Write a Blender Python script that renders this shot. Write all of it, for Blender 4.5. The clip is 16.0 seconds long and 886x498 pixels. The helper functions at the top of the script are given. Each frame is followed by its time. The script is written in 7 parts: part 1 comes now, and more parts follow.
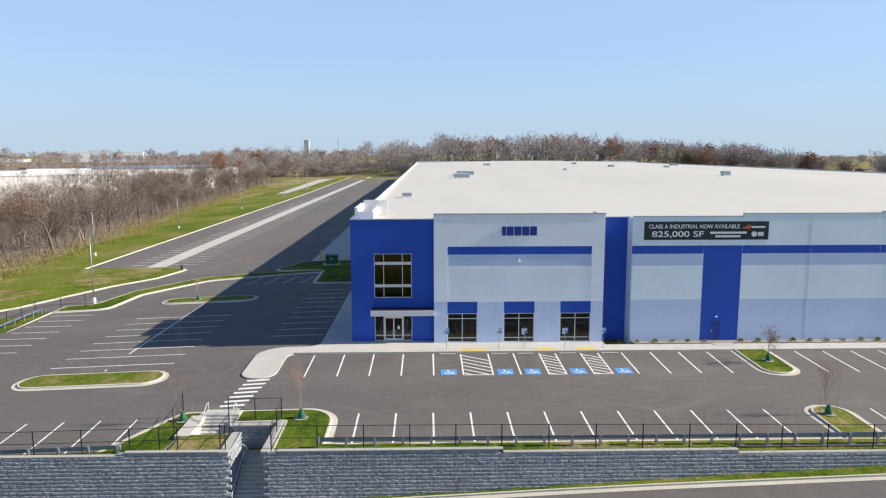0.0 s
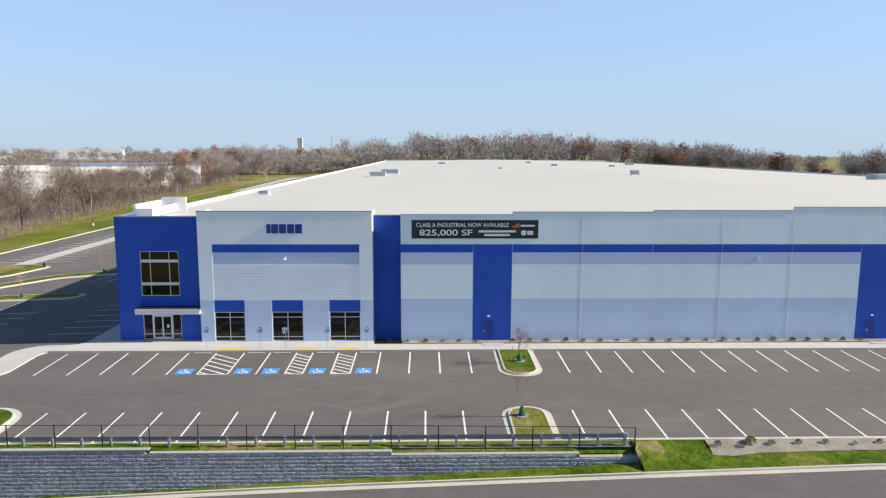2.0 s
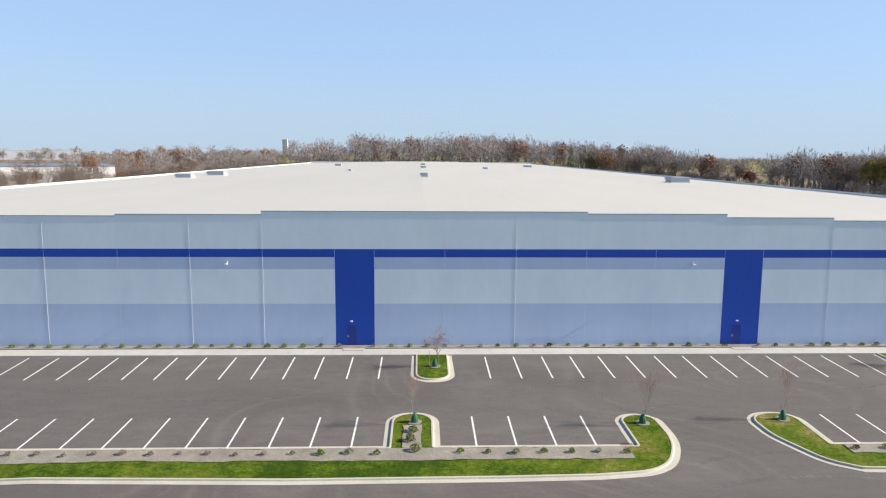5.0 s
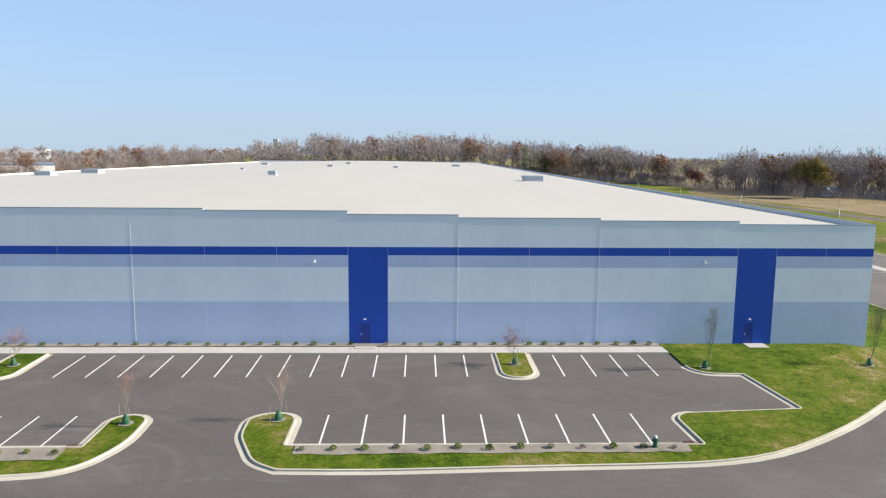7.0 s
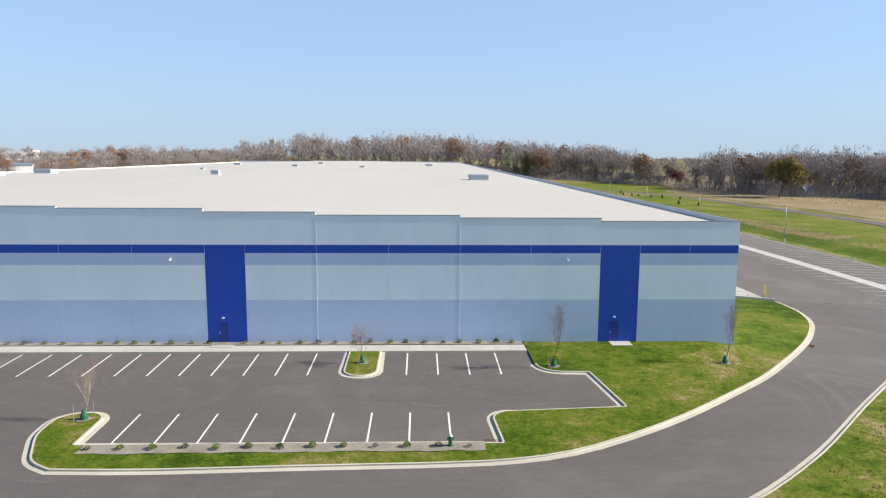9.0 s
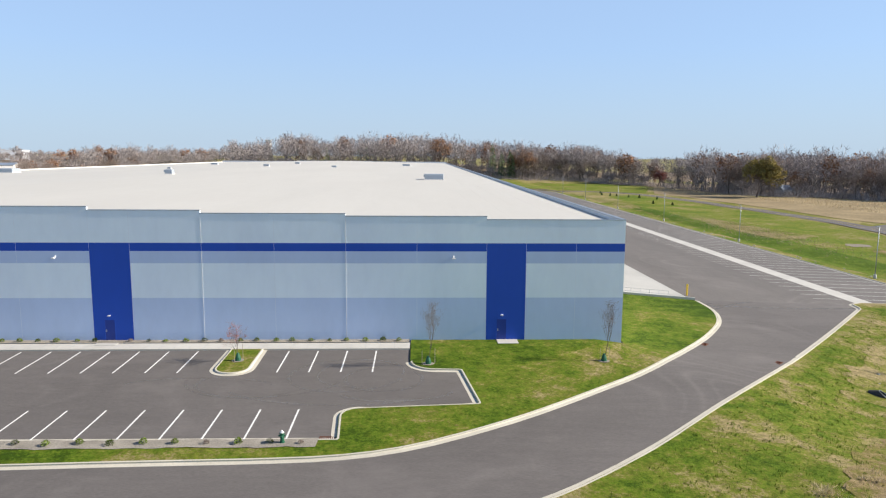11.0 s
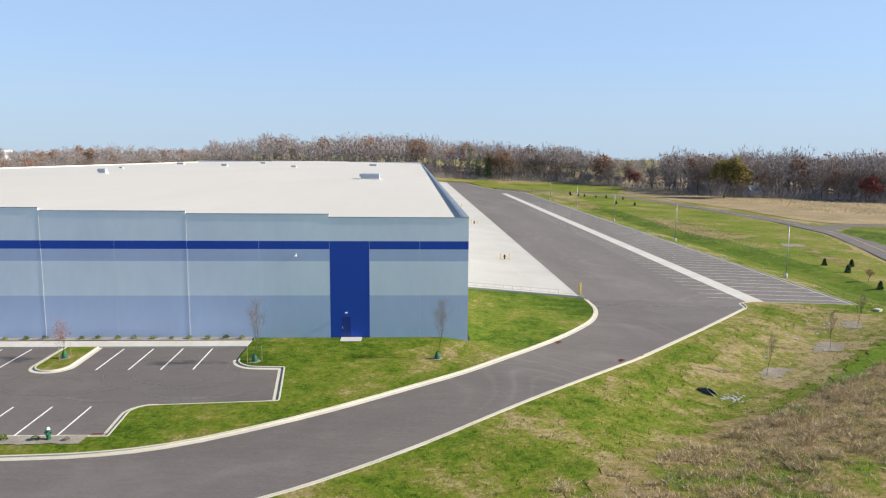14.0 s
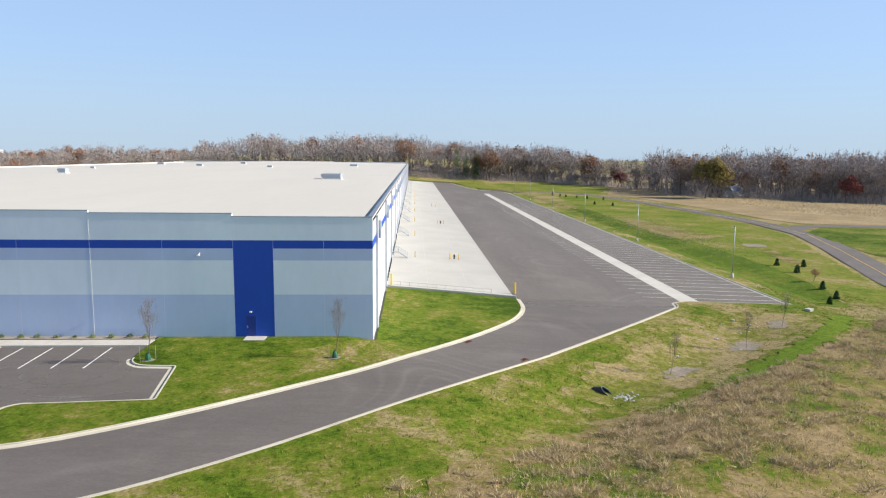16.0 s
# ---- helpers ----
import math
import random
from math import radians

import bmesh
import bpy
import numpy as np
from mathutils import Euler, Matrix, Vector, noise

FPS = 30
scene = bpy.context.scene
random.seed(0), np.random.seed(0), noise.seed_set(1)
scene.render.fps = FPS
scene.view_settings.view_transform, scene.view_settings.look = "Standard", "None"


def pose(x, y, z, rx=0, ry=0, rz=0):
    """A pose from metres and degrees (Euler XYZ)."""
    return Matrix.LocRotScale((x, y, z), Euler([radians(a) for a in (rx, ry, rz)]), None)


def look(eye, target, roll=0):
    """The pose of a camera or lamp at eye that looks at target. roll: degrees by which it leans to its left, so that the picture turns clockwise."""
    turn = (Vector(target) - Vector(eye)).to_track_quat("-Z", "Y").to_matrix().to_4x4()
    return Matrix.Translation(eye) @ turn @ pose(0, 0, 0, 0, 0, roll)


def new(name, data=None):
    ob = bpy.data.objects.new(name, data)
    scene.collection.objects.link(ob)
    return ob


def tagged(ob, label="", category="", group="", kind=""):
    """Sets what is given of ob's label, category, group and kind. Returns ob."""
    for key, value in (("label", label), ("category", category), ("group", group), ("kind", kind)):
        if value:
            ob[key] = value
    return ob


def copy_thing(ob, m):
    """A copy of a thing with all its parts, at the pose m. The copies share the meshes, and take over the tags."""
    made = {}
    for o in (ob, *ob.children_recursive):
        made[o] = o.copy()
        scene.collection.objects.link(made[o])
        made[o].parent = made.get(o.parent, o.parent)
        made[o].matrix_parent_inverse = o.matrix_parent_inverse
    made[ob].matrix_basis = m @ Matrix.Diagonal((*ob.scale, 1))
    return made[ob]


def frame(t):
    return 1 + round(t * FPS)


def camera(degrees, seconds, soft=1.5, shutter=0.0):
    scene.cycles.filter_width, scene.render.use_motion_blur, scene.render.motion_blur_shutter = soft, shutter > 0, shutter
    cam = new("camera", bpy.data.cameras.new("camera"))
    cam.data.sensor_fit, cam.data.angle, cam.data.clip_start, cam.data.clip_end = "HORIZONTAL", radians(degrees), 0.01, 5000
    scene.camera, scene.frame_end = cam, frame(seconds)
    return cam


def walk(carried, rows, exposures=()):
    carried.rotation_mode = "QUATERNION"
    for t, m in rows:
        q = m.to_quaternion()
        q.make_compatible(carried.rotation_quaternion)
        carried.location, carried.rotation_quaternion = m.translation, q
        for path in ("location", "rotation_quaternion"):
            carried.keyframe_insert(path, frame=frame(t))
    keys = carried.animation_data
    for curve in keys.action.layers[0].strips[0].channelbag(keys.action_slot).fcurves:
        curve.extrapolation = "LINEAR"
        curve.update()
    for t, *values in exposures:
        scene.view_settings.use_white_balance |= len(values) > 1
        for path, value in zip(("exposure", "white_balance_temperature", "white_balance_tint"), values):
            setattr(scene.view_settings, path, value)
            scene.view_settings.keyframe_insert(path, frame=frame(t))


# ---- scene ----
# ================= camera =================
cam = camera(65.35, 16.0, soft=1.2)
ROWS = [
    (0.0, -174.81, -74.86, 21.05, -1.32, -7.90, 0.08),
    (0.5, -170.56, -74.68, 20.87, -1.34, -7.93, 0.01),
    (1.0, -164.88, -74.58, 20.81, -1.38, -7.96, -0.06),
    (1.5, -157.92, -74.55, 20.83, -1.42, -7.97, -0.12),
    (2.0, -149.49, -74.57, 20.87, -1.44, -7.99, -0.18),
    (2.5, -141.61, -74.47, 20.88, -1.41, -7.99, -0.22),
    (3.0, -132.59, -74.24, 21.00, -1.38, -7.96, -0.26),
    (3.5, -122.67, -74.20, 21.22, -1.40, -7.92, -0.28),
    (4.0, -112.98, -74.40, 21.30, -1.47, -7.90, -0.30),
    (4.5, -102.67, -74.54, 21.25, -1.59, -7.89, -0.31),
    (5.0, -91.74, -74.57, 21.24, -1.74, -7.86, -0.33),
    (5.2, -87.39, -74.57, 21.24, -1.76, -7.86, -0.33),
    (7.3, -46.72, -74.41, 20.98, -1.82, -7.86, -0.45),
    (7.5, -44.97, -74.39, 20.97, -1.82, -7.86, -0.45),
    (8.0, -41.31, -74.22, 20.86, -1.86, -7.85, -0.40),
    (8.5, -38.08, -74.16, 20.76, -1.87, -7.84, -0.36),
    (9.0, -35.03, -74.22, 20.69, -1.86, -7.83, -0.31),
    (11.5, -19.80, -74.90, 20.53, -2.05, -7.78, -0.37),
    (12.0, -16.93, -74.97, 20.51, -2.13, -7.76, -0.38),
    (12.5, -14.06, -75.13, 20.45, -2.16, -7.76, -0.40),
    (13.0, -11.22, -75.27, 20.40, -2.21, -7.75, -0.41),
    (13.5, -8.54, -75.37, 20.35, -2.26, -7.74, -0.42),
    (14.0, -5.97, -75.43, 20.33, -2.32, -7.74, -0.43),
    (14.5, -3.51, -75.56, 20.34, -2.35, -7.73, -0.45),
    (15.0, -0.96, -75.71, 20.34, -2.37, -7.72, -0.46),
    (15.5, 1.77, -75.82, 20.35, -2.40, -7.71, -0.47),
    (16.0, 4.48, -75.98, 20.31, -2.42, -7.71, -0.48),
]
walk(cam, [(t, pose(x, y, z, 90 + pitch, roll, yaw)) for t, x, y, z, yaw, pitch, roll in ROWS])

# ================= light =================
SUN_EL, SUN_AZ = radians(30.5), radians(1.7)          # low sun from +x, almost along the front
sun_way = Vector((math.cos(SUN_EL) * math.cos(SUN_AZ), -math.cos(SUN_EL) * math.sin(SUN_AZ), math.sin(SUN_EL)))
scene.view_settings.exposure = 0.63
world = bpy.data.worlds.new("sky")
scene.world = world
world.use_nodes = True
wn, wl = world.node_tree.nodes, world.node_tree.links
sky = wn.new("ShaderNodeTexSky")
sky.sky_type = 'NISHITA'
sky.sun_disc = False
sky.sun_elevation = SUN_EL
sky.sun_rotation = radians(90.0) + SUN_AZ
sky.air_density, sky.dust_density, sky.ozone_density = 1.0, 0.1, 5.0
pale = wn.new("ShaderNodeMix")                       # thin high haze over the clear sky
pale.data_type = 'RGBA'
tcw, sxyz, mr = wn.new("ShaderNodeTexCoord"), wn.new("ShaderNodeSeparateXYZ"), wn.new("ShaderNodeMapRange")
mr.inputs["From Min"].default_value, mr.inputs["From Max"].default_value = 0.22, 0.6
mr.inputs["To Min"].default_value, mr.inputs["To Max"].default_value = 0.62, 0.0
wl.new(tcw.outputs["Generated"], sxyz.inputs[0])
wl.new(sxyz.outputs[2], mr.inputs[0])
wl.new(mr.outputs[0], pale.inputs[0])
pale.inputs[7].default_value = (4.8, 6.7, 9.85, 1)
wl.new(sky.outputs[0], pale.inputs[6])
low = wn.new("ShaderNodeMix")                        # greyer air close to the horizon
low.data_type = 'RGBA'
mr2 = wn.new("ShaderNodeMapRange")
mr2.inputs["From Min"].default_value, mr2.inputs["From Max"].default_value = 0.0, 0.14
mr2.inputs["To Min"].default_value, mr2.inputs["To Max"].default_value = 0.8, 0.0
wl.new(sxyz.outputs[2], mr2.inputs[0])
wl.new(mr2.outputs[0], low.inputs[0])
low.inputs[7].default_value = (4.3, 5.5, 6.7, 1)
wl.new(pale.outputs[2], low.inputs[6])
wl.new(low.outputs[2], wn["Background"].inputs[0])
wn["Background"].inputs[1].default_value = 0.0735
sun = new("sun", bpy.data.lights.new("sun", 'SUN'))
sun.data.energy, sun.data.angle, sun.data.color = 5.0, radians(0.53), (1.0, 0.9, 0.76)
sun.matrix_world = look(sun_way * 500, (0, 0, 0))


# ================= materials =================
def ramp(nt, fac, stops):
    r = nt.nodes.new("ShaderNodeValToRGB")
    el = r.color_ramp.elements
    while len(el) < len(stops):
        el.new(0.5)
    for e, (p, c) in zip(el, stops):
        e.position, e.color = p, (*c, 1) if len(c) == 3 else c
    nt.links.new(fac, r.inputs[0])
    return r.outputs[0]


def noise_tex(nt, scale, detail=4, rough=0.55, stretch=None, kind="Object"):
    tc = nt.nodes.new("ShaderNodeTexCoord")
    out = tc.outputs[kind]
    if stretch:
        mp = nt.nodes.new("ShaderNodeMapping")
        mp.inputs["Scale"].default_value = stretch
        nt.links.new(out, mp.inputs[0])
        out = mp.outputs[0]
    n = nt.nodes.new("ShaderNodeTexNoise")
    n.inputs["Scale"].default_value, n.inputs["Detail"].default_value, n.inputs["Roughness"].default_value = scale, detail, rough
    nt.links.new(out, n.inputs["Vector"])
    return n.outputs[0]


def mixc(nt, fac, a, b, mode='MIX'):
    m = nt.nodes.new("ShaderNodeMix")
    m.data_type, m.blend_type = 'RGBA', mode
    for sock, v in ((m.inputs[0], fac), (m.inputs[6], a), (m.inputs[7], b)):
        if isinstance(v, (int, float)):
            sock.default_value = v
        elif isinstance(v, tuple):
            sock.default_value = (*v, 1)
        else:
            nt.links.new(v, sock)
    return m.outputs[2]


def vary(c, k):
    return tuple(max(0.0, min(1.0, v * k)) for v in c)


def surface(name, color, rough=0.8, metal=0.0, big=0.15, fine=0.12, big_scale=0.12, fine_scale=6.0, bump=0.15, bump_scale=None,
            spec=0.4, stretch=None, rand=0.0, patch=None, patch_scale=0.3, patch_at=(0.5, 0.62)):
    """A painted, mineral or plant surface: colour with broad and fine variation, and fine relief."""
    m = bpy.data.materials.new(name)
    m.use_nodes = True
    nt = m.node_tree
    b = nt.nodes["Principled BSDF"]
    n1, n2 = noise_tex(nt, big_scale, 5, 0.6, stretch), noise_tex(nt, fine_scale, 6, 0.65, stretch)
    c1 = ramp(nt, n1, [(0.3, vary(color, 1 - big)), (0.7, vary(color, 1 + big))])
    c2 = ramp(nt, n2, [(0.25, (1 - fine,) * 3), (0.75, (1 + fine,) * 3)])
    col = mixc(nt, 1.0, c1, c2, 'MULTIPLY')
    if patch:
        n3 = noise_tex(nt, patch_scale, 7, 0.65)
        col = mixc(nt, ramp(nt, n3, [(patch_at[0], (0, 0, 0)), (patch_at[1], (1, 1, 1))]), col, patch)
    if rand:
        oi = nt.nodes.new("ShaderNodeObjectInfo")
        col = mixc(nt, 1.0, col, ramp(nt, oi.outputs["Random"], [(0, (1 - rand,) * 3), (1, (1 + rand,) * 3)]), 'MULTIPLY')
    nt.links.new(col, b.inputs["Base Color"])
    b.inputs["Roughness"].default_value, b.inputs["Metallic"].default_value = rough, metal
    b.inputs["Specular IOR Level"].default_value = spec
    if bump:
        bp = nt.nodes.new("ShaderNodeBump")
        bp.inputs["Strength"].default_value, bp.inputs["Distance"].default_value = bump, 0.05
        nt.links.new(noise_tex(nt, bump_scale or fine_scale * 2, 5, 0.6), bp.inputs["Height"])
        nt.links.new(bp.outputs[0], b.inputs["Normal"])
    return m


M = {}
def tarmac(name, color, stretch, sweep=0.16, scale=0.035):
    """Worn asphalt: broad mottle, faint curved tyre sweeps, fine aggregate."""
    m = surface(name, color, 0.85, big=0.13, fine=0.2, big_scale=0.07, fine_scale=7, bump=0.25, bump_scale=40, patch=vary(color, 1.3), patch_scale=0.1, patch_at=(0.56, 0.76), stretch=stretch)
    nt = m.node_tree
    b = nt.nodes["Principled BSDF"]
    old = b.inputs["Base Color"].links[0].from_socket
    n = noise_tex(nt, scale, 1.2, 0.4)
    n.node.inputs["Distortion"].default_value = 0.7
    w = nt.nodes.new("ShaderNodeMath")          # thin pale arcs where tyres have turned
    w.operation = 'PINGPONG'
    w.inputs[1].default_value = 0.045
    nt.links.new(n, w.inputs[0])
    arcs = ramp(nt, w.outputs[0], [(0.0, (1 + sweep,) * 3), (0.012, (1, 1, 1)), (0.036, (1 - sweep * 0.3,) * 3), (0.045, (1 + sweep * 0.45,) * 3)])
    worn = mixc(nt, ramp(nt, noise_tex(nt, 0.045, 3, 0.5), [(0.45, (0, 0, 0)), (0.6, (1, 1, 1))]), (1, 1, 1), arcs)
    fine = ramp(nt, noise_tex(nt, 1.0, 6, 0.7, stretch), [(0.3, (0.92, 0.92, 0.92)), (0.7, (1.08, 1.08, 1.08))])
    nt.links.new(mixc(nt, 1.0, mixc(nt, 1.0, old, worn, 'MULTIPLY'), fine, 'MULTIPLY'), b.inputs["Base Color"])
    return m


M["asphalt"] = tarmac("asphalt", (0.133, 0.122, 0.116), (0.45, 1.6, 1), 0.2)
M["road_asphalt"] = tarmac("road_asphalt", (0.133, 0.122, 0.116), (0.45, 1.6, 1), 0.2)
M["court_asphalt"] = tarmac("court_asphalt", (0.148, 0.136, 0.127), (1.6, 0.3, 1), 0.16, 0.03)
M["concrete"] = surface("concrete", (0.52, 0.51, 0.475), 0.85, big=0.08, fine=0.08, big_scale=0.25, fine_scale=5, bump=0.12)
M["concrete_pad"] = surface("concrete_pad", (0.45, 0.448, 0.425), 0.85, big=0.08, fine=0.05, big_scale=0.09, fine_scale=3, bump=0.08,
                            patch=(0.415, 0.41, 0.385), patch_scale=0.15, patch_at=(0.55, 0.75))
M["kerb"] = surface("kerb_concrete", (0.55, 0.52, 0.44), 0.9, big=0.1, fine=0.12, big_scale=0.3, fine_scale=7, bump=0.15)
def turf(name, at, big=0.06, mid=0.55, dark=(0.04, 0.078, 0.005), green=(0.095, 0.15, 0.011), yellow=(0.155, 0.165, 0.026), straw=(0.29, 0.235, 0.12), bump=0.9):
    """Rough grass: deep green, fresh green, yellowed and straw-coloured growth in ragged patches; at: share of green."""
    m = bpy.data.materials.new(name)
    m.use_nodes = True
    nt = m.node_tree
    b = nt.nodes["Principled BSDF"]
    tot = None
    for n, k in ((noise_tex(nt, big, 4, 0.6), 0.45), (noise_tex(nt, mid, 8, 0.72), 0.35), (noise_tex(nt, 4.5, 5, 0.75), 0.3)):
        ma = nt.nodes.new("ShaderNodeMath")
        ma.operation = 'MULTIPLY_ADD'
        ma.inputs[1].default_value = k
        nt.links.new(n, ma.inputs[0])
        if tot:
            nt.links.new(tot, ma.inputs[2])
        else:
            ma.inputs[2].default_value = -0.05
        tot = ma.outputs[0]
    col = ramp(nt, tot, [(at - 0.1, dark), (at - 0.04, green), (at + 0.015, yellow), (at + 0.07, straw)])
    col = mixc(nt, 1.0, col, ramp(nt, noise_tex(nt, 1.9, 7, 0.78), [(0.3, (0.5, 0.5, 0.5)), (0.7, (1.5, 1.5, 1.5))]), 'MULTIPLY')
    nt.links.new(col, b.inputs["Base Color"])
    b.inputs["Roughness"].default_value, b.inputs["Specular IOR Level"].default_value = 0.95, 0.1
    bp = nt.nodes.new("ShaderNodeBump")
    bp.inputs["Strength"].default_value, bp.inputs["Distance"].default_value = bump, 0.06
    nt.links.new(noise_tex(nt, 7, 6, 0.7), bp.inputs["Height"])
    nt.links.new(bp.outputs[0], b.inputs["Normal"])
    return m


M["grass"] = turf("grass", 0.525)
M["lush_grass"] = turf("lush_grass", 0.548)
M["bank_grass"] = turf("bank_grass", 0.494, big=0.09)
M["swale_grass"] = turf("swale_grass", 0.465, big=0.12, green=(0.125, 0.15, 0.026))
M["rough_bank"] = turf("rough_bank", 0.468, big=0.15, straw=(0.27, 0.205, 0.11), yellow=(0.18, 0.155, 0.045))
M["slope_grass"] = turf("slope_grass", 0.52, big=0.05, green=(0.14, 0.185, 0.02), dark=(0.085, 0.135, 0.012), yellow=(0.185, 0.19, 0.035))
M["band_grass"] = turf("band_grass", 0.58, big=0.05, green=(0.11, 0.17, 0.014), dark=(0.07, 0.12, 0.008))
M["track_grass"] = turf("track_grass", 0.6, big=0.05, green=(0.13, 0.2, 0.016), dark=(0.1, 0.165, 0.01))
M["grass_dry"] = turf("dry_grass", 0.45, big=0.03, mid=0.3, green=(0.17, 0.185, 0.04), straw=(0.3, 0.25, 0.12))
M["mulch"] = surface("mulch", (0.31, 0.285, 0.245), 0.95, big=0.2, fine=0.4, big_scale=0.6, fine_scale=9, bump=0.8, bump_scale=18, spec=0.1)
M["white_paint"] = surface("white_line_paint", (0.78, 0.78, 0.76), 0.7, big=0.08, fine=0.14, big_scale=0.8, fine_scale=14, bump=0.1)
M["yellow_paint"] = surface("yellow_paint", (0.72, 0.5, 0.06), 0.6, big=0.06, fine=0.1, fine_scale=10, bump=0.05)
M["blue_paint"] = surface("blue_line_paint", (0.1, 0.31, 0.66), 0.7, big=0.08, fine=0.14, fine_scale=14, bump=0.05)
WALLS = dict(light=(0.83, 0.92, 0.985), mid=(0.525, 0.63, 0.825), dark=(0.565, 0.675, 0.865), blue=(0.017, 0.082, 0.47))
for k, c in WALLS.items():
    M["wall_" + k] = surface("wall_paint_" + k, c, 0.62, big=0.05, fine=0.025, big_scale=0.16, fine_scale=1.2, bump=0.05, bump_scale=5, stretch=(1, 1, 0.4), spec=0.35)
M["wall_pale"] = surface("wall_paint_pale", (0.86, 0.9, 0.95), 0.62, big=0.05, fine=0.025, big_scale=0.16, fine_scale=1.2, bump=0.05, bump_scale=5, spec=0.35)
M["wall_white"] = surface("wall_paint_white", (0.56, 0.59, 0.64), 0.7, big=0.05, fine=0.03, big_scale=0.1, fine_scale=1.0, bump=0.04)
M["joint"] = surface("joint_sealant", (0.84, 0.87, 0.9), 0.7, big=0.1, fine=0.1, bump=0)
M["coping"] = surface("coping_metal", (0.33, 0.37, 0.42), 0.45, 0.6, big=0.05, fine=0.05, bump=0.02)
M["roof"] = surface("roof_membrane", (0.575, 0.56, 0.515), 0.7, big=0.035, fine=0.02, big_scale=0.05, fine_scale=0.7, bump=0.03, stretch=(1.5, 0.25, 1),
                    patch=(0.565, 0.545, 0.5), patch_scale=0.03, patch_at=(0.5, 0.8))
M["roof_white"] = surface("roof_white", (0.78, 0.77, 0.75), 0.65, big=0.04, fine=0.03, bump=0.03)
M["steel"] = surface("galvanised_steel", (0.36, 0.4, 0.45), 0.5, 0.7, big=0.1, fine=0.1, big_scale=0.6, bump=0.03)
M["rail_steel"] = surface("dark_blue_rail_steel", (0.2, 0.25, 0.33), 0.55, 0.6, big=0.1, fine=0.12, big_scale=0.6, bump=0.03)
M["white_metal"] = surface("white_metal", (0.72, 0.73, 0.74), 0.45, 0.2, big=0.04, fine=0.03, bump=0)
M["black_metal"] = surface("black_metal", (0.018, 0.018, 0.02), 0.5, 0.2, big=0.1, fine=0.1, bump=0)
M["grey_unit"] = surface("grey_unit", (0.42, 0.47, 0.52), 0.5, 0.3, big=0.06, fine=0.05, bump=0.03)
M["dark"] = surface("dark_interior", (0.06, 0.06, 0.062), 0.8, bump=0)
M["sign_black"] = surface("banner_black", (0.022, 0.027, 0.035), 0.55, big=0.05, fine=0.05, bump=0)
M["sign_white"] = surface("banner_white", (0.8, 0.8, 0.8), 0.6, big=0.02, fine=0.02, bump=0)
M["sign_orange"] = surface("banner_orange", (0.75, 0.16, 0.05), 0.6, big=0.02, fine=0.02, bump=0)
M["number_blue"] = surface("number_blue", (0.012, 0.04, 0.26), 0.45, big=0.04, fine=0.02, bump=0)
M["door_blue"] = surface("door_blue", (0.016, 0.05, 0.3), 0.4, big=0.05, fine=0.02, bump=0.02)
M["block"] = surface("split_face_block", (0.3, 0.315, 0.34), 0.95, big=0.14, fine=0.38, big_scale=0.5, fine_scale=4, bump=1.0, bump_scale=7, rand=0.16)
M["block_cap"] = surface("block_cap", (0.4, 0.4, 0.375), 0.9, big=0.1, fine=0.15, fine_scale=6, bump=0.2)
M["rust"] = surface("rusty_grate", (0.16, 0.06, 0.035), 0.8, 0.3, fine=0.3, bump=0.2)
M["green_bag"] = surface("green_watering_bag", (0.02, 0.12, 0.065), 0.6, big=0.15, fine=0.15, bump=0.3)
M["stone"] = surface("grey_riprap", (0.36, 0.37, 0.37), 0.9, fine=0.3, fine_scale=3, bump=0.6, rand=0.25)
M["bark"] = surface("bark", (0.15, 0.12, 0.1), 0.95, big=0.2, fine=0.3, big_scale=1, fine_scale=8, bump=0.5, rand=0.25)
M["bark_pale"] = surface("pale_bark", (0.36, 0.3, 0.24), 0.95, big=0.2, fine=0.3, big_scale=1, fine_scale=8, bump=0.5, rand=0.2)


def glass(name, tint):
    m = bpy.data.materials.new(name)
    m.use_nodes = True
    b = m.node_tree.nodes["Principled BSDF"]
    b.inputs["Base Color"].default_value = (*tint, 1)
    b.inputs["Roughness"].default_value = 0.03
    b.inputs["Transmission Weight"].default_value = 1.0
    b.inputs["IOR"].default_value = 1.5
    return m


M["glass"] = glass("tinted_glass", (0.10, 0.11, 0.11))


# ================= mesh helpers =================
def link_mesh(name, bm, mat, parent=None, label="", smooth=False):
    me = bpy.data.meshes.new(name)
    bm.normal_update()
    bm.to_mesh(me)
    bm.free()
    for mm in (mat if isinstance(mat, (list, tuple)) else [mat]):
        me.materials.append(M[mm] if isinstance(mm, str) else mm)
    if smooth:
        me.polygons.foreach_set("use_smooth", [True] * len(me.polygons))
    ob = new(name, me)
    if parent:
        ob.parent = parent
    if label:
        ob["label"] = label
    return ob


def part(name, bm, mat, parent, label="", smooth=False):
    return link_mesh(name, bm, mat, parent, label, smooth)


def empty(name, at=(0, 0, 0), turn=0.0):
    e = new(name)
    e.empty_display_size = 0.2
    e.matrix_basis = pose(*at, 0, 0, turn)
    return e


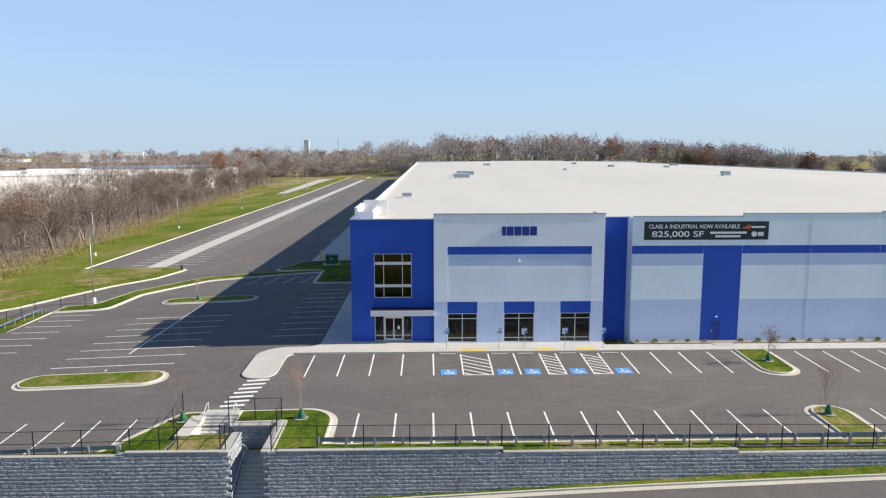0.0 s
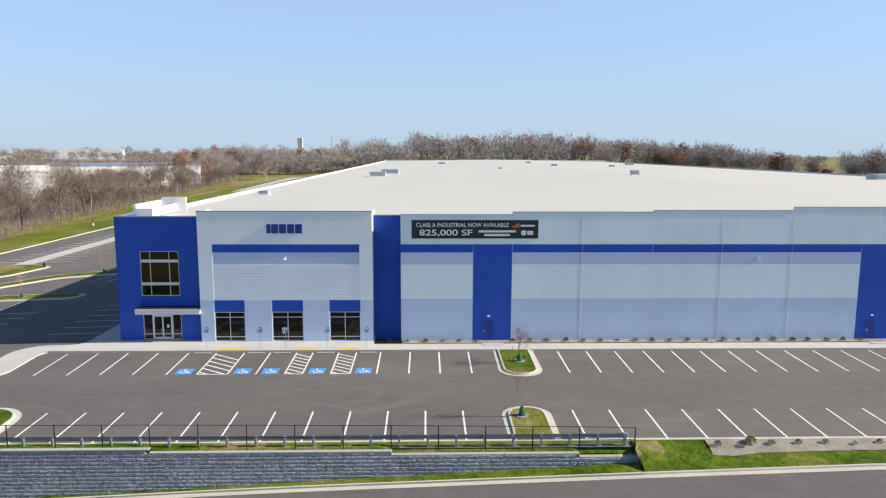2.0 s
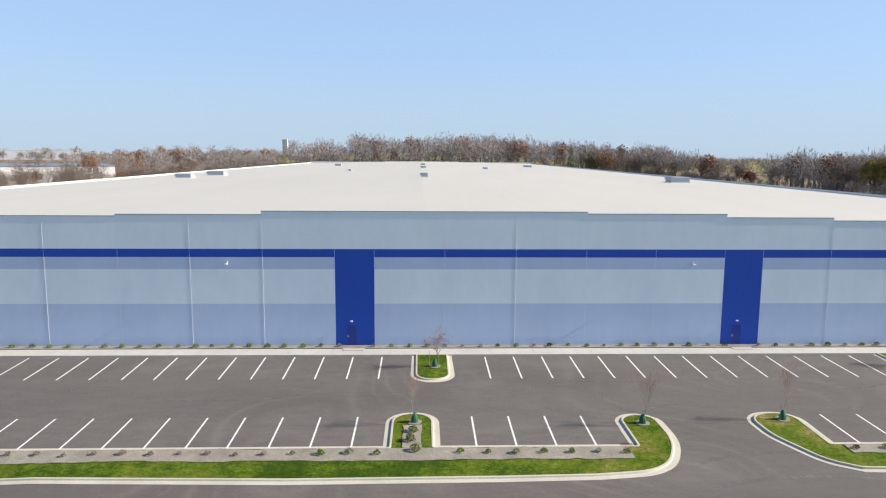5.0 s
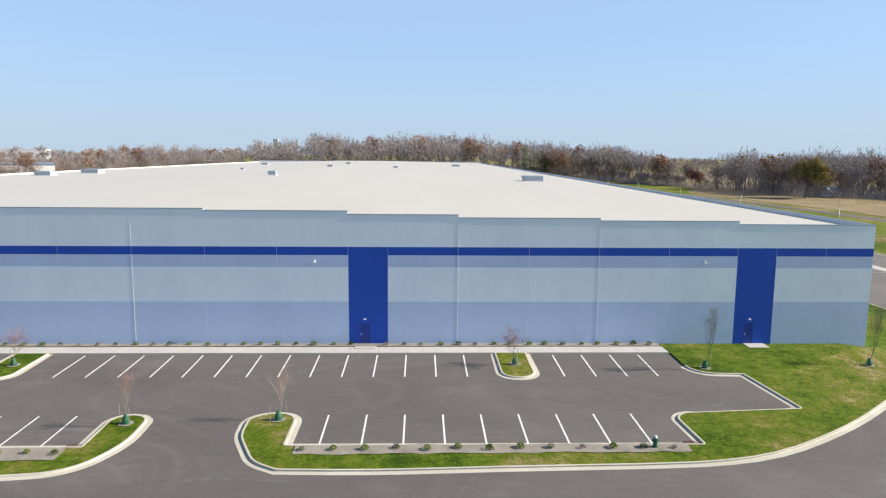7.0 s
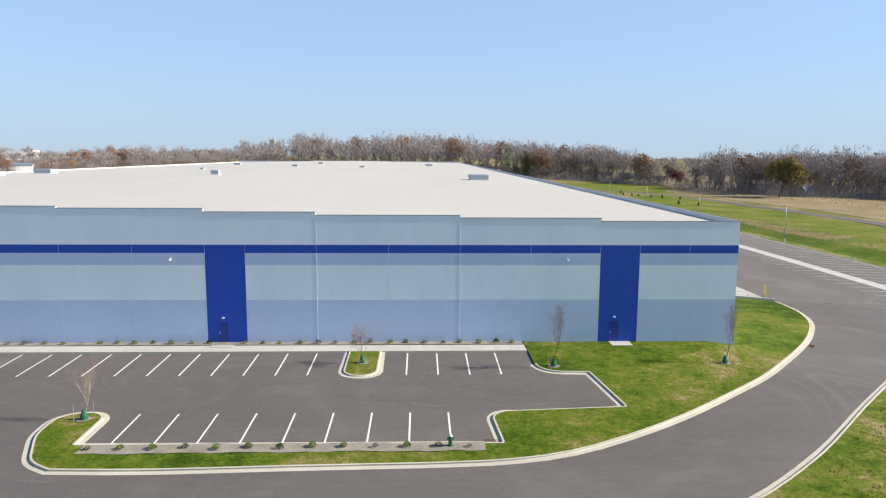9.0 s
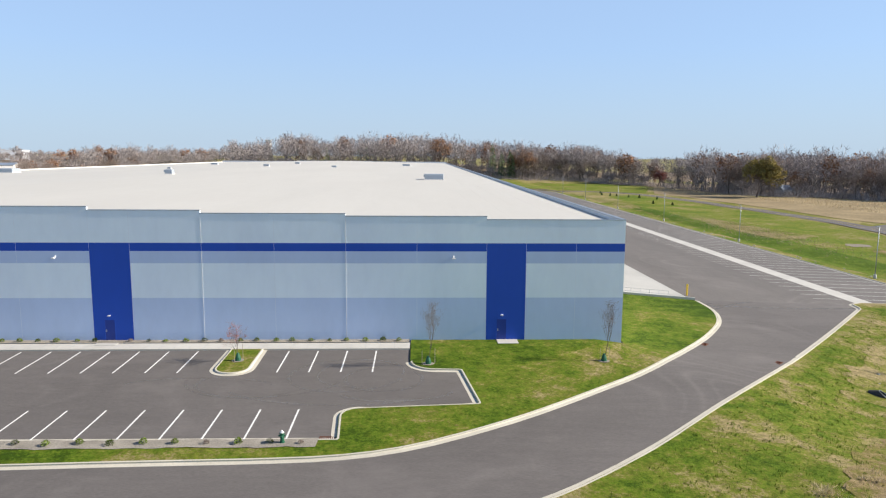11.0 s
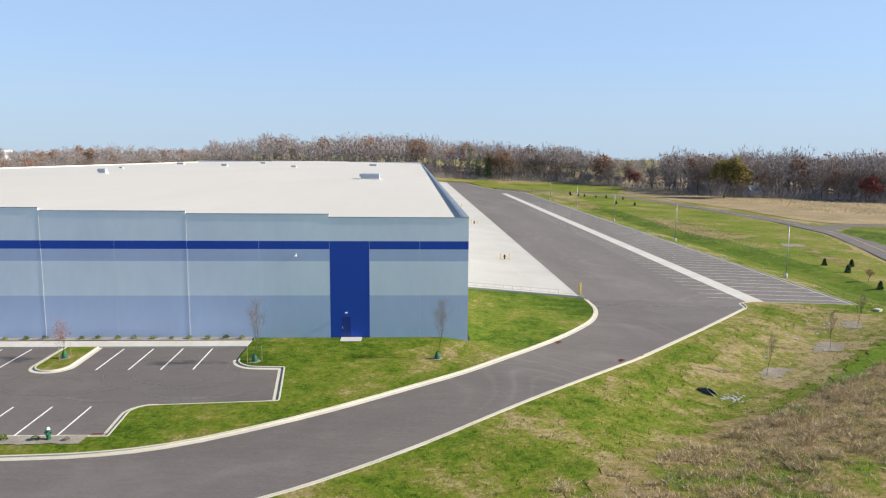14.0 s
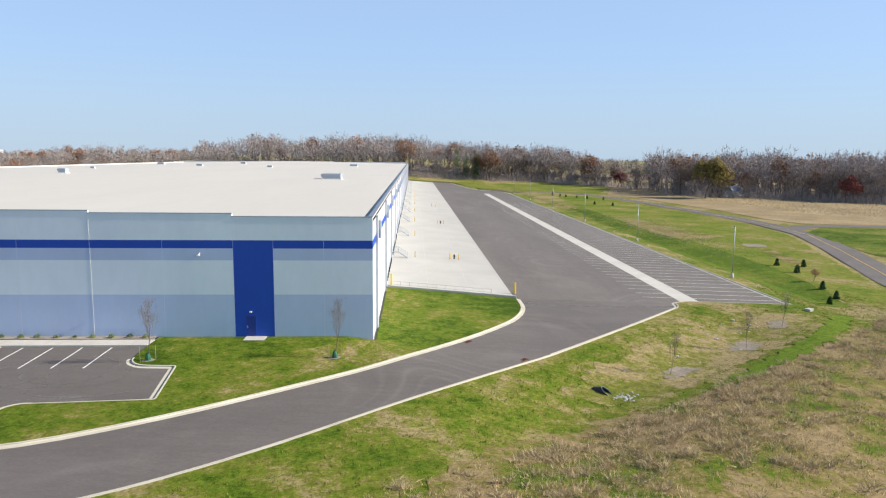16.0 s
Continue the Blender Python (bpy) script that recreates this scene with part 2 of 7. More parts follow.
def box(bm, x0, y0, z0, x1, y1, z1, mi=0, bevel=0.0):
    vs = [bm.verts.new(p) for p in ((x0, y0, z0), (x1, y0, z0), (x1, y1, z0), (x0, y1, z0), (x0, y0, z1), (x1, y0, z1), (x1, y1, z1), (x0, y1, z1))]
    fs = []
    for q in ((3, 2, 1, 0), (4, 5, 6, 7), (0, 1, 5, 4), (1, 2, 6, 5), (2, 3, 7, 6), (3, 0, 4, 7)):
        f = bm.faces.new([vs[i] for i in q])
        f.material_index = mi
        fs.append(f)
    if bevel:
        bmesh.ops.bevel(bm, geom=list({e for f in fs for e in f.edges}), offset=bevel, segments=1, affect='EDGES', profile=0.5)
    return fs


def boxes(*items, bevel=0.0):
    bm = bmesh.new()
    for it in items:
        box(bm, *it, bevel=bevel)
    return bm


def tube(bm, a, b, r0, r1=None, n=6, caps=True):
    """A tapered rod from a to b."""
    a, b = Vector(a), Vector(b)
    r1 = r0 if r1 is None else r1
    d = (b - a).normalized()
    u = d.orthogonal().normalized()
    v = d.cross(u)
    ring = lambda c, r: [bm.verts.new(c + (u * math.cos(2 * math.pi * i / n) + v * math.sin(2 * math.pi * i / n)) * r) for i in range(n)]
    p, q = ring(a, r0), ring(b, r1)
    for i in range(n):
        bm.faces.new((p[i], p[(i + 1) % n], q[(i + 1) % n], q[i]))
    if caps:
        bm.faces.new(p[::-1]), bm.faces.new(q)
    return bm


def rods(*segs, r=0.03, n=6):
    bm = bmesh.new()
    for s in segs:
        tube(bm, s[0], s[1], s[2] if len(s) > 2 else r, n=n)
    return bm


def fillet(pts, radii, closed=True, seg=7):
    """A polyline with its corners rounded; radii: one number or one a corner."""
    n, out = len(pts), []
    rad = radii if isinstance(radii, (list, tuple)) else [radii] * n
    for i, p in enumerate(pts):
        p = Vector(p)
        if rad[i] <= 0 or (not closed and i in (0, n - 1)):
            out.append(p)
            continue
        a, b = Vector(pts[i - 1]) - p, Vector(pts[(i + 1) % n]) - p
        la, lb = a.length, b.length
        a.normalize(), b.normalize()
        ang = a.angle(b)
        t = min(rad[i] / max(math.tan(ang / 2), 1e-4), la * 0.48, lb * 0.48)
        r = t * math.tan(ang / 2)
        if math.pi - ang < 0.02:
            out.append(p)
            continue
        c = p + (a + b).normalized() * (r / math.sin(ang / 2))
        s, e = p + a * t - c, p + b * t - c
        turn = s.angle_signed(e)
        for k in range(seg + 1):
            w = -turn * k / seg
            out.append(c + Vector((s.x * math.cos(w) - s.y * math.sin(w), s.x * math.sin(w) + s.y * math.cos(w))))
    return out


def spline(pts, step=2.0):
    """A smooth polyline through a few points of the plan."""
    q = [Vector(p) for p in pts]
    out = []
    for i in range(len(q) - 1):
        p0, p1, p2, p3 = q[max(i - 1, 0)], q[i], q[i + 1], q[min(i + 2, len(q) - 1)]
        n = max(2, int((p2 - p1).length / step))
        for k in range(n):
            t = k / n
            out.append(0.5 * ((2 * p1) + (p2 - p0) * t + (2 * p0 - 5 * p1 + 4 * p2 - p3) * t * t + (3 * p1 - p0 - 3 * p2 + p3) * t ** 3))
    out.append(q[-1])
    return out


# ================= the lie of the land =================
def sstep(a, b, x):
    t = min(1.0, max(0.0, (x - a) / (b - a)))
    return t * t * (3 - 2 * t)


def road_z(x):
    return -0.84 - 0.05 * max(0.0, -118.0 - x)


def level(x, y):
    """Height of the paved level at a place of the plan."""
    z = -0.03 - 0.031 * min(max(-3.4 - y, 0.0), 26.2)
    z -= 1.3 * sstep(-180.0, -236.0, x)
    if x > -25:
        near = sstep(-8.0, -1.0, y) * (1 - sstep(4.0, 14.0, y)) * (1 - sstep(-3.0, 6.0, x))      # the lawn stays level along the front wall
        a = -25.0 + 23.0 * near
        s = min(1.0, max(0.0, (x - a) / (20.0 - a)))
        z = z * (1 - s) + s * (-2.1 - 0.03 * (min(x, 92.0) - 20.0))
    if x < -240:
        z -= 0.06 * min(-240.0 - x, 45.0)
    if x < -118.0 and y < -25.6:
        s = sstep(-25.6, -28.6, y) if x > -133.9 else float(y < -27.3)
        z = z * (1 - s) + road_z(x) * s
    return z


def swale(x, y):
    """The ditch and the bank beyond the outer kerb, south-east of the building."""
    u, v = (x - 15.0) * 0.69 + (y + 5.0) * 0.72, (x - 15.0) * 0.72 - (y + 5.0) * 0.69
    along = sstep(-26, -6, u) * (1 - sstep(36, 54, u))
    return along * (-1.35 * math.exp(-((v - 11.5) / 6.5) ** 2)) + 0.7 * sstep(-60, -20, u) * (1 - sstep(20, 70, u)) * math.exp(-((v - 26) / 8.0) ** 2)


def land(x, y):
    z = level(x, y) + (swale(x, y) if x > -30 and y < 90 else 0.0)
    d = math.hypot(max(abs(x + 90) - 330, 0), max(abs(y - 180) - 330, 0))
    z += 4.0 * noise.noise(Vector((x * 0.004, y * 0.004, 3.1))) * sstep(0, 300, d) - 1.5 * sstep(0, 250, d)
    far = 160.0 * (1 - sstep(-190.0, -150.0, x))
    z += (13.0 - 9.0 * sstep(0, 260, x)) * sstep(512 + far * 0.7, 655 + far, y)
    if x > 67 and y > 20:
        z -= 0.8 * math.exp(-((x - 75.0) / 5.0) ** 2) * sstep(20, 45, y)
    if x > 70:
        z += (0.5 * noise.noise(Vector((x * 0.03, y * 0.03, 1.7)))) * sstep(70, 95, x)
    return z


def region(outline, zfun, step=4.0, cell=None):
    """A sheet inside an outline of the plan, cut so that it follows the lie of the land."""
    bm = bmesh.new()
    if area(outline) < 0:
        outline = list(outline)[::-1]
    f = bm.faces.new([bm.verts.new((p[0], p[1], 0)) for p in outline])
    f.normal_update()
    bmesh.ops.triangulate(bm, faces=bm.faces[:])
    xs, ys = [p[0] for p in outline], [p[1] for p in outline]
    for lo, hi, ax in ((min(xs), max(xs), 0), (min(ys), max(ys), 1)):
        s = max(step, (hi - lo) / 90)
        k = math.ceil(lo / s + 0.01)
        while k * s < hi - 0.01:
            co, no = [0, 0, 0], [0, 0, 0]
            co[ax], no[ax] = k * s, 1
            bmesh.ops.bisect_plane(bm, geom=bm.verts[:] + bm.edges[:] + bm.faces[:], plane_co=co, plane_no=no)
            k += 1
    for v in bm.verts:
        v.co.z = zfun(v.co.x, v.co.y)
    return bm


def sweep(path, profile, zfun, closed=False):
    """A profile of (offset to the left of the way, height) carried along a path of the plan."""
    bm = bmesh.new()
    n = len(path)
    rings = []
    for i, p in enumerate(path):
        a = path[i - 1] if (i or closed) else p
        b = path[(i + 1) % n] if (i < n - 1 or closed) else p
        d = (Vector(b) - Vector(a)).normalized()
        nrm = Vector((-d.y, d.x))
        rings.append([bm.verts.new((p[0] + nrm.x * o, p[1] + nrm.y * o, zfun(p[0], p[1]) + h)) for o, h in profile])
    for i in range(n if closed else n - 1):
        a, b = rings[i], rings[(i + 1) % n]
        for k in range(len(profile) - 1):
            bm.faces.new((a[k], b[k], b[k + 1], a[k + 1]))
    if not closed and len(profile) > 2:
        bm.faces.new(rings[0]), bm.faces.new(rings[-1][::-1])
    return bm


def area(pts):
    return 0.5 * sum(pts[i - 1][0] * pts[i][1] - pts[i][0] * pts[i - 1][1] for i in range(len(pts)))


KERB = [(-0.46, -0.05), (-0.46, 0.012), (-0.02, 0.02), (0.0, 0.04), (0.03, 0.14), (0.06, 0.155), (0.2, 0.155), (0.21, -0.05)]


def kerb(path, closed=False, zfun=level, name="kerb"):
    """Kerb with its gutter; the raised side lies to the left of the way."""
    ob = link_mesh(name, sweep(path, KERB, zfun, closed), "kerb")
    return tagged(ob, "pale cream concrete kerb and gutter edging the asphalt", "kerb", kind="structure")


def ragged(pts, amp=0.9, gap=0.9):
    """An outline broken up as growth breaks up an edge."""
    out = []
    for i, p in enumerate(pts):
        a, b = Vector(pts[i - 1]), Vector(p)
        n = max(1, int((b - a).length / gap))
        d = (b - a).normalized()
        for k in range(n):
            q = a.lerp(b, k / n)
            out.append(q + Vector((-d.y, d.x)) * amp * (noise.noise(Vector((q.x * 0.35, q.y * 0.35, 1.0))) + 0.8 * noise.noise(Vector((q.x * 1.1, q.y * 1.1, 4.0)))))
    return out


def lawn(outline, name="lawn", mat="grass", label="green lawn with worn straw-coloured patches", lift=0.13, zfun=level, step=3.0):
    if area(outline) < 0:
        outline = outline[::-1]
    ob = link_mesh(name, region(outline, lambda x, y: zfun(x, y) + lift + 0.03 * noise.noise(Vector((x * 0.5, y * 0.5, 0))), step), mat)
    return tagged(ob, label, "lawn", kind="structure")


def island(pts, radii, kerbed=True, name="island_lawn"):
    out = fillet(pts, radii)
    if area(out) < 0:
        out = out[::-1]
    kerb(out, True)
    inner = sweep_offset(out, 0.15)
    return lawn(inner, name)


def sweep_offset(path, d):
    n, out = len(path), []
    for i, p in enumerate(path):
        w = (Vector(path[(i + 1) % n]) - Vector(path[i - 1])).normalized()
        out.append(Vector((p[0] - w.y * d, p[1] + w.x * d)))
    return out


# ================= ground and pavements =================
NX = [-2600, -1900, -1400, -1000, -760, -600, -480, -400, -350] + [-320 + 4 * i for i in range(126)] + [190, 205, 225, 250, 290, 340, 420, 520, 660, 850, 1100, 1500, 2000, 2700]
NY = [-700, -400, -250, -160, -110, -80] + [-64 + 4 * i for i in range(46)] + [124 + 10 * i for i in range(34)] + [480, 520, 580, 660, 760, 900, 1100, 1400, 1800, 2400, 3200, 4200]


def under(x, y):
    """How far the open ground dips below the pavements that lie on it."""
    d = 0.0
    for x0, y0, x1, y1 in ((-232, -64, 20, -1), (-187, -5, 4, 506), (-246, -10, -180, 506), (0, 20, 70, 420), (0, 400, 40, 518), (-30, -66, 30, 10), (-12, -66, 62, 34)):
        e = max(x0 - x, x - x1, y0 - y, y - y1)
        d = max(d, 1 - sstep(0.0, 6.0, e))
    if x < -112 and -64 < y < -20:
        return 0.6 + (level(x, -20) - road_z(x)) * (1 if y > -29 else 0)
    return 0.45 * d


gm = bpy.data.meshes.new("ground")
gv = [(x, y, land(x, y) + 0.1 - under(x, y) - (0.5 if -183 < x < 0 and 4 < y < 496 else 0)) for y in NY for x in NX]
gf = [(j * len(NX) + i, j * len(NX) + i + 1, (j + 1) * len(NX) + i + 1, (j + 1) * len(NX) + i) for j in range(len(NY) - 1) for i in range(len(NX) - 1)]
gm.from_pydata(gv, [], gf)
gm.polygons.foreach_set("use_smooth", [True] * len(gf))
gm.materials.append(M["grass_dry"])
tagged(new("ground", gm), "rough open ground of dry and green grass", "ground", kind="structure")

SHEETS = [
    ("car_park", "asphalt", [(-232, -25.9), (-194.4, -25.9), (-194.4, -19.0), (-186.5, -19.0), (-186.5, -26.2), (-118, -26.2), (-118, -27.0), (-26, -27.0), (-26, -20.0), (-15, -20.0), (-15, -3.0), (-186.6, -3.0), (-186.6, 51), (-232, 51)], "weathered grey asphalt car park"),
    ("road", "road_asphalt", [(-330, -44.5), (-60, -44.5), (-31, -42), (-15, -35.2), (-26, -27.0), (-118, -27.0), (-118, -28.9), (-134, -28.9), (-165, -27.9), (-330, -27.9)], "grey asphalt access road along the front"),
    ("drive_east", "road_asphalt", [(-15, -35.2), (-6.8, -28.8), (0.9, -20.5), (8.0, -13.5), (17.7, -3.2), (36.6, 17.0), (46.4, 28.0), (47.5, 31), (-15, 31), (-15, -20), (-26, -20), (-26, -27)], "grey asphalt drive curving round the corner"),
    ("court_east", "court_asphalt", [(20.6, 31), (66.5, 31), (66.5, 372), (62, 384), (50, 396), (44, 420), (36, 512), (20.6, 512)], "pale grey asphalt truck court"),
    ("court_west", "court_asphalt", [(-242, 51), (-198, 51), (-198, 650), (-250, 650), (-242.4, 300)], "pale grey asphalt truck court"),
    ("drive_west", "road_asphalt", [(-330, -10), (-232, 6), (-232, 51), (-242, 51), (-262, 30), (-330, 12)], "grey asphalt access drive"),
]
for nm, mt, out, lb in SHEETS:
    tagged(link_mesh(nm, region(out, lambda x, y: level(x, y) - 0.002, 1.2), mt), lb, "road" if "road" in nm or "drive" in nm else "car park", kind="structure")
for nm, x0, x1 in (("apron_east", 0.0, 20.6), ("apron_west", -198.0, -183.3)):
    tagged(link_mesh(nm, region([(x0, 31), (x1, 31), (x1, 508), (x0, 508)] if x0 == 0 else [(x0, 62), (x1, 62), (x1, 500), (x0, 500)], lambda x, y: level(x, y) + 0.004, 5.0), "concrete_pad"),
           "pale concrete loading apron beside the docks", "apron", kind="structure")
for nm, x0, x1, ya in (("dolly_strip_east", 47.9, 51.2, 32.5), ("dolly_strip_west", -230.4, -226.6, 61.0)):
    tagged(link_mesh(nm, region([(x0, ya), (x1, ya), (x1, 352 if x0 > 0 else 610), (x0, 352 if x0 > 0 else 610)], lambda x, y: level(x, y) + 0.008, 5.0), "concrete"), "white concrete strip for trailer supports", "pavement", kind="structure")

# ---- islands and lawns ----
for c in (-140.2, -90.65, -40.8):
    island([(c - 1.7, -3.42), (c - 1.7, -10.9), (c + 1.7, -10.9), (c + 1.7, -3.42)], [0, 1.65, 1.65, 0])
island([(-214.5, -11.0), (-200.6, -11.0), (-200.6, -7.4), (-214.5, -7.4)], 1.75)
island([(-213.9, 25.4), (-200.6, 25.4), (-200.6, 29.0), (-213.9, 29.0)], 1.75)

# planted verge between car park and road, with its islands and end bulge
V_SOUTH = [(-134, -28.95), (-118, -29.6), (-101, -30.1), (-86, -29.95), (-79.5, -29.75)]
verge = [Vector(p) for p in V_SOUTH] + fillet([(-79.5, -29.75), (-74.2, -29.1), (-72.2, -24.6), (-72.3, -19.4), (-75.35, -19.4), (-75.35, -25.2), (-90.75, -25.2), (-90.75, -18.9), (-94.2, -18.9), (-94.2, -25.2), (-134, -25.2)],
                                                  [0, 4.5, 8, 1.5, 1.5, 0.1, 0.1, 1.7, 1.7, 0.1, 0], closed=False)
kerb(verge, False)
lawn([p for p in sweep_offset(verge, 0.15)], "verge_lawn", mat="lush_grass", label="strip of bright green grass between car park and road")


def bed(x0, x1, y0, y1, name="mulch_bed"):
    ob = link_mesh(name, region(ragged([(x0, y0), (x1, y0), (x1, y1 - 0.02), (x0, y1 - 0.02)], 0.2, 0.7) if y1 < -2 else [(x0, y0), (x1, y0), (x1, y1), (x0, y1)], lambda x, y: level(x, y) + (0.175 if y < -2 else 0.2) + 0.02 * noise.noise(Vector((x * 1.3, y * 1.3, 0.3))), 1.2), "mulch")
    return tagged(ob, "brown bark mulch planting bed", "planting bed", kind="structure")


island([(-142.75, -25.4), (-142.75, -18.9), (-139.55, -18.9), (-139.55, -25.4)][::-1], [0, 1.6, 1.6, 0])
bed(-128.5, -76.2, -27.35, -25.42)
bed(-59.6, -30.2, -26.7, -25.3)
bed(-93.2, -91.7, -25.4, -21.4)

# big lawn on the corner east of the car park, and the verge that leads to it
E_IN = spline([(-60.3, -29.0), (-53.5, -29.15), (-43.5, -28.8), (-33, -28.5), (-28.2, -28.05), (-24, -26.9), (-19.4, -24.5), (-13.4, -20.4), (-6.2, -14.3), (0.4, -8.0), (9.7, 3.0), (15.4, 11.2), (18.8, 17.5), (20.7, 24), (20.9, 30.6)])
lot_edge = fillet([(-23.6, -0.02), (-23.6, -9.9), (-18.7, -9.9), (-17.6, -18.4), (-29.3, -19.5), (-28.9, -25.3), (-60.35, -25.1), (-60.35, -19.1), (-64.4, -19.3), (-64.2, -23.5), (-62.3, -27.8), (-60.3, -29.0)],
                  [0, 2.6, 0.2, 0.2, 1.6, 0.1, 0.1, 1.6, 1.9, 6, 6, 0], closed=False)
corner = [Vector((20.9, 31.0)), Vector((0.3, 33.6)), Vector((0.3, -0.02))]
kerb(lot_edge[1:] + E_IN[1:], False)
lawn(lot_edge + E_IN[1:] + corner, "corner_lawn", label="mown green corner lawn with straw-coloured patches")
link = link_mesh("apron_edge", sweep([(20.9, 31.3), (0.4, 33.9)], [(-0.9, -0.1), (-0.9, 0.17), (0.35, 0.17), (0.35, 0.5), (0.6, 0.5), (0.6, -0.1)], level), "concrete")
tagged(link, "low concrete edge wall of the apron", "kerb", kind="structure")

# outer lawn across the drive
E_OUT = spline([(-330, -43), (-120, -43.5), (-60, -43), (-32, -40.5), (-17.7, -36.1), (-6.8, -28.0), (4.6, -16.5), (17.6, -3.2), (31.2, 11.5), (45.3, 27.3)]) + fillet([(45.9, 28.6), (46.3, 31.0), (48.6, 32.4), (66.5, 32.4)], [0, 1.5, 1.2, 0], closed=False)
kerb(E_OUT[::-1], False)
for nm, out in (("outer_lawn", [p for p in E_OUT if p.x > -30] + [Vector(p) for p in ((66.5, 60), (84, 60), (92, -64), (-30, -64))]),
                ("outer_lawn_west", [p for p in E_OUT if p.x < -29] + [Vector(p) for p in ((-30, -64), (-330, -64))]),
                ("outer_lawn_north", [Vector(p) for p in ((66.5, 60), (66.5, 372), (78, 372), (84, 60))])):
    lawn(out, nm, mat="bank_grass", zfun=land, lift=0.13, label="sloping grass bank with green and straw-coloured patches", step=2.0)
kerb(fillet([(66.2, 32.4), (66.2, 372), (61.7, 384), (49.7, 396), (43.7, 420), (35.7, 512)], 6, closed=False)[::-1], False, name="kerb")

# west side lawns
island([(-227.8, 22.0), (-220.7, 23.0), (-219.8, 33.0), (-212.6, 43.6), (-206.5, 45.6), (-193.7, 48.6), (-193.7, 50.6), (-207, 49.6), (-214.5, 47.2), (-222.2, 36.0), (-224, 26.6), (-227.8, 25.8)],
       [0.3, 2, 4, 5, 5, 0.3, 0.3, 5, 5, 4, 2, 0.3])
island([(-193.5, 38.0), (-187.0, 37.4), (-187.0, 61.5), (-199.5, 61.5), (-203.5, 51.5), (-193.8, 50.7)], [1, 0, 0, 3, 2, 2])
W_OUT = fillet([(-330, 14), (-262, 16), (-236, 22), (-231.5, 33.5), (-228, 41.5), (-223.3, 48), (-220.8, 57.6), (-226, 60.4), (-242, 60.2), (-242.4, 300), (-249.5, 640)], [0, 8, 8, 8, 8, 6, 2.6, 2, 0.4, 30, 0], closed=False)
kerb(W_OUT, False)
lawn(W_OUT + [Vector((-275, 640)), Vector((-275, 120)), Vector((-290, 60)), Vector((-330, 50))], "west_lawn", mat="slope_grass", zfun=land, label="green grass bank with a worn brown patch")
kerb([(-228.0, 21.6), (-228.0, -26)], False)
lawn([(-228.1, 21.8), (-236, 15), (-262, 6), (-300, -26), (-228.1, -26)], "west_verge", label="rough grass verge beside the guardrail")

# ---- walks ----
def slab(pts, name, top=0.13, mat="concrete", label="pale concrete footpath"):
    bm = region(pts, lambda x, y: level(x, max(y, -3.4) if y > -4 else y) + top, 4.0)
    ed = [e for e in bm.edges if len(e.link_faces) == 1]
    ex = bmesh.ops.extrude_edge_only(bm, edges=ed)["geom"]
    for v in ex:
        if isinstance(v, bmesh.types.BMVert):
            v.co.z -= 0.3
    return tagged(link_mesh(name, bm, mat), label, "footpath", kind="structure")


nose = fillet([(-186.7, -0.8), (-193.0, -0.8), (-193.0, -10.6), (-189.6, -10.6), (-189.6, -3.42), (-155.2, -3.42), (-155.2, 2.0), (-173.9, 2.0), (-183.3, 2.0), (-183.3, 37), (-186.7, 37)],
              [1.5, 4.0, 1.7, 1.7, 1.0, 0, 0, 0, 0, 0, 0])
slab([p for p in nose], "footpath_entrance")
slab([(-155.2, -3.42), (-23.7, -3.42), (-23.7, -1.15), (-155.2, -1.15)], "footpath_front")
kerb([(-23.7, -3.3), (-189.0, -3.3)], False, zfun=lambda x, y: -0.03)
for k in range(85):
    x = -154.0 + 1.55 * k
    if x > -24:
        break
    tagged(link_mesh("path_joint", boxes((x, -3.2, 0.1005, x + 0.018, -1.16, 0.1045)), "coping"), "narrow dark joint across the footpath", "joint", kind="structure")
bed(-152.0, -23.8, -1.13, 0.0, "wall_bed")
for xc in (-142.15, -99.1, -56.3, -12.95):
    tagged(link_mesh("door_pad", boxes((xc - 1.15, -1.9 if xc < -20 else -1.7, -1.5, xc + 1.15, -0.01, 0.14 if xc > -20 else 0.15), bevel=0.01), "concrete"), "small concrete pad before a wall door", "paving slab", kind="structure")


# ================= the warehouse =================
X0, X1, DEPTH = -152.2, 0.0, 500.0
JOINTS = [-152.2, -144.3, -140.0, -132.3, -124.5, -116.8, -109.0, -101.2, -96.9, -89.2, -81.4, -73.6, -65.9, -58.2, -53.9, -46.25, -38.45, -30.7, -22.95, -15.3, -10.93, -5.4, 0.0]
STEPS = [(-140.0, 14.12), (-124.5, 14.42), (-109.0, 14.6), (-73.6, 14.98), (-58.2, 14.78), (-46.25, 14.42), (-30.7, 14.1), (-15.3, 13.84), (9.9, 13.5)]
BAYS = (-144.3, -101.2, -58.2, -15.3)
B0, B1, B2, B3 = 4.86, 8.7, 10.02, 10.92       # heights of the painted bands


def top_at(x):
    return next(z for e, z in STEPS if x < e - 0.01)


def roof_z(x):
    return 14.72 - 1.62 * abs(x + 91.5) / 91.5


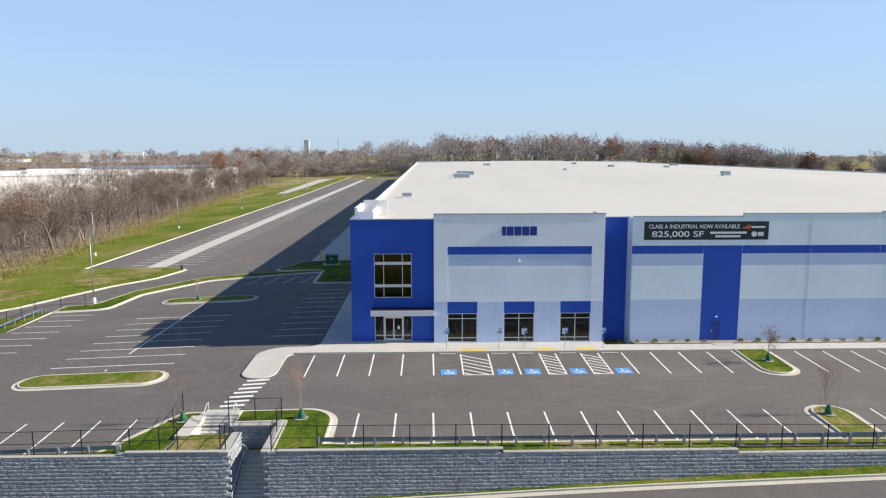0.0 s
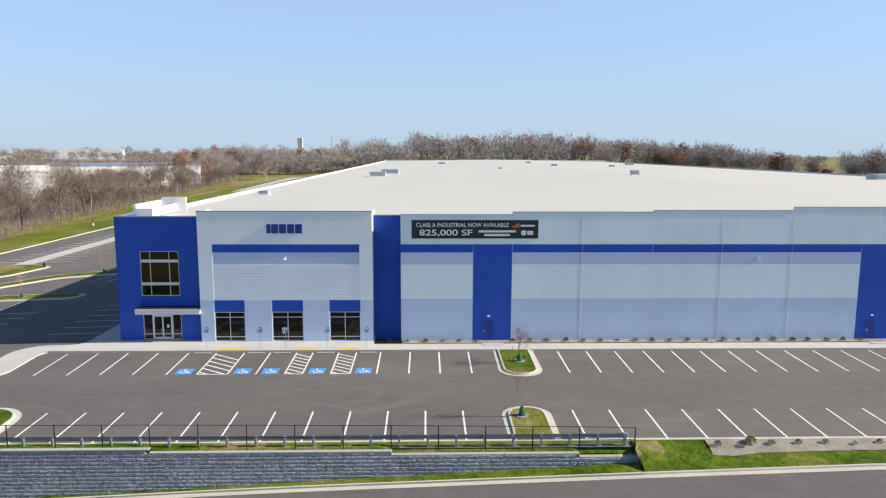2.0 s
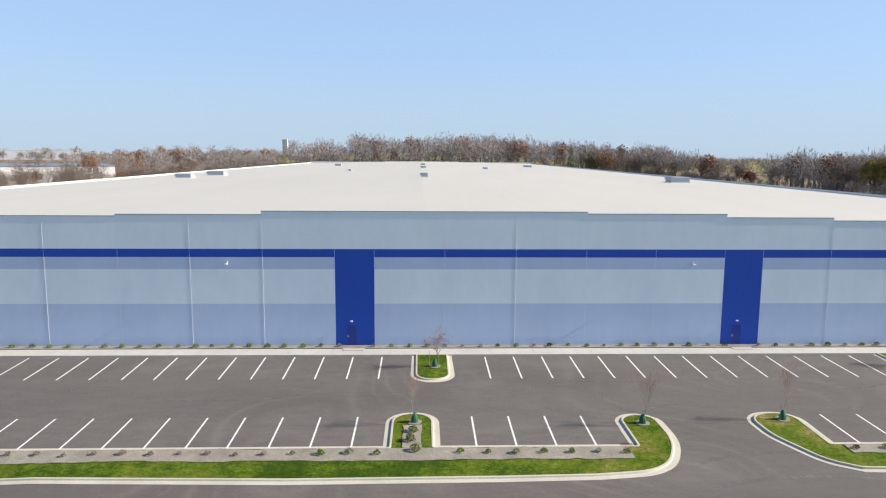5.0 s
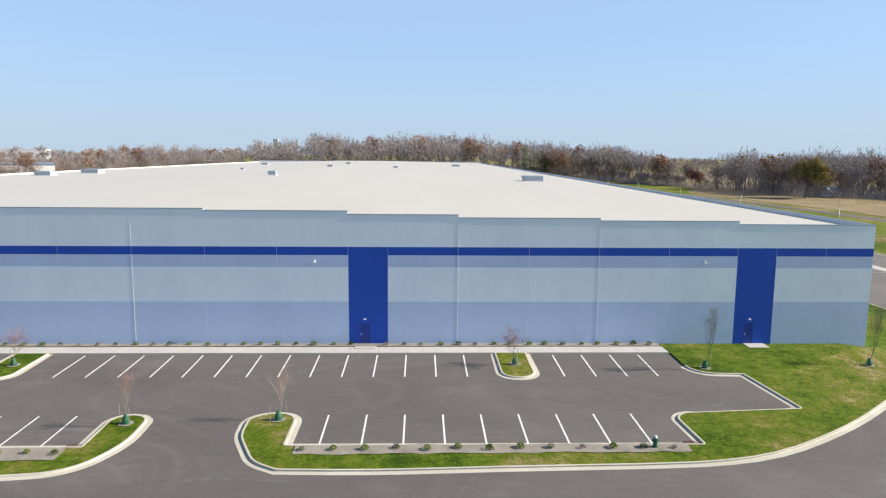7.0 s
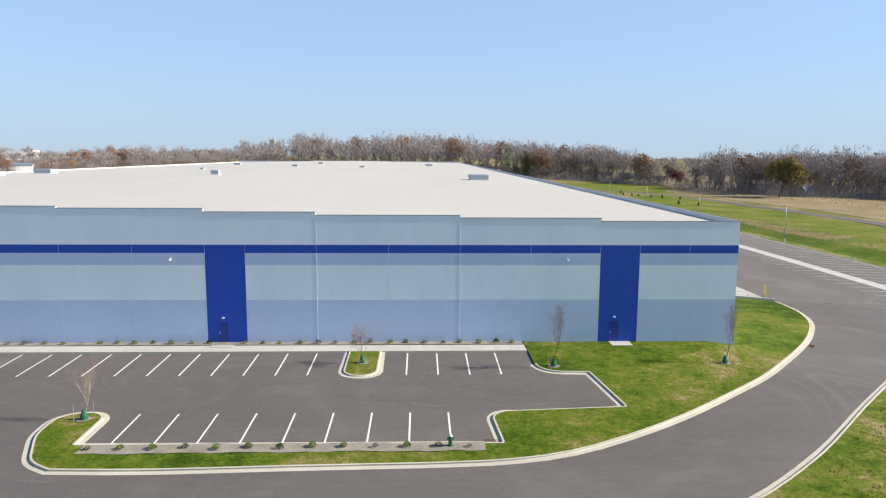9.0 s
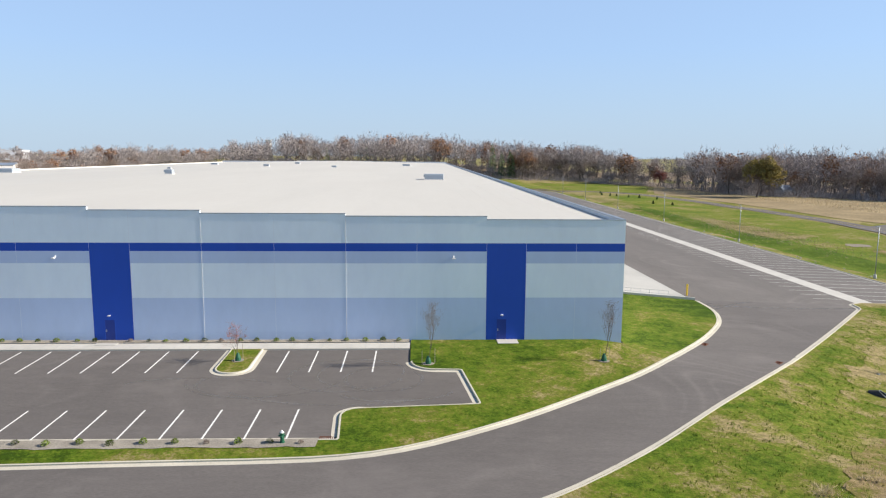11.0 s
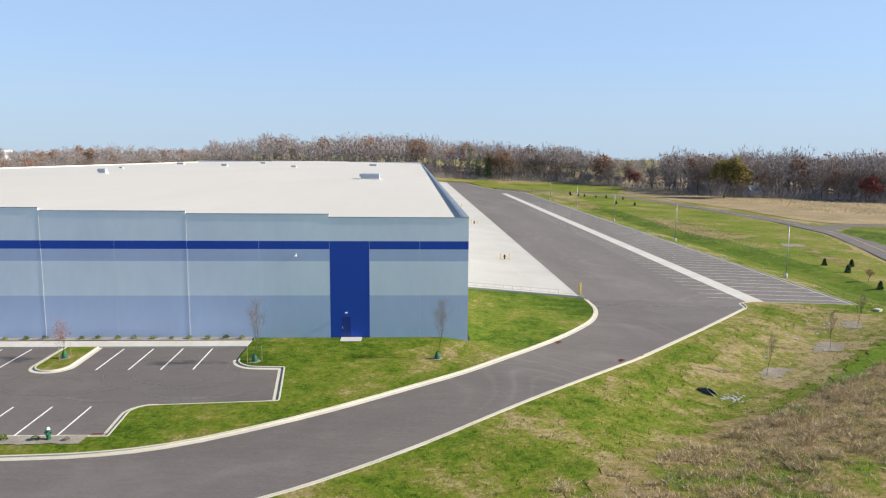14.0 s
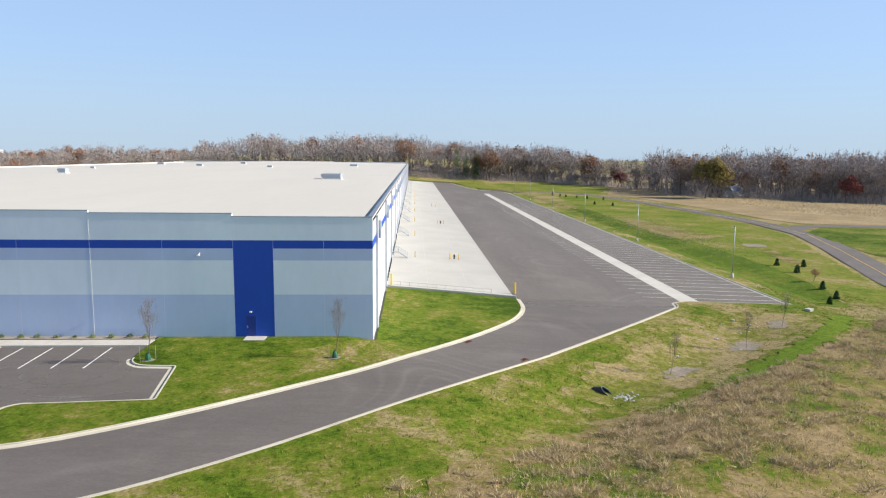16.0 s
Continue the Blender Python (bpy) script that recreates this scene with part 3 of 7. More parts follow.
house = empty("warehouse", (0, 0, 0))
tagged(house, "huge flat-roofed warehouse in pale blue-grey and deep blue paint", "warehouse")
wall_front = part("front_wall", boxes((X0 + 0.02, 0.005, -0.6, X1 - 0.02, 0.4, 13.3)), "joint", house, "joint sealant behind the wall panels")
for a, b in zip(JOINTS, JOINTS[1:]):
    z1 = top_at(a)
    bays = a in BAYS
    bm = bmesh.new()
    rows = [(-0.6, B2, 3), (B2, B3, 3), (B3, z1, 0)] if bays else [(-0.6, B0, 2), (B0, B1, 0), (B1, B2, 1), (B2, B3, 3), (B3, z1, 0)]
    hole = (a + 1.22, a + 2.28, 2.42) if bays else None       # the door
    for lo, hi, mi in rows:
        if hole and lo < 0:
            box(bm, a + 0.012, 0, lo, hole[0], 0.25, hi, mi)
            box(bm, hole[1], 0, lo, b - 0.012, 0.25, hi, mi)
            box(bm, hole[0], 0, hole[2], hole[1], 0.25, hi, mi)
        else:
            box(bm, a + 0.012, 0, lo, b - 0.012, 0.25, hi, mi)
    bmesh.ops.remove_doubles(bm, verts=bm.verts[:], dist=0.0005)
    part("wall_panel", bm, ["wall_light", "wall_mid", "wall_dark", "wall_blue"], wall_front)
    part("coping", boxes((a - (0.03 if a in [s[0] for s in STEPS] else 0), -0.04, z1, b + 0.0, 0.3, z1 + 0.07)), "coping", wall_front)
    part("parapet_back", boxes((a, 0.25, 12.9, b, 0.3, z1)), "roof_white", wall_front)
    part("joint_backing", boxes((a - 0.03, 0.02, 13.2, a + 0.03, 0.24, min(z1, top_at(a - 0.1)) - 0.01)) if a > X0 else boxes((a, 0.02, 13.2, a + 0.03, 0.24, z1 - 0.01)), "joint", wall_front)
    # narrow white reveal line low on the panel
    part("reveal", boxes((a + 0.02, -0.004, 0.98, b - 0.02, 0.01, 1.0)) if not bays else boxes((a + 0.02, -0.003, 0.98, a + 1.1, 0.01, 1.0)), "wall_mid" if not bays else "wall_blue", wall_front)

for k, a in enumerate(BAYS):
    d = part("door", boxes((a + 1.225, 0.004, 0.12, a + 2.275, 0.05, 2.415)), "door_blue", house, "deep blue steel personnel door")
    part("door_frame", boxes((a + 1.17, -0.012, 0.18, a + 1.225, 0.1, 2.47), (a + 2.275, -0.012, 0.18, a + 2.33, 0.1, 2.47), (a + 1.225, -0.012, 2.415, a + 2.275, 0.1, 2.47)), "wall_blue", d)
    part("door_handle", rods(((a + 1.34, -0.06, 1.18), (a + 1.34, 0.0, 1.18), 0.02), ((a + 1.34, -0.06, 1.18), (a + 1.48, -0.06, 1.18), 0.018)), "steel", d, "steel lever handle")
    part("kick_plate", boxes((a + 1.29, -0.004, 1.08, a + 1.39, 0.003, 1.36)), "steel", d, "steel lock plate")
    lm = part("door_lamp", boxes((a + 1.62, -0.22, 2.84, a + 1.9, 0.0, 2.98), bevel=0.03), "white_metal", house, "small white lamp above a door")
    part("lamp_arm", rods(((a + 1.76, 0.0, 2.95), (a + 1.76, -0.1, 2.95), 0.03)), "white_metal", lm)

for x in (-164.75, -112.8, -61.8, -18.95):
    lm = part("wall_lamp", boxes((x - 0.18, -0.62, 9.24, x + 0.18, -0.3, 9.36), bevel=0.03), "white_metal", house, "white flood lamp on a short arm")
    part("lamp_arm", rods(((x, 0.0, 9.42), (x, -0.5, 9.36), 0.035), ((x, 0.0, 9.3), (x, 0.0, 9.55), 0.07)), "white_metal", lm)

for x in (-132.3, -116.8, -109.0, -81.4, -46.25, -30.7):       # pale caulked joints
    for lo, hi in ((0.15, B2 - 0.02), (B3 + 0.02, 13.6)):
        part("sealant_bead", boxes((x - 0.024, -0.014, lo, x + 0.024, 0.01, hi), bevel=0.005), "roof_white", wall_front, "white sealant bead in a wall joint")

# side, rear walls and roof
for nm, x in (("east_wall", 0.0), ("west_wall", -183.25)):
    w = part(nm, boxes((x - 0.3, 0.3, -3.0, x, DEPTH, 13.3) if x == 0 else (x, 1.2, -3.0, x + 0.3, DEPTH, 13.3)), "wall_white", house, "white painted side wall")
part("rear_wall", boxes((-183.2, DEPTH, -3, -0.05, DEPTH + 0.3, 14.4)), "wall_white", house)
bm = bmesh.new()
for sx, ex in ((-183.2, -91.5), (-91.5, -0.05)):
    q = [bm.verts.new(p) for p in ((sx, 2.5, roof_z(sx)), (ex, 2.5, roof_z(ex)), (ex, DEPTH, roof_z(ex)), (sx, DEPTH, roof_z(sx)))]
    bm.faces.new(q)
bmesh.ops.remove_doubles(bm, verts=bm.verts[:], dist=0.001)
for k in range(1, 50):
    bmesh.ops.bisect_plane(bm, geom=bm.verts[:] + bm.edges[:] + bm.faces[:], plane_co=(0, k * 10, 0), plane_no=(0, 1, 0))
roof = part("roof", bm, "roof", house, "bright white roof membrane, faintly stained")
for sx, ex in ((X0, -91.5), (-91.5, -0.05)):
    bm = bmesh.new()
    bm.faces.new([bm.verts.new(p) for p in ((sx, 0.28, roof_z(sx)), (ex, 0.28, roof_z(ex)), (ex, 2.5, roof_z(ex)), (sx, 2.5, roof_z(sx)))])
    part("roof_edge", bm, "roof", roof)
part("roof_edge", boxes((-182.85, 1.3, 13.0, -155.75, 2.5, 13.14)), "roof", roof)
for k in range(60):
    x = -183.0 + 3.05 * k
    part("roof_seam", boxes((x, 2.6, roof_z(x + 0.02) - 0.02, x + 0.05, DEPTH - 1, max(roof_z(x), roof_z(x + 0.05)) + 0.003)), "roof", roof)
# low side parapets that step towards the back
for nm, xa, xb in (("east_parapet", -0.45, 0.0), ("west_parapet", -183.25, -182.8)):
    p_ = None
    y = 0.3 if xb == 0 else 14.0
    while y < DEPTH:
        y2 = min(y + 15.2, DEPTH)
        h = roof_z(xa) + 0.42
        p_ = part(nm, boxes((xa, y, 13.0, xb, y2 - 0.02, h)), "roof_white", house)
        part("coping", boxes((xa - 0.04, y, h, xb + 0.04, y2 - 0.02, h + 0.06)), "coping" if xb == 0 else "roof_white", p_)
        y = y2
for k in range(9):
    x = -183.2 + 20.36 * k
    zc = max(roof_z(x), roof_z(x + 20.3)) + 0.25
    part("rear_parapet", boxes((x, DEPTH - 0.4, 13, x + 20.3, DEPTH, zc)), "roof_white", house)

# ---- entrance: blue tower, pale portal, ribbed recess ----
TX0, TX1, TY, TZ = -183.3, -174.1, 0.9, 13.78
tower = part("entrance_tower", boxes((TX0, TY, -0.3, -180.75, TY + 0.4, TZ)), "wall_blue", house, "deep blue entrance tower wall")
for b_ in ((-176.55, TY, -0.3, TX1, TY + 0.4, TZ), (-180.75, TY, 10.04, -176.55, TY + 0.4, TZ), (-180.75, TY + 0.12, 3.2, -176.55, TY + 0.4, 5.05), (TX0, TY + 0.4, -0.3, TX0 + 0.4, 14, TZ)):
    part("wall_panel", boxes(b_), "wall_blue", tower)
part("coping", boxes((TX0 - 0.05, TY - 0.05, TZ, TX1, TY + 0.45, TZ + 0.1), (TX0 - 0.05, TY + 0.45, TZ, TX0 + 0.45, 14, TZ + 0.1)), "coping", tower)
part("roof_parapet", boxes((TX0, 6.0, 13.3, TX0 + 0.35, 14.2, 14.75), (TX0 + 0.35, 13.85, 13.3, TX0 + 3.4, 14.2, 15.1), (TX0 + 0.35, 6.0, 13.3, TX0 + 2.2, 6.3, 14.3), (TX0 + 1.9, 6.3, 13.3, TX0 + 2.2, 13.85, 14.3)), "roof_white", house, "white raised parapet corner")


def window(x0, x1, y, z0, z1, cols, rws, parent, deep=0.14, bar=0.07):
    """A glazed opening: aluminium frame, mullions, separate panes. cols, rws: inner divisions."""
    fr = boxes((x0, y, z0, x0 + bar, y + deep, z1), (x1 - bar, y, z0, x1, y + deep, z1), (x0 + bar, y, z0, x1 - bar, y + deep, z0 + bar), (x0 + bar, y, z1 - bar, x1 - bar, y + deep, z1))
    w = part("window", fr, "white_metal", parent, "pale aluminium window with dark glass")
    xs, zs = [x0 + bar] + list(cols) + [x1 - bar], [z0 + bar] + list(rws) + [z1 - bar]
    for c in cols:
        part("mullion", boxes((c - bar / 2, y + 0.01, z0 + bar, c + bar / 2, y + deep - 0.01, z1 - bar)), "white_metal", w)
    for i in range(len(zs) - 1):
        if i:
            hb = bar / 2 if len(rws) < 3 else bar
            for a, b in zip(xs, xs[1:]):
                part("transom", boxes((a + bar / 2, y + 0.015, zs[i] - hb, b - bar / 2, y + deep - 0.015, zs[i] + hb)), "white_metal", w)
        for a, b in zip(xs, xs[1:]):
            pn = part("pane", boxes((a + 0.02, y + 0.05, zs[i] + 0.02, b - 0.02, y + 0.062, zs[i + 1] - 0.02)), "glass", w)
            pn.visible_shadow = False
    return w


tw = window(-180.75, -176.55, TY + 0.06, 5.05, 10.04, (-179.68, -177.6), (6.42, 8.95), tower)
for z in (6.42, 8.95):
    part("spandrel_bar", boxes((-180.66, TY + 0.03, z - 0.16, -176.64, TY + 0.1, z + 0.16)), "white_metal", tw, "broad white transom")
ent = window(-180.75, -176.55, TY + 0.06, 0.14, 3.2, (-179.72, -177.52), (0.75, 2.95), tower)
dr = part("entrance_door", boxes((-179.66, TY + 0.0, 0.16, -179.54, TY + 0.1, 2.92), (-178.68, TY, 0.16, -178.56, TY + 0.1, 2.92), (-177.7, TY, 0.16, -177.58, TY + 0.1, 2.92),
                                 (-179.54, TY, 2.72, -178.68, TY + 0.1, 2.92), (-178.56, TY, 2.72, -177.7, TY + 0.1, 2.92), (-179.54, TY, 0.16, -178.68, TY + 0.1, 0.4), (-178.56, TY, 0.16, -177.7, TY + 0.1, 0.4)), "white_metal", tower, "white framed double glass entrance door")
for x in (-178.78, -178.46):
    part("handle", rods(((x, TY - 0.06, 0.95), (x, TY - 0.06, 1.45), 0.02)), "steel", dr)
part("notice", boxes((-178.2, TY + 0.098, 1.45, -177.95, TY + 0.105, 1.8)), "sign_white", dr, "white paper notice on the glass")
cn = part("entrance_canopy", boxes((-181.1, -0.35, 3.24, TX1, TY, 3.86), bevel=0.02), "white_metal", house, "pale grey metal canopy above the entrance")
part("canopy_top", boxes((-181.05, -0.3, 3.862, TX1, TY - 0.002, 3.95)), "black_metal", cn)

PZ = 14.44
PW = [(-172.62, -169.3), (-166.35, -162.94), (-160.06, -156.66)]
cols = [(-174.1, -172.62), (-169.3, -166.35), (-162.94, -160.06), (-156.66, -155.3)]
portal = part("entrance_portal", boxes((-172.6, 0.0, 10.91, -156.7, 0.4, PZ)), "wall_pale", house, "pale blue-grey panelled portal")
for a, b in cols:
    part("pier", boxes((a, 0, -0.3, b, 0.4, 4.74)), "wall_dark", portal)
for a, b in PW:
    part("spandrel", boxes((a, 0.06, 3.42, b, 0.4, 4.72)), "wall_blue", portal, "deep blue panel above a window")
    part("plinth", boxes((a, 0.0, -0.3, b, 0.4, 0.14)), "wall_dark", portal)
for a, b in ((-174.1, -172.6), (-156.7, -155.3)):
    part("upper_pier", boxes((a, 0, 4.74, b, 0.4, PZ)), "wall_pale", portal)
part("ribbed_field", boxes((-172.6, 0.03, 4.74, -156.7, 0.4, B1)), "wall_pale", portal)
part("grey_band", boxes((-172.6, 0.05, B1, -156.7, 0.4, 10.03)), "wall_mid", portal)
part("blue_band", boxes((-172.6, 0.02, 10.03, -156.7, 0.4, 10.91)), "wall_blue", portal)
part("portal_side", boxes((-155.72, 0.4, -0.3, -155.3, 4.0, PZ)), "wall_white", portal)
part("portal_side", boxes((-174.1, 0.4, 3.9, -173.75, 4.0, PZ)), "wall_white", portal)
part("coping", boxes((-174.15, -0.05, PZ, -155.25, 0.45, PZ + 0.09)), "coping", portal)
part("parapet_back", boxes((-173.75, 0.4, 12.5, -155.72, 0.46, PZ)), "roof_white", portal)
for i in range(12):        # form lines in the portal's middle field
    z = 4.95 + i * 0.31
    part("form_line", boxes((-172.55, 0.019, z, -156.75, 0.031, z + 0.04), bevel=0.004), "wall_pale", portal)
for x in (-167.85, -161.5, -169.3, -166.35, -162.94, -160.06):
    part("panel_joint", boxes((x - 0.01, 0.0265, 4.75, x + 0.01, 0.031, B1 - 0.05)), "joint", portal)
for x in (-167.85, -161.5):
    part("panel_joint", boxes((x - 0.01, -0.003, 10.95, x + 0.01, 0.01, PZ - 0.05)), "joint", portal)
    part("panel_joint", boxes((x - 0.01, -0.003, 0.2, x + 0.01, 0.01, 4.7)), "joint", portal)
for x0, x1 in ((-174.1, -155.3),):
    part("reveal", boxes((x0 + 0.02, -0.004, 10.93, -172.63, 0.01, 10.95), (-156.67, -0.004, 10.93, x1 - 0.02, 0.01, 10.95)), "joint", portal)
for (a, b) in PW:
    window(a, b, 0.1, 0.14, 3.42, ((a + b) / 2,), (0.62, 2.82), portal)

recess = part("ribbed_recess", boxes((-155.3, 2.2, -0.3, X0, 2.5, 13.85)), "wall_blue", house, "deep blue ribbed metal recess wall")
part("coping", boxes((-155.3, 2.15, 13.85, X0, 2.55, 13.93)), "coping", recess)
for i in range(38):
    z = 0.1 + i * 0.36
    part("rib", boxes((-155.29, 2.15, z, X0 - 0.01, 2.2, z + 0.3)), "wall_blue", recess)
part("corner_return", boxes((X0, 0.25, -0.6, X0 + 0.3, 2.5, 14.0)), "wall_dark", house)

# rooms behind the glass
room = part("lobby_shell", boxes((-183.0, 9.0, -0.2, -155.6, 9.2, 12.5), (-182.9, 1.35, -0.25, -155.6, 9.0, -0.02), (-182.9, 1.35, 12.4, -155.6, 9.0, 12.5), (-155.7, 0.5, -0.2, -155.6, 9, 12.4)), "dark", house, "dim unlit lobby interior")

# ---- wall sign and banner ----
def lettering(name, body, size, at, mat, parent, depth=0.01, squeeze=1.0, label="", bold=0.0):
    cu = bpy.data.curves.new(name, 'FONT')
    cu.body, cu.size, cu.extrude, cu.offset = body, size, depth, bold
    tmp = bpy.data.objects.new(name, cu)
    scene.collection.objects.link(tmp)
    me = bpy.data.meshes.new_from_object(tmp.evaluated_get(bpy.context.evaluated_depsgraph_get()))
    bpy.data.objects.remove(tmp)
    me.materials.clear()
    me.materials.append(M[mat])
    w = max(v.co.x for v in me.vertices) - min(v.co.x for v in me.vertices)
    x0 = min(v.co.x for v in me.vertices)
    k = squeeze / w if squeeze else 1.0
    for v in me.vertices:
        v.co = Vector((at[0] + (v.co.x - x0) * k, at[1] - v.co.z, at[2] + v.co.y))
    me.flip_normals()
    ob = new(name, me)
    ob.parent = parent
    if label:
        ob["label"] = label
    return ob


number = empty("wall_sign", (-166.7, -0.02, 12.1))
tagged(number, "five deep blue raised bars on the pale portal", "sign")
for i, w in enumerate((0.42, 0.72, 0.74, 0.74, 0.74)):
    x = -166.64 + (0.0, 0.52, 1.36, 2.22, 3.08)[i]
    part("sign_bar", boxes((x - number.location.x, -0.1, 0.02, x - number.location.x + w, 0.02, 1.02), bevel=0.03), "number_blue", number)

banner = empty("leasing_banner", (-151.0, -0.03, 11.56))
tagged(banner, "black leasing banner with white lettering on the wall", "banner")
part("banner_sheet", boxes((0, -0.02, 0, 13.8, 0.028, 2.02)), "sign_black", banner)
lettering("lettering", "CLASS A INDUSTRIAL NOW AVAILABLE", 0.62, (0.5, -0.024, 1.27), "sign_white", banner, 0.004, 10.05, bold=0.008)
lettering("lettering", "825,000 SF", 0.9, (0.85, -0.024, 0.34), "sign_white", banner, 0.004, 5.75, bold=0.012)
part("lettering_bar", boxes((7.3, -0.028, 0.66, 11.35, -0.02, 0.9)), "sign_white", banner, "white bar of small lettering")
part("lettering_bar", boxes((7.9, -0.028, 0.26, 10.7, -0.02, 0.5)), "sign_white", banner, "white bar of small lettering")
for i in range(4):
    part("logo_bar", boxes((10.95 + 0.2 * i, -0.028, 1.22, 11.12 + 0.2 * i, -0.02, 1.38 + 0.1 * i)), "sign_orange", banner, "orange logo bar")
part("logo_lettering_bar", boxes((11.85, -0.028, 1.3, 13.4, -0.02, 1.5)), "sign_white", banner, "white bar beside the orange logo")
bm = bmesh.new()
bmesh.ops.create_cone(bm, cap_ends=True, segments=20, radius1=0.3, radius2=0.3, depth=0.01, matrix=Matrix.Translation((12.2, -0.026, 0.62)) @ Matrix.Rotation(radians(90), 4, 'X'))
part("logo_disc", bm, "sign_white", banner, "white round logo shape")
part("logo_lettering_bar", boxes((12.6, -0.028, 0.4, 13.25, -0.02, 0.84)), "sign_white", banner)


# ================= line marking =================
def line(a, b, w=0.075, mat="white_paint", name="bay_line", lift=0.006):
    """A painted stripe on the pavement from a to b."""
    a, b = Vector(a), Vector(b)
    d = (b - a).normalized()
    n = Vector((-d.y, d.x)) * w
    bm = bmesh.new()
    k = max(1, int((b - a).length / 6))
    rows = []
    for i in range(k + 1):
        p = a + (b - a) * i / k
        rows.append([bm.verts.new((q.x, q.y, level(q.x, q.y) + lift)) for q in (p - n, p + n)])
    for i in range(k):
        bm.faces.new((rows[i][0], rows[i + 1][0], rows[i + 1][1], rows[i][1]))
    bm.normal_update()
    if bm.faces[:][0].normal.z < 0:
        bmesh.ops.reverse_faces(bm, faces=bm.faces[:])
    return tagged(link_mesh(name, bm, mat), "worn white painted bay line on the asphalt", "road marking", "bay lines", "structure")


PITCH = 3.047
WALL_ROW = [-186.75, -183.6, -180.5, -177.4, -174.25, -165.75, -154.2, -151.1, -148.08, -145.0]
for k in range(15):
    WALL_ROW.append(-135.5 + PITCH * k)
for k in range(14):
    WALL_ROW.append(-85.05 + 3.02 * k)
for k in range(4):
    WALL_ROW.append(-36.35 + PITCH * k)
for x in WALL_ROW:
    if not any(abs(x - c) < 2.4 for c in (-140.2, -90.65, -40.8)):
        line((x, -3.85), (x, -10.35))
NEAR_ROW = [-180.6 + 3.11 * k for k in range(12)] + [-137.2 + 3.09 * k for k in range(14)] + [-87.55 + PITCH * k for k in range(4)] + [-57.9 + 3.15 * k for k in range(9)]
for x in NEAR_ROW:
    line((x, -19.35), (x, -25.0))
for k in range(8):
    line((-198.97 - PITCH * k, -19.3), (-198.97 - PITCH * k, -25.6))
# west rows
for k in range(8):
    y = -5.0 + 3.06 * k
    line((-213.75, y), (-201.05, y + 0.1))
line((-207.5, -6.6), (-207.4, 25.0), 0.1)
for k in range(10):
    y = 4.5 + 3.05 * k
    line((-193.1, y), (-187.1, y + 0.1))
    line((-227.0, y - 3), (-221.0, y - 3))
for k in range(5):
    line((-205.0 + 3.0 * k, 38.6), (-203.5 + 3.0 * k, 45.0))
# pale scuffs that turning tyres have left
def scuff_material():
    m = surface("tyre_scuff", (0.22, 0.212, 0.205), 0.8, big=0.1, fine=0.2, fine_scale=5, bump=0.1)
    nt = m.node_tree
    mix, clear = nt.nodes.new("ShaderNodeMixShader"), nt.nodes.new("ShaderNodeBsdfTransparent")
    out = nt.nodes["Material Output"]
    nt.links.new(ramp(nt, noise_tex(nt, 0.55, 6, 0.7), [(0.38, (0.05, 0.05, 0.05)), (0.62, (0.6, 0.6, 0.6))]), mix.inputs[0])
    nt.links.new(clear.outputs[0], mix.inputs[1])
    nt.links.new(nt.nodes["Principled BSDF"].outputs[0], mix.inputs[2])
    nt.links.new(mix.outputs[0], out.inputs[0])
    return m


M["scuff"] = scuff_material()


def scuff(cx, cy, rx, ry, a0, a1, w=0.2, tilt=0.0):
    pts = []
    for i in range(30):
        a = radians(a0 + (a1 - a0) * i / 29)
        u, v = rx * math.cos(a), ry * math.sin(a)
        pts.append((cx + u * math.cos(tilt) - v * math.sin(tilt), cy + u * math.sin(tilt) + v * math.cos(tilt)))
    ob = link_mesh("tyre_scuff", sweep(pts, [(-w, 0.003), (w, 0.003)], level), "scuff")
    return tagged(ob, "pale curved tyre scuff on the asphalt", "road marking", "tyre scuffs", "structure")


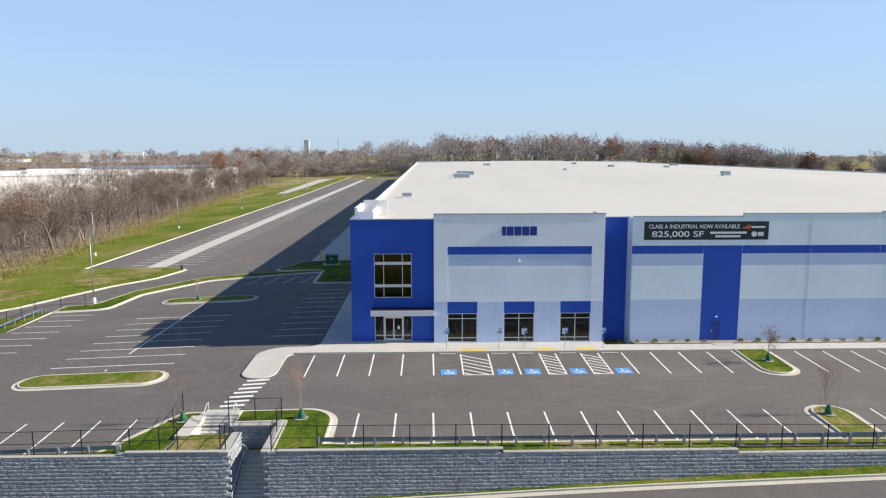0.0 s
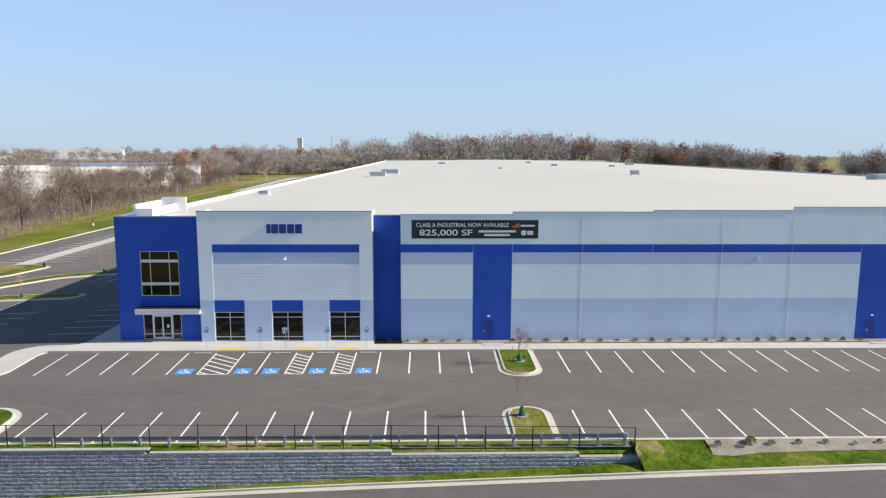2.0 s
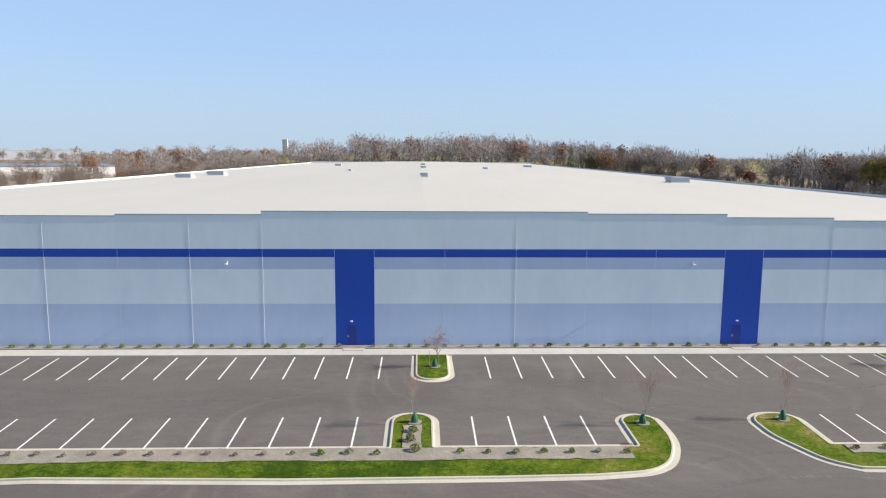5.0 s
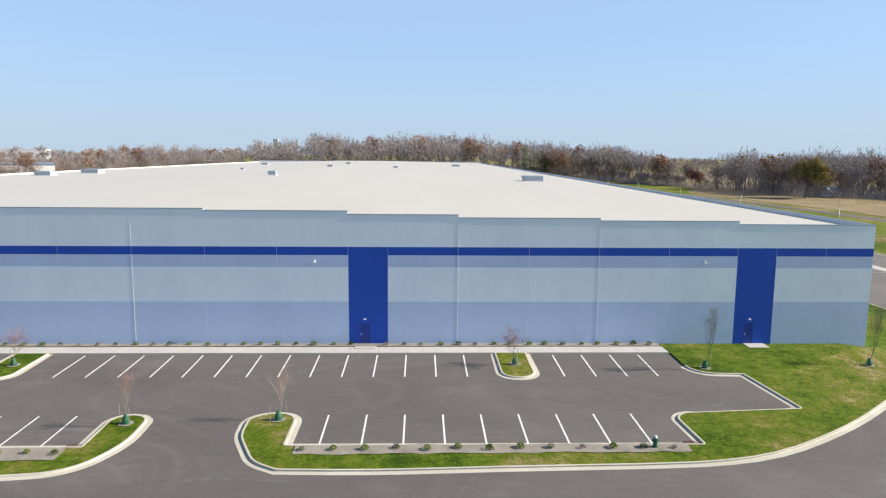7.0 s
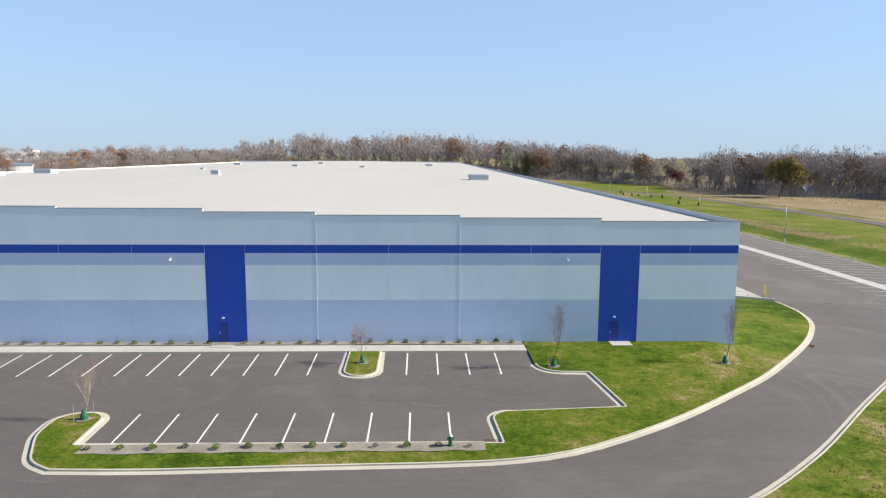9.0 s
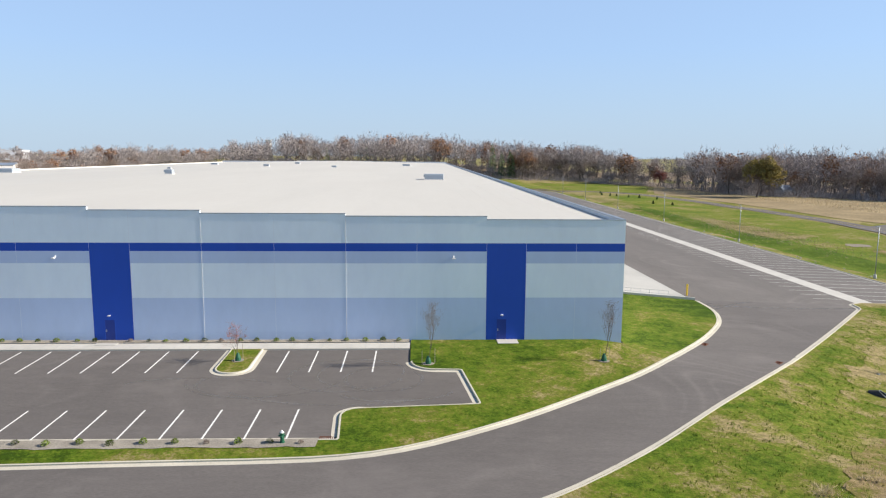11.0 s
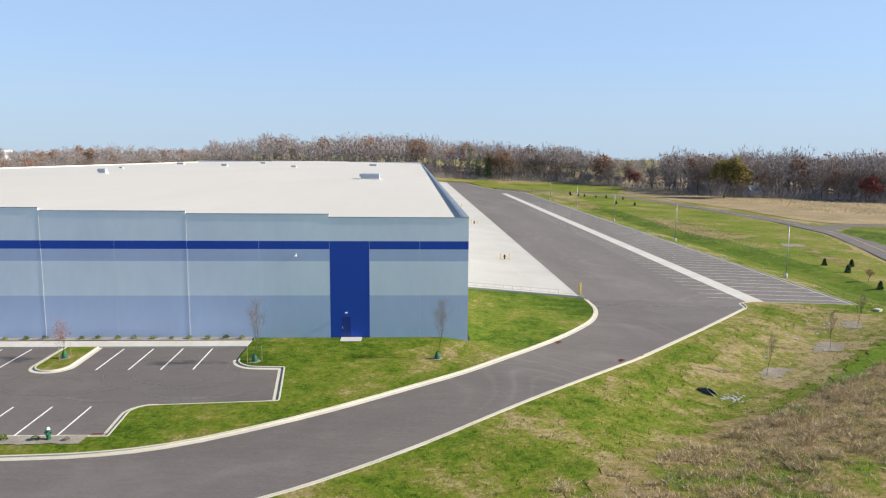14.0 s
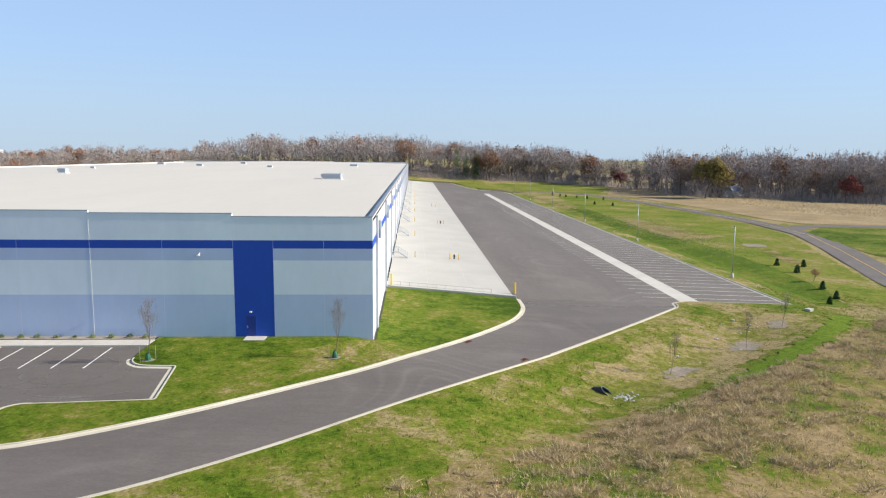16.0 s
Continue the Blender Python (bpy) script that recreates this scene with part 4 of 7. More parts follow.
for cx, cy, rx, ry, a0, a1, w, tl in ((-29.5, -11.0, 5.5, 4.4, 20, 330, 0.22, 0.2), (-28.2, -10.6, 4.2, 3.6, -40, 250, 0.16, 0.5), (-26.0, -12.2, 3.6, 3.2, 100, 400, 0.2, 0.0), (-36.5, -13.0, 6.5, 3.6, 150, 350, 0.2, 0.1),
                                      (-38.2, -12.2, 6.0, 4.6, 180, 330, 0.14, 0.0), (-31.0, -15.0, 9.0, 3.4, 200, 330, 0.2, -0.1), (-24.6, -15.2, 5.0, 2.4, 190, 340, 0.3, 0.1), (-43.0, -14.0, 7.0, 2.2, 10, 160, 0.16, 0.0),
                                      (-120.5, -12.0, 0.7, 2.2, 60, 130, 0.5, 0.6), (-122.8, -14.6, 0.8, 2.0, 60, 130, 0.45, 0.6), (-76.0, -14.2, 7.0, 3.0, 20, 140, 0.16, 0.1), (-66.5, -15.0, 9.0, 6.0, 170, 280, 0.18, 0.0),
                                      (-69.0, -24.0, 6.0, 7.0, 60, 150, 0.2, 0.0), (-67.0, -30.5, 8.0, 4.0, 20, 120, 0.2, 0.2), (-64.0, -34.0, 10.0, 4.0, 60, 150, 0.25, 0.0), (-176.0, -13.6, 6.0, 2.6, 200, 330, 0.16, 0.0),
                                      (-150.0, -14.8, 8.0, 2.4, 20, 150, 0.15, 0.0), (-110.0, -13.6, 8.0, 2.0, 190, 340, 0.14, 0.0), (24.0, 18.0, 16.0, 9.0, 60, 150, 0.3, 0.9), (28.0, 20.0, 15.0, 8.0, 50, 150, 0.3, 0.8), (30.0, 30.0, 18.0, 3.0, 200, 330, 0.5, 0.0)):
    scuff(cx, cy, rx, ry, a0, a1, w, tl)
# trailer rows on both courts
for k in range(66):
    y = 35.5 + 3.66 * k
    line((51.3, y), (65.6, y - 0.05), 0.07)
    line((42.6, y), (47.8, y), 0.06)
for k in range(60):
    y = 64.0 + 3.66 * k
    line((-241.2, y), (-230.5, y), 0.12)
    line((-226.4, y), (-220.8, y), 0.1)

# access aisles, symbols
def hatch(x0, x1, y0, y1):
    line((x0, y0), (x0, y1)), line((x1, y0), (x1, y1)), line((x0, y1), (x1, y1))
    n = 6 if x1 - x0 > 2.5 else 7
    for i in range(n):
        ya = y0 - 0.5 - (y0 - y1) * i / n * 1.0
        yb = max(ya - (x1 - x0) * 0.62, y1)
        line((x0 + 0.1, ya), (x0 + 0.1 + (ya - yb) / 0.62 * 0.97, yb), 0.09)


hatch(-171.35, -168.45, -3.9, -10.3)
hatch(-163.0, -161.3, -3.9, -10.3)
hatch(-158.6, -156.75, -3.9, -10.3)


def access_symbol(x, y):
    """Blue square with a white wheelchair mark, painted on the asphalt."""
    z = level(x, y) + 0.008
    th = empty("access_marking", (x, y, z))
    th.rotation_euler = (math.atan2(0.031, 1.0), 0, 0)
    tagged(th, "blue painted square with a white wheelchair mark", "road marking", "access markings", "structure")
    bm = bmesh.new()
    bm.faces.new([bm.verts.new(p) for p in ((-0.78, -0.78, 0), (0.78, -0.78, 0), (0.78, 0.78, 0), (-0.78, 0.78, 0))])
    part("blue_square", bm, "blue_paint", th)
    bm = bmesh.new()
    ri, ro = 0.26, 0.36
    prev = None
    for i in range(15):
        a = radians(150 + 240 * i / 14)
        cur = [bm.verts.new((-0.05 + r * math.cos(a), -0.18 + r * math.sin(a), 0.005)) for r in (ri, ro)]
        if prev:
            bm.faces.new((prev[0], prev[1], cur[1], cur[0]))
        prev = cur
    for q in (((-0.15, 0.0), (0.0, 0.02), (0.0, 0.42), (-0.13, 0.42)), ((-0.1, -0.05), (0.3, -0.05), (0.3, 0.06), (-0.1, 0.06)), ((0.28, -0.05), (0.5, -0.5), (0.6, -0.45), (0.4, 0.04)), ((-0.16, 0.48), (-0.02, 0.48), (-0.02, 0.64), (-0.16, 0.64))):
        bm.faces.new([bm.verts.new((u, v, 0.005)) for u, v in q])
    part("wheelchair_mark", bm, "white_paint", th)


for x in (-172.75, -167.2, -164.5, -160.0, -155.5):
    access_symbol(x, -9.5)
for x0, x1 in ((-171.3, -168.5), (-163.1, -161.2), (-158.7, -156.7)):
    tagged(link_mesh("tactile_strip", boxes((x0, -3.2, 0.06, x1, -2.55, 0.118), bevel=0.01), "yellow_paint"), "yellow tactile warning strip at the path edge", "paving", "tactile strips", "structure")
for x in (-172.75, -167.2, -164.5, -160.0, -155.5):
    st = link_mesh("wheel_stop", boxes((-0.9, -0.08, 0.0, 0.9, 0.08, 0.11), bevel=0.025), "kerb")
    st.location = (x, -4.1, level(x, -4.1) + 0.002)
    tagged(st, "low dark grey wheel stop at the head of a bay", "wheel stop", "wheel stops")
# crossing towards the stairs
for i in range(8):
    y = -10.9 - 1.02 * i
    x = -191.0 - 0.13 * i
    line((x - 1.05, y - 0.1), (x + 1.05, y + 0.1), 0.2, name="crossing_bar")
# expansion joints on the aprons
for k in range(64):
    y = 36 + 7.4 * k
    tagged(link_mesh("apron_joint", region([(0.3, y), (20.5, y), (20.5, y + 0.06), (0.3, y + 0.06)], lambda x, yy: level(x, yy) + 0.009, 6), "concrete"), "thin grey joint across the concrete apron", "joint", kind="structure")
for x in (6.9, 13.7):
    tagged(link_mesh("apron_joint", region([(x, 33), (x + 0.06, 33), (x + 0.06, 508), (x, 508)], lambda xx, y: level(xx, y) + 0.009, 20), "concrete"), "thin grey joint along the concrete apron", "joint", kind="structure")


# ================= retaining wall, stairs, fence, guardrail =================
def top_of_wall(x):
    for e, z in ((-197.0, -0.57), (-189.3, -0.3), (-169.4, -0.3), (-152.0, -0.57), (-138.2, -0.84), (-130, -1.11)):
        if x < e:
            return z
    return -1.11


wall = empty("retaining_wall", (-160, -27, -3))
tagged(wall, "grey split-face block retaining wall with pale caps", "retaining wall")


def at_wall(ob):
    ob.matrix_parent_inverse = wall.matrix_basis.inverted()
    return ob


core = at_wall(part("wall_core", boxes((-226, -26.95, -7, -189.4, -26.4, -0.75), (-186.5, -26.95, -6, -133.9, -26.4, -1.3)), "block", wall))
BL, BH = 0.6, 0.27
block_mesh = []
for k in range(8):          # rough-faced blocks, shared by all courses
    bm = bmesh.new()
    rnd = random.Random(k)
    cut = [(0.005, 0.0), (0.07, -0.03), (0.15, -0.038), (0.225, -0.03), (BH - 0.008, -0.012)]      # (height, depth) of the split face
    cols = []
    for i in range(5):
        xx = 0.002 + (BL - 0.004) * i / 4
        edge = 0.009 if i in (0, 4) else 0.0
        cols.append([bm.verts.new((xx, dy + edge + rnd.uniform(-0.03, 0.03) * (1.0 if 0 < j < 4 else 0.3), zz + (rnd.uniform(-0.025, 0.025) if 0 < j < 4 else 0))) for j, (zz, dy) in enumerate(cut)] + [bm.verts.new((xx, 0.2, BH - 0.006))])
    for a, b in zip(cols, cols[1:]):
        for j in range(5):
            bm.faces.new((a[j], b[j], b[j + 1], a[j + 1]))
    for c, back in ((cols[0], 0.2), (cols[-1], 0.2)):
        foot = bm.verts.new((c[0].co.x, back, 0.006))
        bm.faces.new((c[0], c[1], c[5], foot) if c is cols[-1] else (foot, c[5], c[1], c[0]))
        bm.faces.new((c[1], c[2], c[4], c[5]) if c is cols[-1] else (c[5], c[4], c[2], c[1]))
    me = bpy.data.meshes.new("block")
    bm.normal_update()
    bm.to_mesh(me)
    bm.free()
    me.materials.append(M["block"])
    block_mesh.append(me)
rnd = random.Random(5)
blocks_rest = []
NB = 0
for (xa, xb) in ((-226.0, -189.45), (-186.45, -134.0)):
    course = 0
    while True:
        ztop = -0.385 - course * BH
        if ztop < -7.0:
            break
        x = xa - (0.3 if course % 2 else 0)
        while x < xb - 0.1:
            if road_z(x) - 0.35 < ztop < top_of_wall(x + 0.3) - 0.07:
                if -186.5 < x < -160.0 and ztop > -1.6 and NB < 290:
                    b = new("block", block_mesh[rnd.randrange(8)])
                    b.parent = core
                    b.matrix_basis = Matrix.Translation((x, -27.0 - 0.035 * course, ztop - BH))
                    NB += 1
                else:
                    blocks_rest.append((x, -27.0 - 0.035 * course, ztop - BH, rnd.randrange(8)))
            x += BL
        course += 1
# block faces inside the stairwell: back wall and the side that faces east
for course in range(12):
    for k in range(8):
        blocks_rest.append((-190.5 + BL * k + (0.23 if course % 2 else 0), -21.42 - 0.01 * course, -0.7 - BH * (course + 1), rnd.randrange(8)))
tv = [np.array([v.co[:] for v in me.vertices]) for me in block_mesh]
tf = [np.array([p.vertices[:] for p in me.polygons if len(p.vertices) == 4]) for me in block_mesh]
VV, FF, off = [], [], 0
for x, y, z, k in blocks_rest:
    VV.append(tv[k] + (x, y, z))
    FF.append(tf[k] + off)
    off += len(tv[k])
me = bpy.data.meshes.new("block_courses")
me.from_pydata(np.concatenate(VV).tolist(), [], np.concatenate(FF).tolist())
me.materials.append(M["block"])
ob = new("block_courses", me)
ob.parent = wall
ob["kind"] = "stuff"
at_wall(ob)
x = -226.0
while x < -134.2:
    if not (-189.8 < x < -186.5):
        z = top_of_wall(x + 0.3)
        at_wall(part("cap_stone", boxes((x, -27.07, z - 0.09, x + 0.905, -26.68, z), bevel=0.012), "block_cap", wall))
    x += 0.914
# soil and grass behind and below the wall
def wall_verge(x, y):
    k = sstep(-25.2, -26.6, y)
    return level(x, y) * (1 - k) + (top_of_wall(x) - 0.2) * k


lawn([(-183.2, -26.7), (-134.0, -26.7), (-134.0, -25.3), (-183.2, -25.3)], "wall_top_verge", lift=0.14, zfun=wall_verge, step=0.7, label="narrow rough grass verge behind the wall")
lawn([(-226, -26.7), (-196.4, -26.7), (-196.4, -25.7), (-226, -25.7)], "wall_top_verge", lift=0.14, zfun=wall_verge, step=0.7, label="narrow rough grass verge behind the wall")
kerb([(-134.0, -25.22), (-182.4, -25.22)][::-1][::-1], False)
W_LOW = spline([(-330, -27.85), (-200, -27.9), (-165, -28.0), (-150, -28.4), (-134, -28.95)], 4)
kerb(W_LOW, False, zfun=lambda x, y: road_z(x))
lawn(W_LOW + [Vector((-134, -27.0)), Vector((-330, -27.0))], "wall_foot_verge", lift=0.14, zfun=lambda x, y: road_z(x), label="strip of rough grass at the foot of the wall")

tagged(link_mesh("bare_end", region(ragged([(-133.95, -27.7), (-132.6, -27.8), (-132.0, -26.8), (-132.3, -25.7), (-133.95, -25.6)], 0.4, 0.4), lambda x, y: level(x, y) + 0.19, 0.8), "swale_grass"), "worn soil and straw at the end of the wall", "ground", kind="structure")
# planted corners beside the stairs
island([(-186.4, -26.4), (-182.6, -26.4), (-182.6, -18.5), (-190.6, -18.5), (-190.6, -20.9), (-186.4, -20.9)], [0.1, 0.1, 2.6, 0.3, 0.1, 0.1])
island([(-196.2, -26.4), (-194.3, -26.4), (-193.6, -18.6), (-195.4, -18.6), (-199.8, -26.4)], [0.1, 0.1, 0.1, 1.2, 0.2])

stairs = empty("stairs", (-190, -24, -2))
tagged(stairs, "concrete stairs stepping down through the retaining wall", "stairs")


def in_stairs(ob):
    ob.matrix_parent_inverse = stairs.matrix_basis.inverted()
    return ob


in_stairs(part("walkway", boxes((-193.5, -19.6, -0.9, -190.5, -18.4, -0.42), bevel=0.01), "concrete", stairs))
for i in range(6):
    in_stairs(part("step", boxes((-193.2, -19.6 - 0.33 * (i + 1), -2.2, -190.7, -19.6 - 0.33 * i, -0.42 - 0.172 * (i + 1)), bevel=0.012), "concrete", stairs))
in_stairs(part("side_slab", boxes((-194.35, -23.8, -1.7, -193.22, -19.6, -0.46)), "concrete", stairs))
in_stairs(part("landing", boxes((-193.2, -23.3, -2.4, -190.6, -21.58, -1.46)), "concrete", stairs))
for i in range(6):
    in_stairs(part("step", boxes((-190.6 + 0.27 * i, -23.3, -3.2, -190.6 + 0.27 * (i + 1), -21.6, -1.46 - 0.19 * (i + 1)), bevel=0.012), "concrete", stairs))
in_stairs(part("landing", boxes((-188.98, -23.7, -3.4, -186.9, -21.6, -2.6)), "concrete", stairs))
for i in range(10):
    in_stairs(part("step", boxes((-189.25, -23.7 - 0.33 * (i + 1), -5.5, -186.9, -23.7 - 0.33 * i, -2.6 - 0.172 * (i + 1)), bevel=0.012), "concrete", stairs))
in_stairs(part("side_wall", boxes((-189.95, -27.05, -6, -189.35, -23.35, -0.45)), "block", stairs, "grey block side wall of the stairwell"))
in_stairs(part("side_wall", boxes((-193.2, -26.4, -6, -189.95, -23.35, -0.62)), "block", stairs, "grey block wall of the stairwell"))
in_stairs(part("side_wall", boxes((-190.45, -21.36, -3.5, -186.9, -20.95, -0.6)), "block", stairs, "grey block wall of the stairwell"))
in_stairs(part("side_wall", boxes((-186.88, -26.95, -6, -186.5, -20.95, -0.45)), "block", stairs, "grey block wall of the stairwell"))
for k in range(8):
    in_stairs(part("cap_stone", boxes((-190.5 + 0.46 * k, -21.52, -0.7, -190.05 + 0.46 * k, -21.0, -0.58), bevel=0.012), "block_cap", stairs))
for k in range(8):
    in_stairs(part("cap_stone", boxes((-189.98, -27.1 + 0.46 * k, -0.45, -189.25, -26.65 + 0.46 * k, -0.33), bevel=0.012), "block_cap", stairs))
    in_stairs(part("cap_stone", boxes((-186.98, -27.05 + 0.76 * k, -0.45, -186.42, -26.3 + 0.76 * k, -0.33), bevel=0.012), "block_cap", stairs))
SIDE = [Matrix.Translation((-189.35, y, z)) @ Matrix.Rotation(radians(90), 4, 'Z') for z, y in ((-0.65 - BH * c, -27.05 + BL * k + (0.2 if c % 2 else 0)) for c in range(16) for k in range(6)) if z > -5]
for k, m in enumerate(SIDE):
    o = new("block", block_mesh[k * 5 % 8])
    o.parent = stairs
    o.matrix_parent_inverse = stairs.matrix_basis.inverted()
    o.matrix_basis = m
for x in (-193.1, -190.8):
    in_stairs(part("handrail", rods(((x, -19.2, -0.4), (x, -19.2, 0.5)), ((x, -19.2, 0.5), (x, -19.6, 0.55)), ((x, -19.6, 0.55), (x, -21.5, -0.5)), ((x, -21.5, -0.5), (x, -21.5, -1.5)), r=0.028), "white_metal", stairs, "white tubular handrail"))
in_stairs(part("handrail", rods(((-190.7, -23.2, -1.4), (-190.7, -23.2, -0.5)), ((-190.7, -23.2, -0.5), (-189.0, -23.2, -1.65)), ((-189.0, -23.2, -1.65), (-189.0, -23.2, -2.6)), r=0.028), "white_metal", stairs, "white tubular handrail"))
in_stairs(part("handrail", rods(((-189.05, -23.8, -1.7), (-189.05, -27.3, -3.4)), ((-189.05, -23.8, -1.7), (-189.05, -23.8, -2.6)), ((-189.05, -27.3, -3.4), (-189.05, -27.3, -4.3)), r=0.028), "white_metal", stairs, "white tubular handrail"))
in_stairs(part("lower_path", boxes((-189.9, -28.0, -5.6, -186.4, -27.1, -4.33)), "concrete", stairs))
lawn([(-193.9, -26.6), (-190.0, -26.6), (-190.0, -23.45), (-193.9, -23.45)], "wall_top_verge", mat="swale_grass", lift=0.0, zfun=lambda x, y: -0.5, step=0.7, label="worn soil and grass behind the wall")


def fence(points, height=1.85, mesh=True, spacing=3.4):
    """Black posts with top and middle rails and fine wire; points: (x, y, foot height)."""
    f = empty("fence", points[0])
    tagged(f, "black metal railed wire fence on the wall", "fence")
    inv = f.matrix_basis.inverted()

    def add(nm, bm, mat="black_metal", label=""):
        o = part(nm, bm, mat, f, label)
        o.matrix_parent_inverse = inv
        return o
    for a, b in zip(points, points[1:]):
        a, b = Vector(a), Vector(b)
        n = max(1, round((b - a).length / spacing))
        for i in range(n):
            p, q = a.lerp(b, i / n), a.lerp(b, (i + 1) / n)
            add("post", rods((p, p + Vector((0, 0, height + 0.05)), 0.045)))
            for h in (height, height * 0.5, 0.12):
                add("rail", rods((p + Vector((0, 0, h)), q + Vector((0, 0, h)), 0.024 if h != 0.12 else 0.012), n=5))
            if mesh:
                L = (q - p).length
                bm = bmesh.new()
                m = int(L / 0.2)
                for j in range(m):
                    u = p.lerp(q, j / m)
                    v = p.lerp(q, min(1, (j + 1) / m))
                    tube(bm, u + Vector((0, 0, 0.1)), v + Vector((0, 0, height)), 0.0015, n=3, caps=False)
                    tube(bm, v + Vector((0, 0, 0.1)), u + Vector((0, 0, height)), 0.0015, n=3, caps=False)
                add("wire_mesh", bm)
    p = Vector(points[-1])
    add("post", rods((p, p + Vector((0, 0, height + 0.05)), 0.045)))
    return f


fence([(-186.3, -26.55, -0.45), (-169.4, -26.6, -0.5), (-152.0, -26.6, -0.66), (-138.2, -26.6, -0.85), (-134.1, -26.6, -0.95)])
fence([(-226.0, -26.6, -1.0), (-203.4, -26.6, -0.7), (-189.6, -26.6, -0.4)])
fence([(-186.3, -26.5, -0.45), (-186.55, -23.4, -0.5), (-186.75, -20.6, -0.5), (-191.0, -20.75, -0.5)], spacing=2.2)
fence([(-190.0, -26.5, -0.4), (-190.05, -23.9, -0.5)], spacing=2.6)
fence([(-194.4, -26.5, -0.5), (-194.7, -22.8, -0.5), (-195.2, -19.2, -0.5)], spacing=3.6)
fence([(-229.6, -10.0, -1.0), (-229.8, 8.0, -1.1), (-229.4, 20.5, -1.1), (-224.5, 24.6, -1.1)], spacing=3.0, mesh=False)


def guardrail(x0, x1, y0, y1, zf):
    g = empty("guardrail", (x0, y0, zf(x0, y0)))
    tagged(g, "galvanised steel guardrail along the parking edge", "guardrail")
    inv = g.matrix_basis.inverted()
    L = math.hypot(x1 - x0, y1 - y0)
    d = Vector(((x1 - x0) / L, (y1 - y0) / L))
    prof = [(0.0, 0.48), (0.07, 0.5), (0.07, 0.56), (0.0, 0.6), (0.0, 0.66), (0.07, 0.7), (0.07, 0.76), (0.0, 0.78), (-0.02, 0.78), (-0.02, 0.48)]
    n = max(2, int(L / 2.05))
    for i in range(n):
        a, b = Vector((x0, y0)) + d * (L * i / n), Vector((x0, y0)) + d * (L * (i + 1) / n)
        o = part("beam", sweep([a[:], b[:]], prof, zf), "rail_steel", g)
        o.matrix_parent_inverse = inv
    for i in range(n + 1):
        a = Vector((x0, y0)) + d * min(L * i / n, L - 0.1) + Vector((-d.y, d.x)) * -0.12
        z = zf(a.x, a.y)
        o = part("post", boxes((a.x - 0.08, a.y - 0.09, z - 0.1, a.x + 0.08, a.y + 0.09, z + 0.82)), "steel", g)
        o.matrix_parent_inverse = inv
    for e in (Vector((x0, y0)), Vector((x1, y1))):
        z = zf(e.x, e.y)
        o = part("end_piece", boxes((e.x - 0.14, e.y - 0.12, z + 0.42, e.x + 0.14, e.y + 0.14, z + 0.84), bevel=0.03), "steel", g)
        o.matrix_parent_inverse = inv


guardrail(-183.0, -134.6, -25.85, -25.85, lambda x, y: level(x, y) + 0.1)
guardrail(-226.0, -197.6, -25.95, -25.95, lambda x, y: level(x, y) + 0.05)
guardrail(-229.0, -229.0, -24.0, 21.0, lambda x, y: level(x, y) + 0.1)

# ================= signs, lamps, hydrants, grates =================
def access_sign(x, y, two=True):
    s = empty("access_sign", (x, y, 0.1))
    tagged(s, "blue and white access parking sign on a steel post", "sign", "access signs")
    part("post", rods(((0, 0, 0), (0, 0, 2.25), 0.03)), "steel", s)
    part("plate", boxes((-0.02 if two else -0.3, -0.05, 1.72, 0.32 if not two else 0.3, -0.035, 2.32)), "blue_paint", s, "blue plate")
    part("mark", boxes((0.06, -0.056, 2.0, 0.2, -0.051, 2.22)), "sign_white", s)
    part("plate", boxes((-0.3, -0.05, 1.62, -0.03, -0.035, 2.25)), "sign_white", s, "white plate with plain bars")
    part("lettering_bar", boxes((-0.27, -0.056, 1.95, -0.06, -0.051, 2.0)), "blue_paint", s)
    part("lettering_bar", boxes((-0.27, -0.056, 1.8, -0.06, -0.051, 1.86)), "blue_paint", s)
    return s


s0 = access_sign(-172.8, -2.6)
for x in (-167.15, -164.4, -160.0, -155.85):
    copy_thing(s0, pose(x, -2.6, 0.1))


def light_pole(x, y, h=10.5, arm=1):
    z = land(x, y) + 0.05
    p = empty("light_pole", (x, y, z))
    tagged(p, "slender grey steel light pole on a white concrete base", "street lamp", "light poles")
    bm = bmesh.new()
    tube(bm, (0, 0, -0.5), (0, 0, 0.9), 0.3, n=16)
    part("base", bm, "concrete", p, "white concrete base", True)
    bm = bmesh.new()
    tube(bm, (0, 0, 0.9), (0, 0, h), 0.085, 0.06, 10)
    part("pole", bm, "steel", p, smooth=True)
    part("arm", rods(((0, 0, h - 0.1), (0.7 * arm, 0, h), 0.04)), "steel", p)
    part("lamp_head", boxes((0.35 * arm - 0.35, -0.2, h - 0.04, 0.35 * arm + 0.35, 0.2, h + 0.08), bevel=0.02), "steel", p)
    return p


for x, y in ((-224.6, 27.4), (-249.5, 80.5), (-251.5, 139), (-252, 214), (-252.5, 300), (-253, 380)):
    light_pole(x, y, 10.5, 1)
for x, y in ((68.6, 58.5), (68.4, 117.5), (68.2, 178), (68.2, 238), (68.2, 300), (68.2, 360)):
    light_pole(x, y, 10.5, -1)


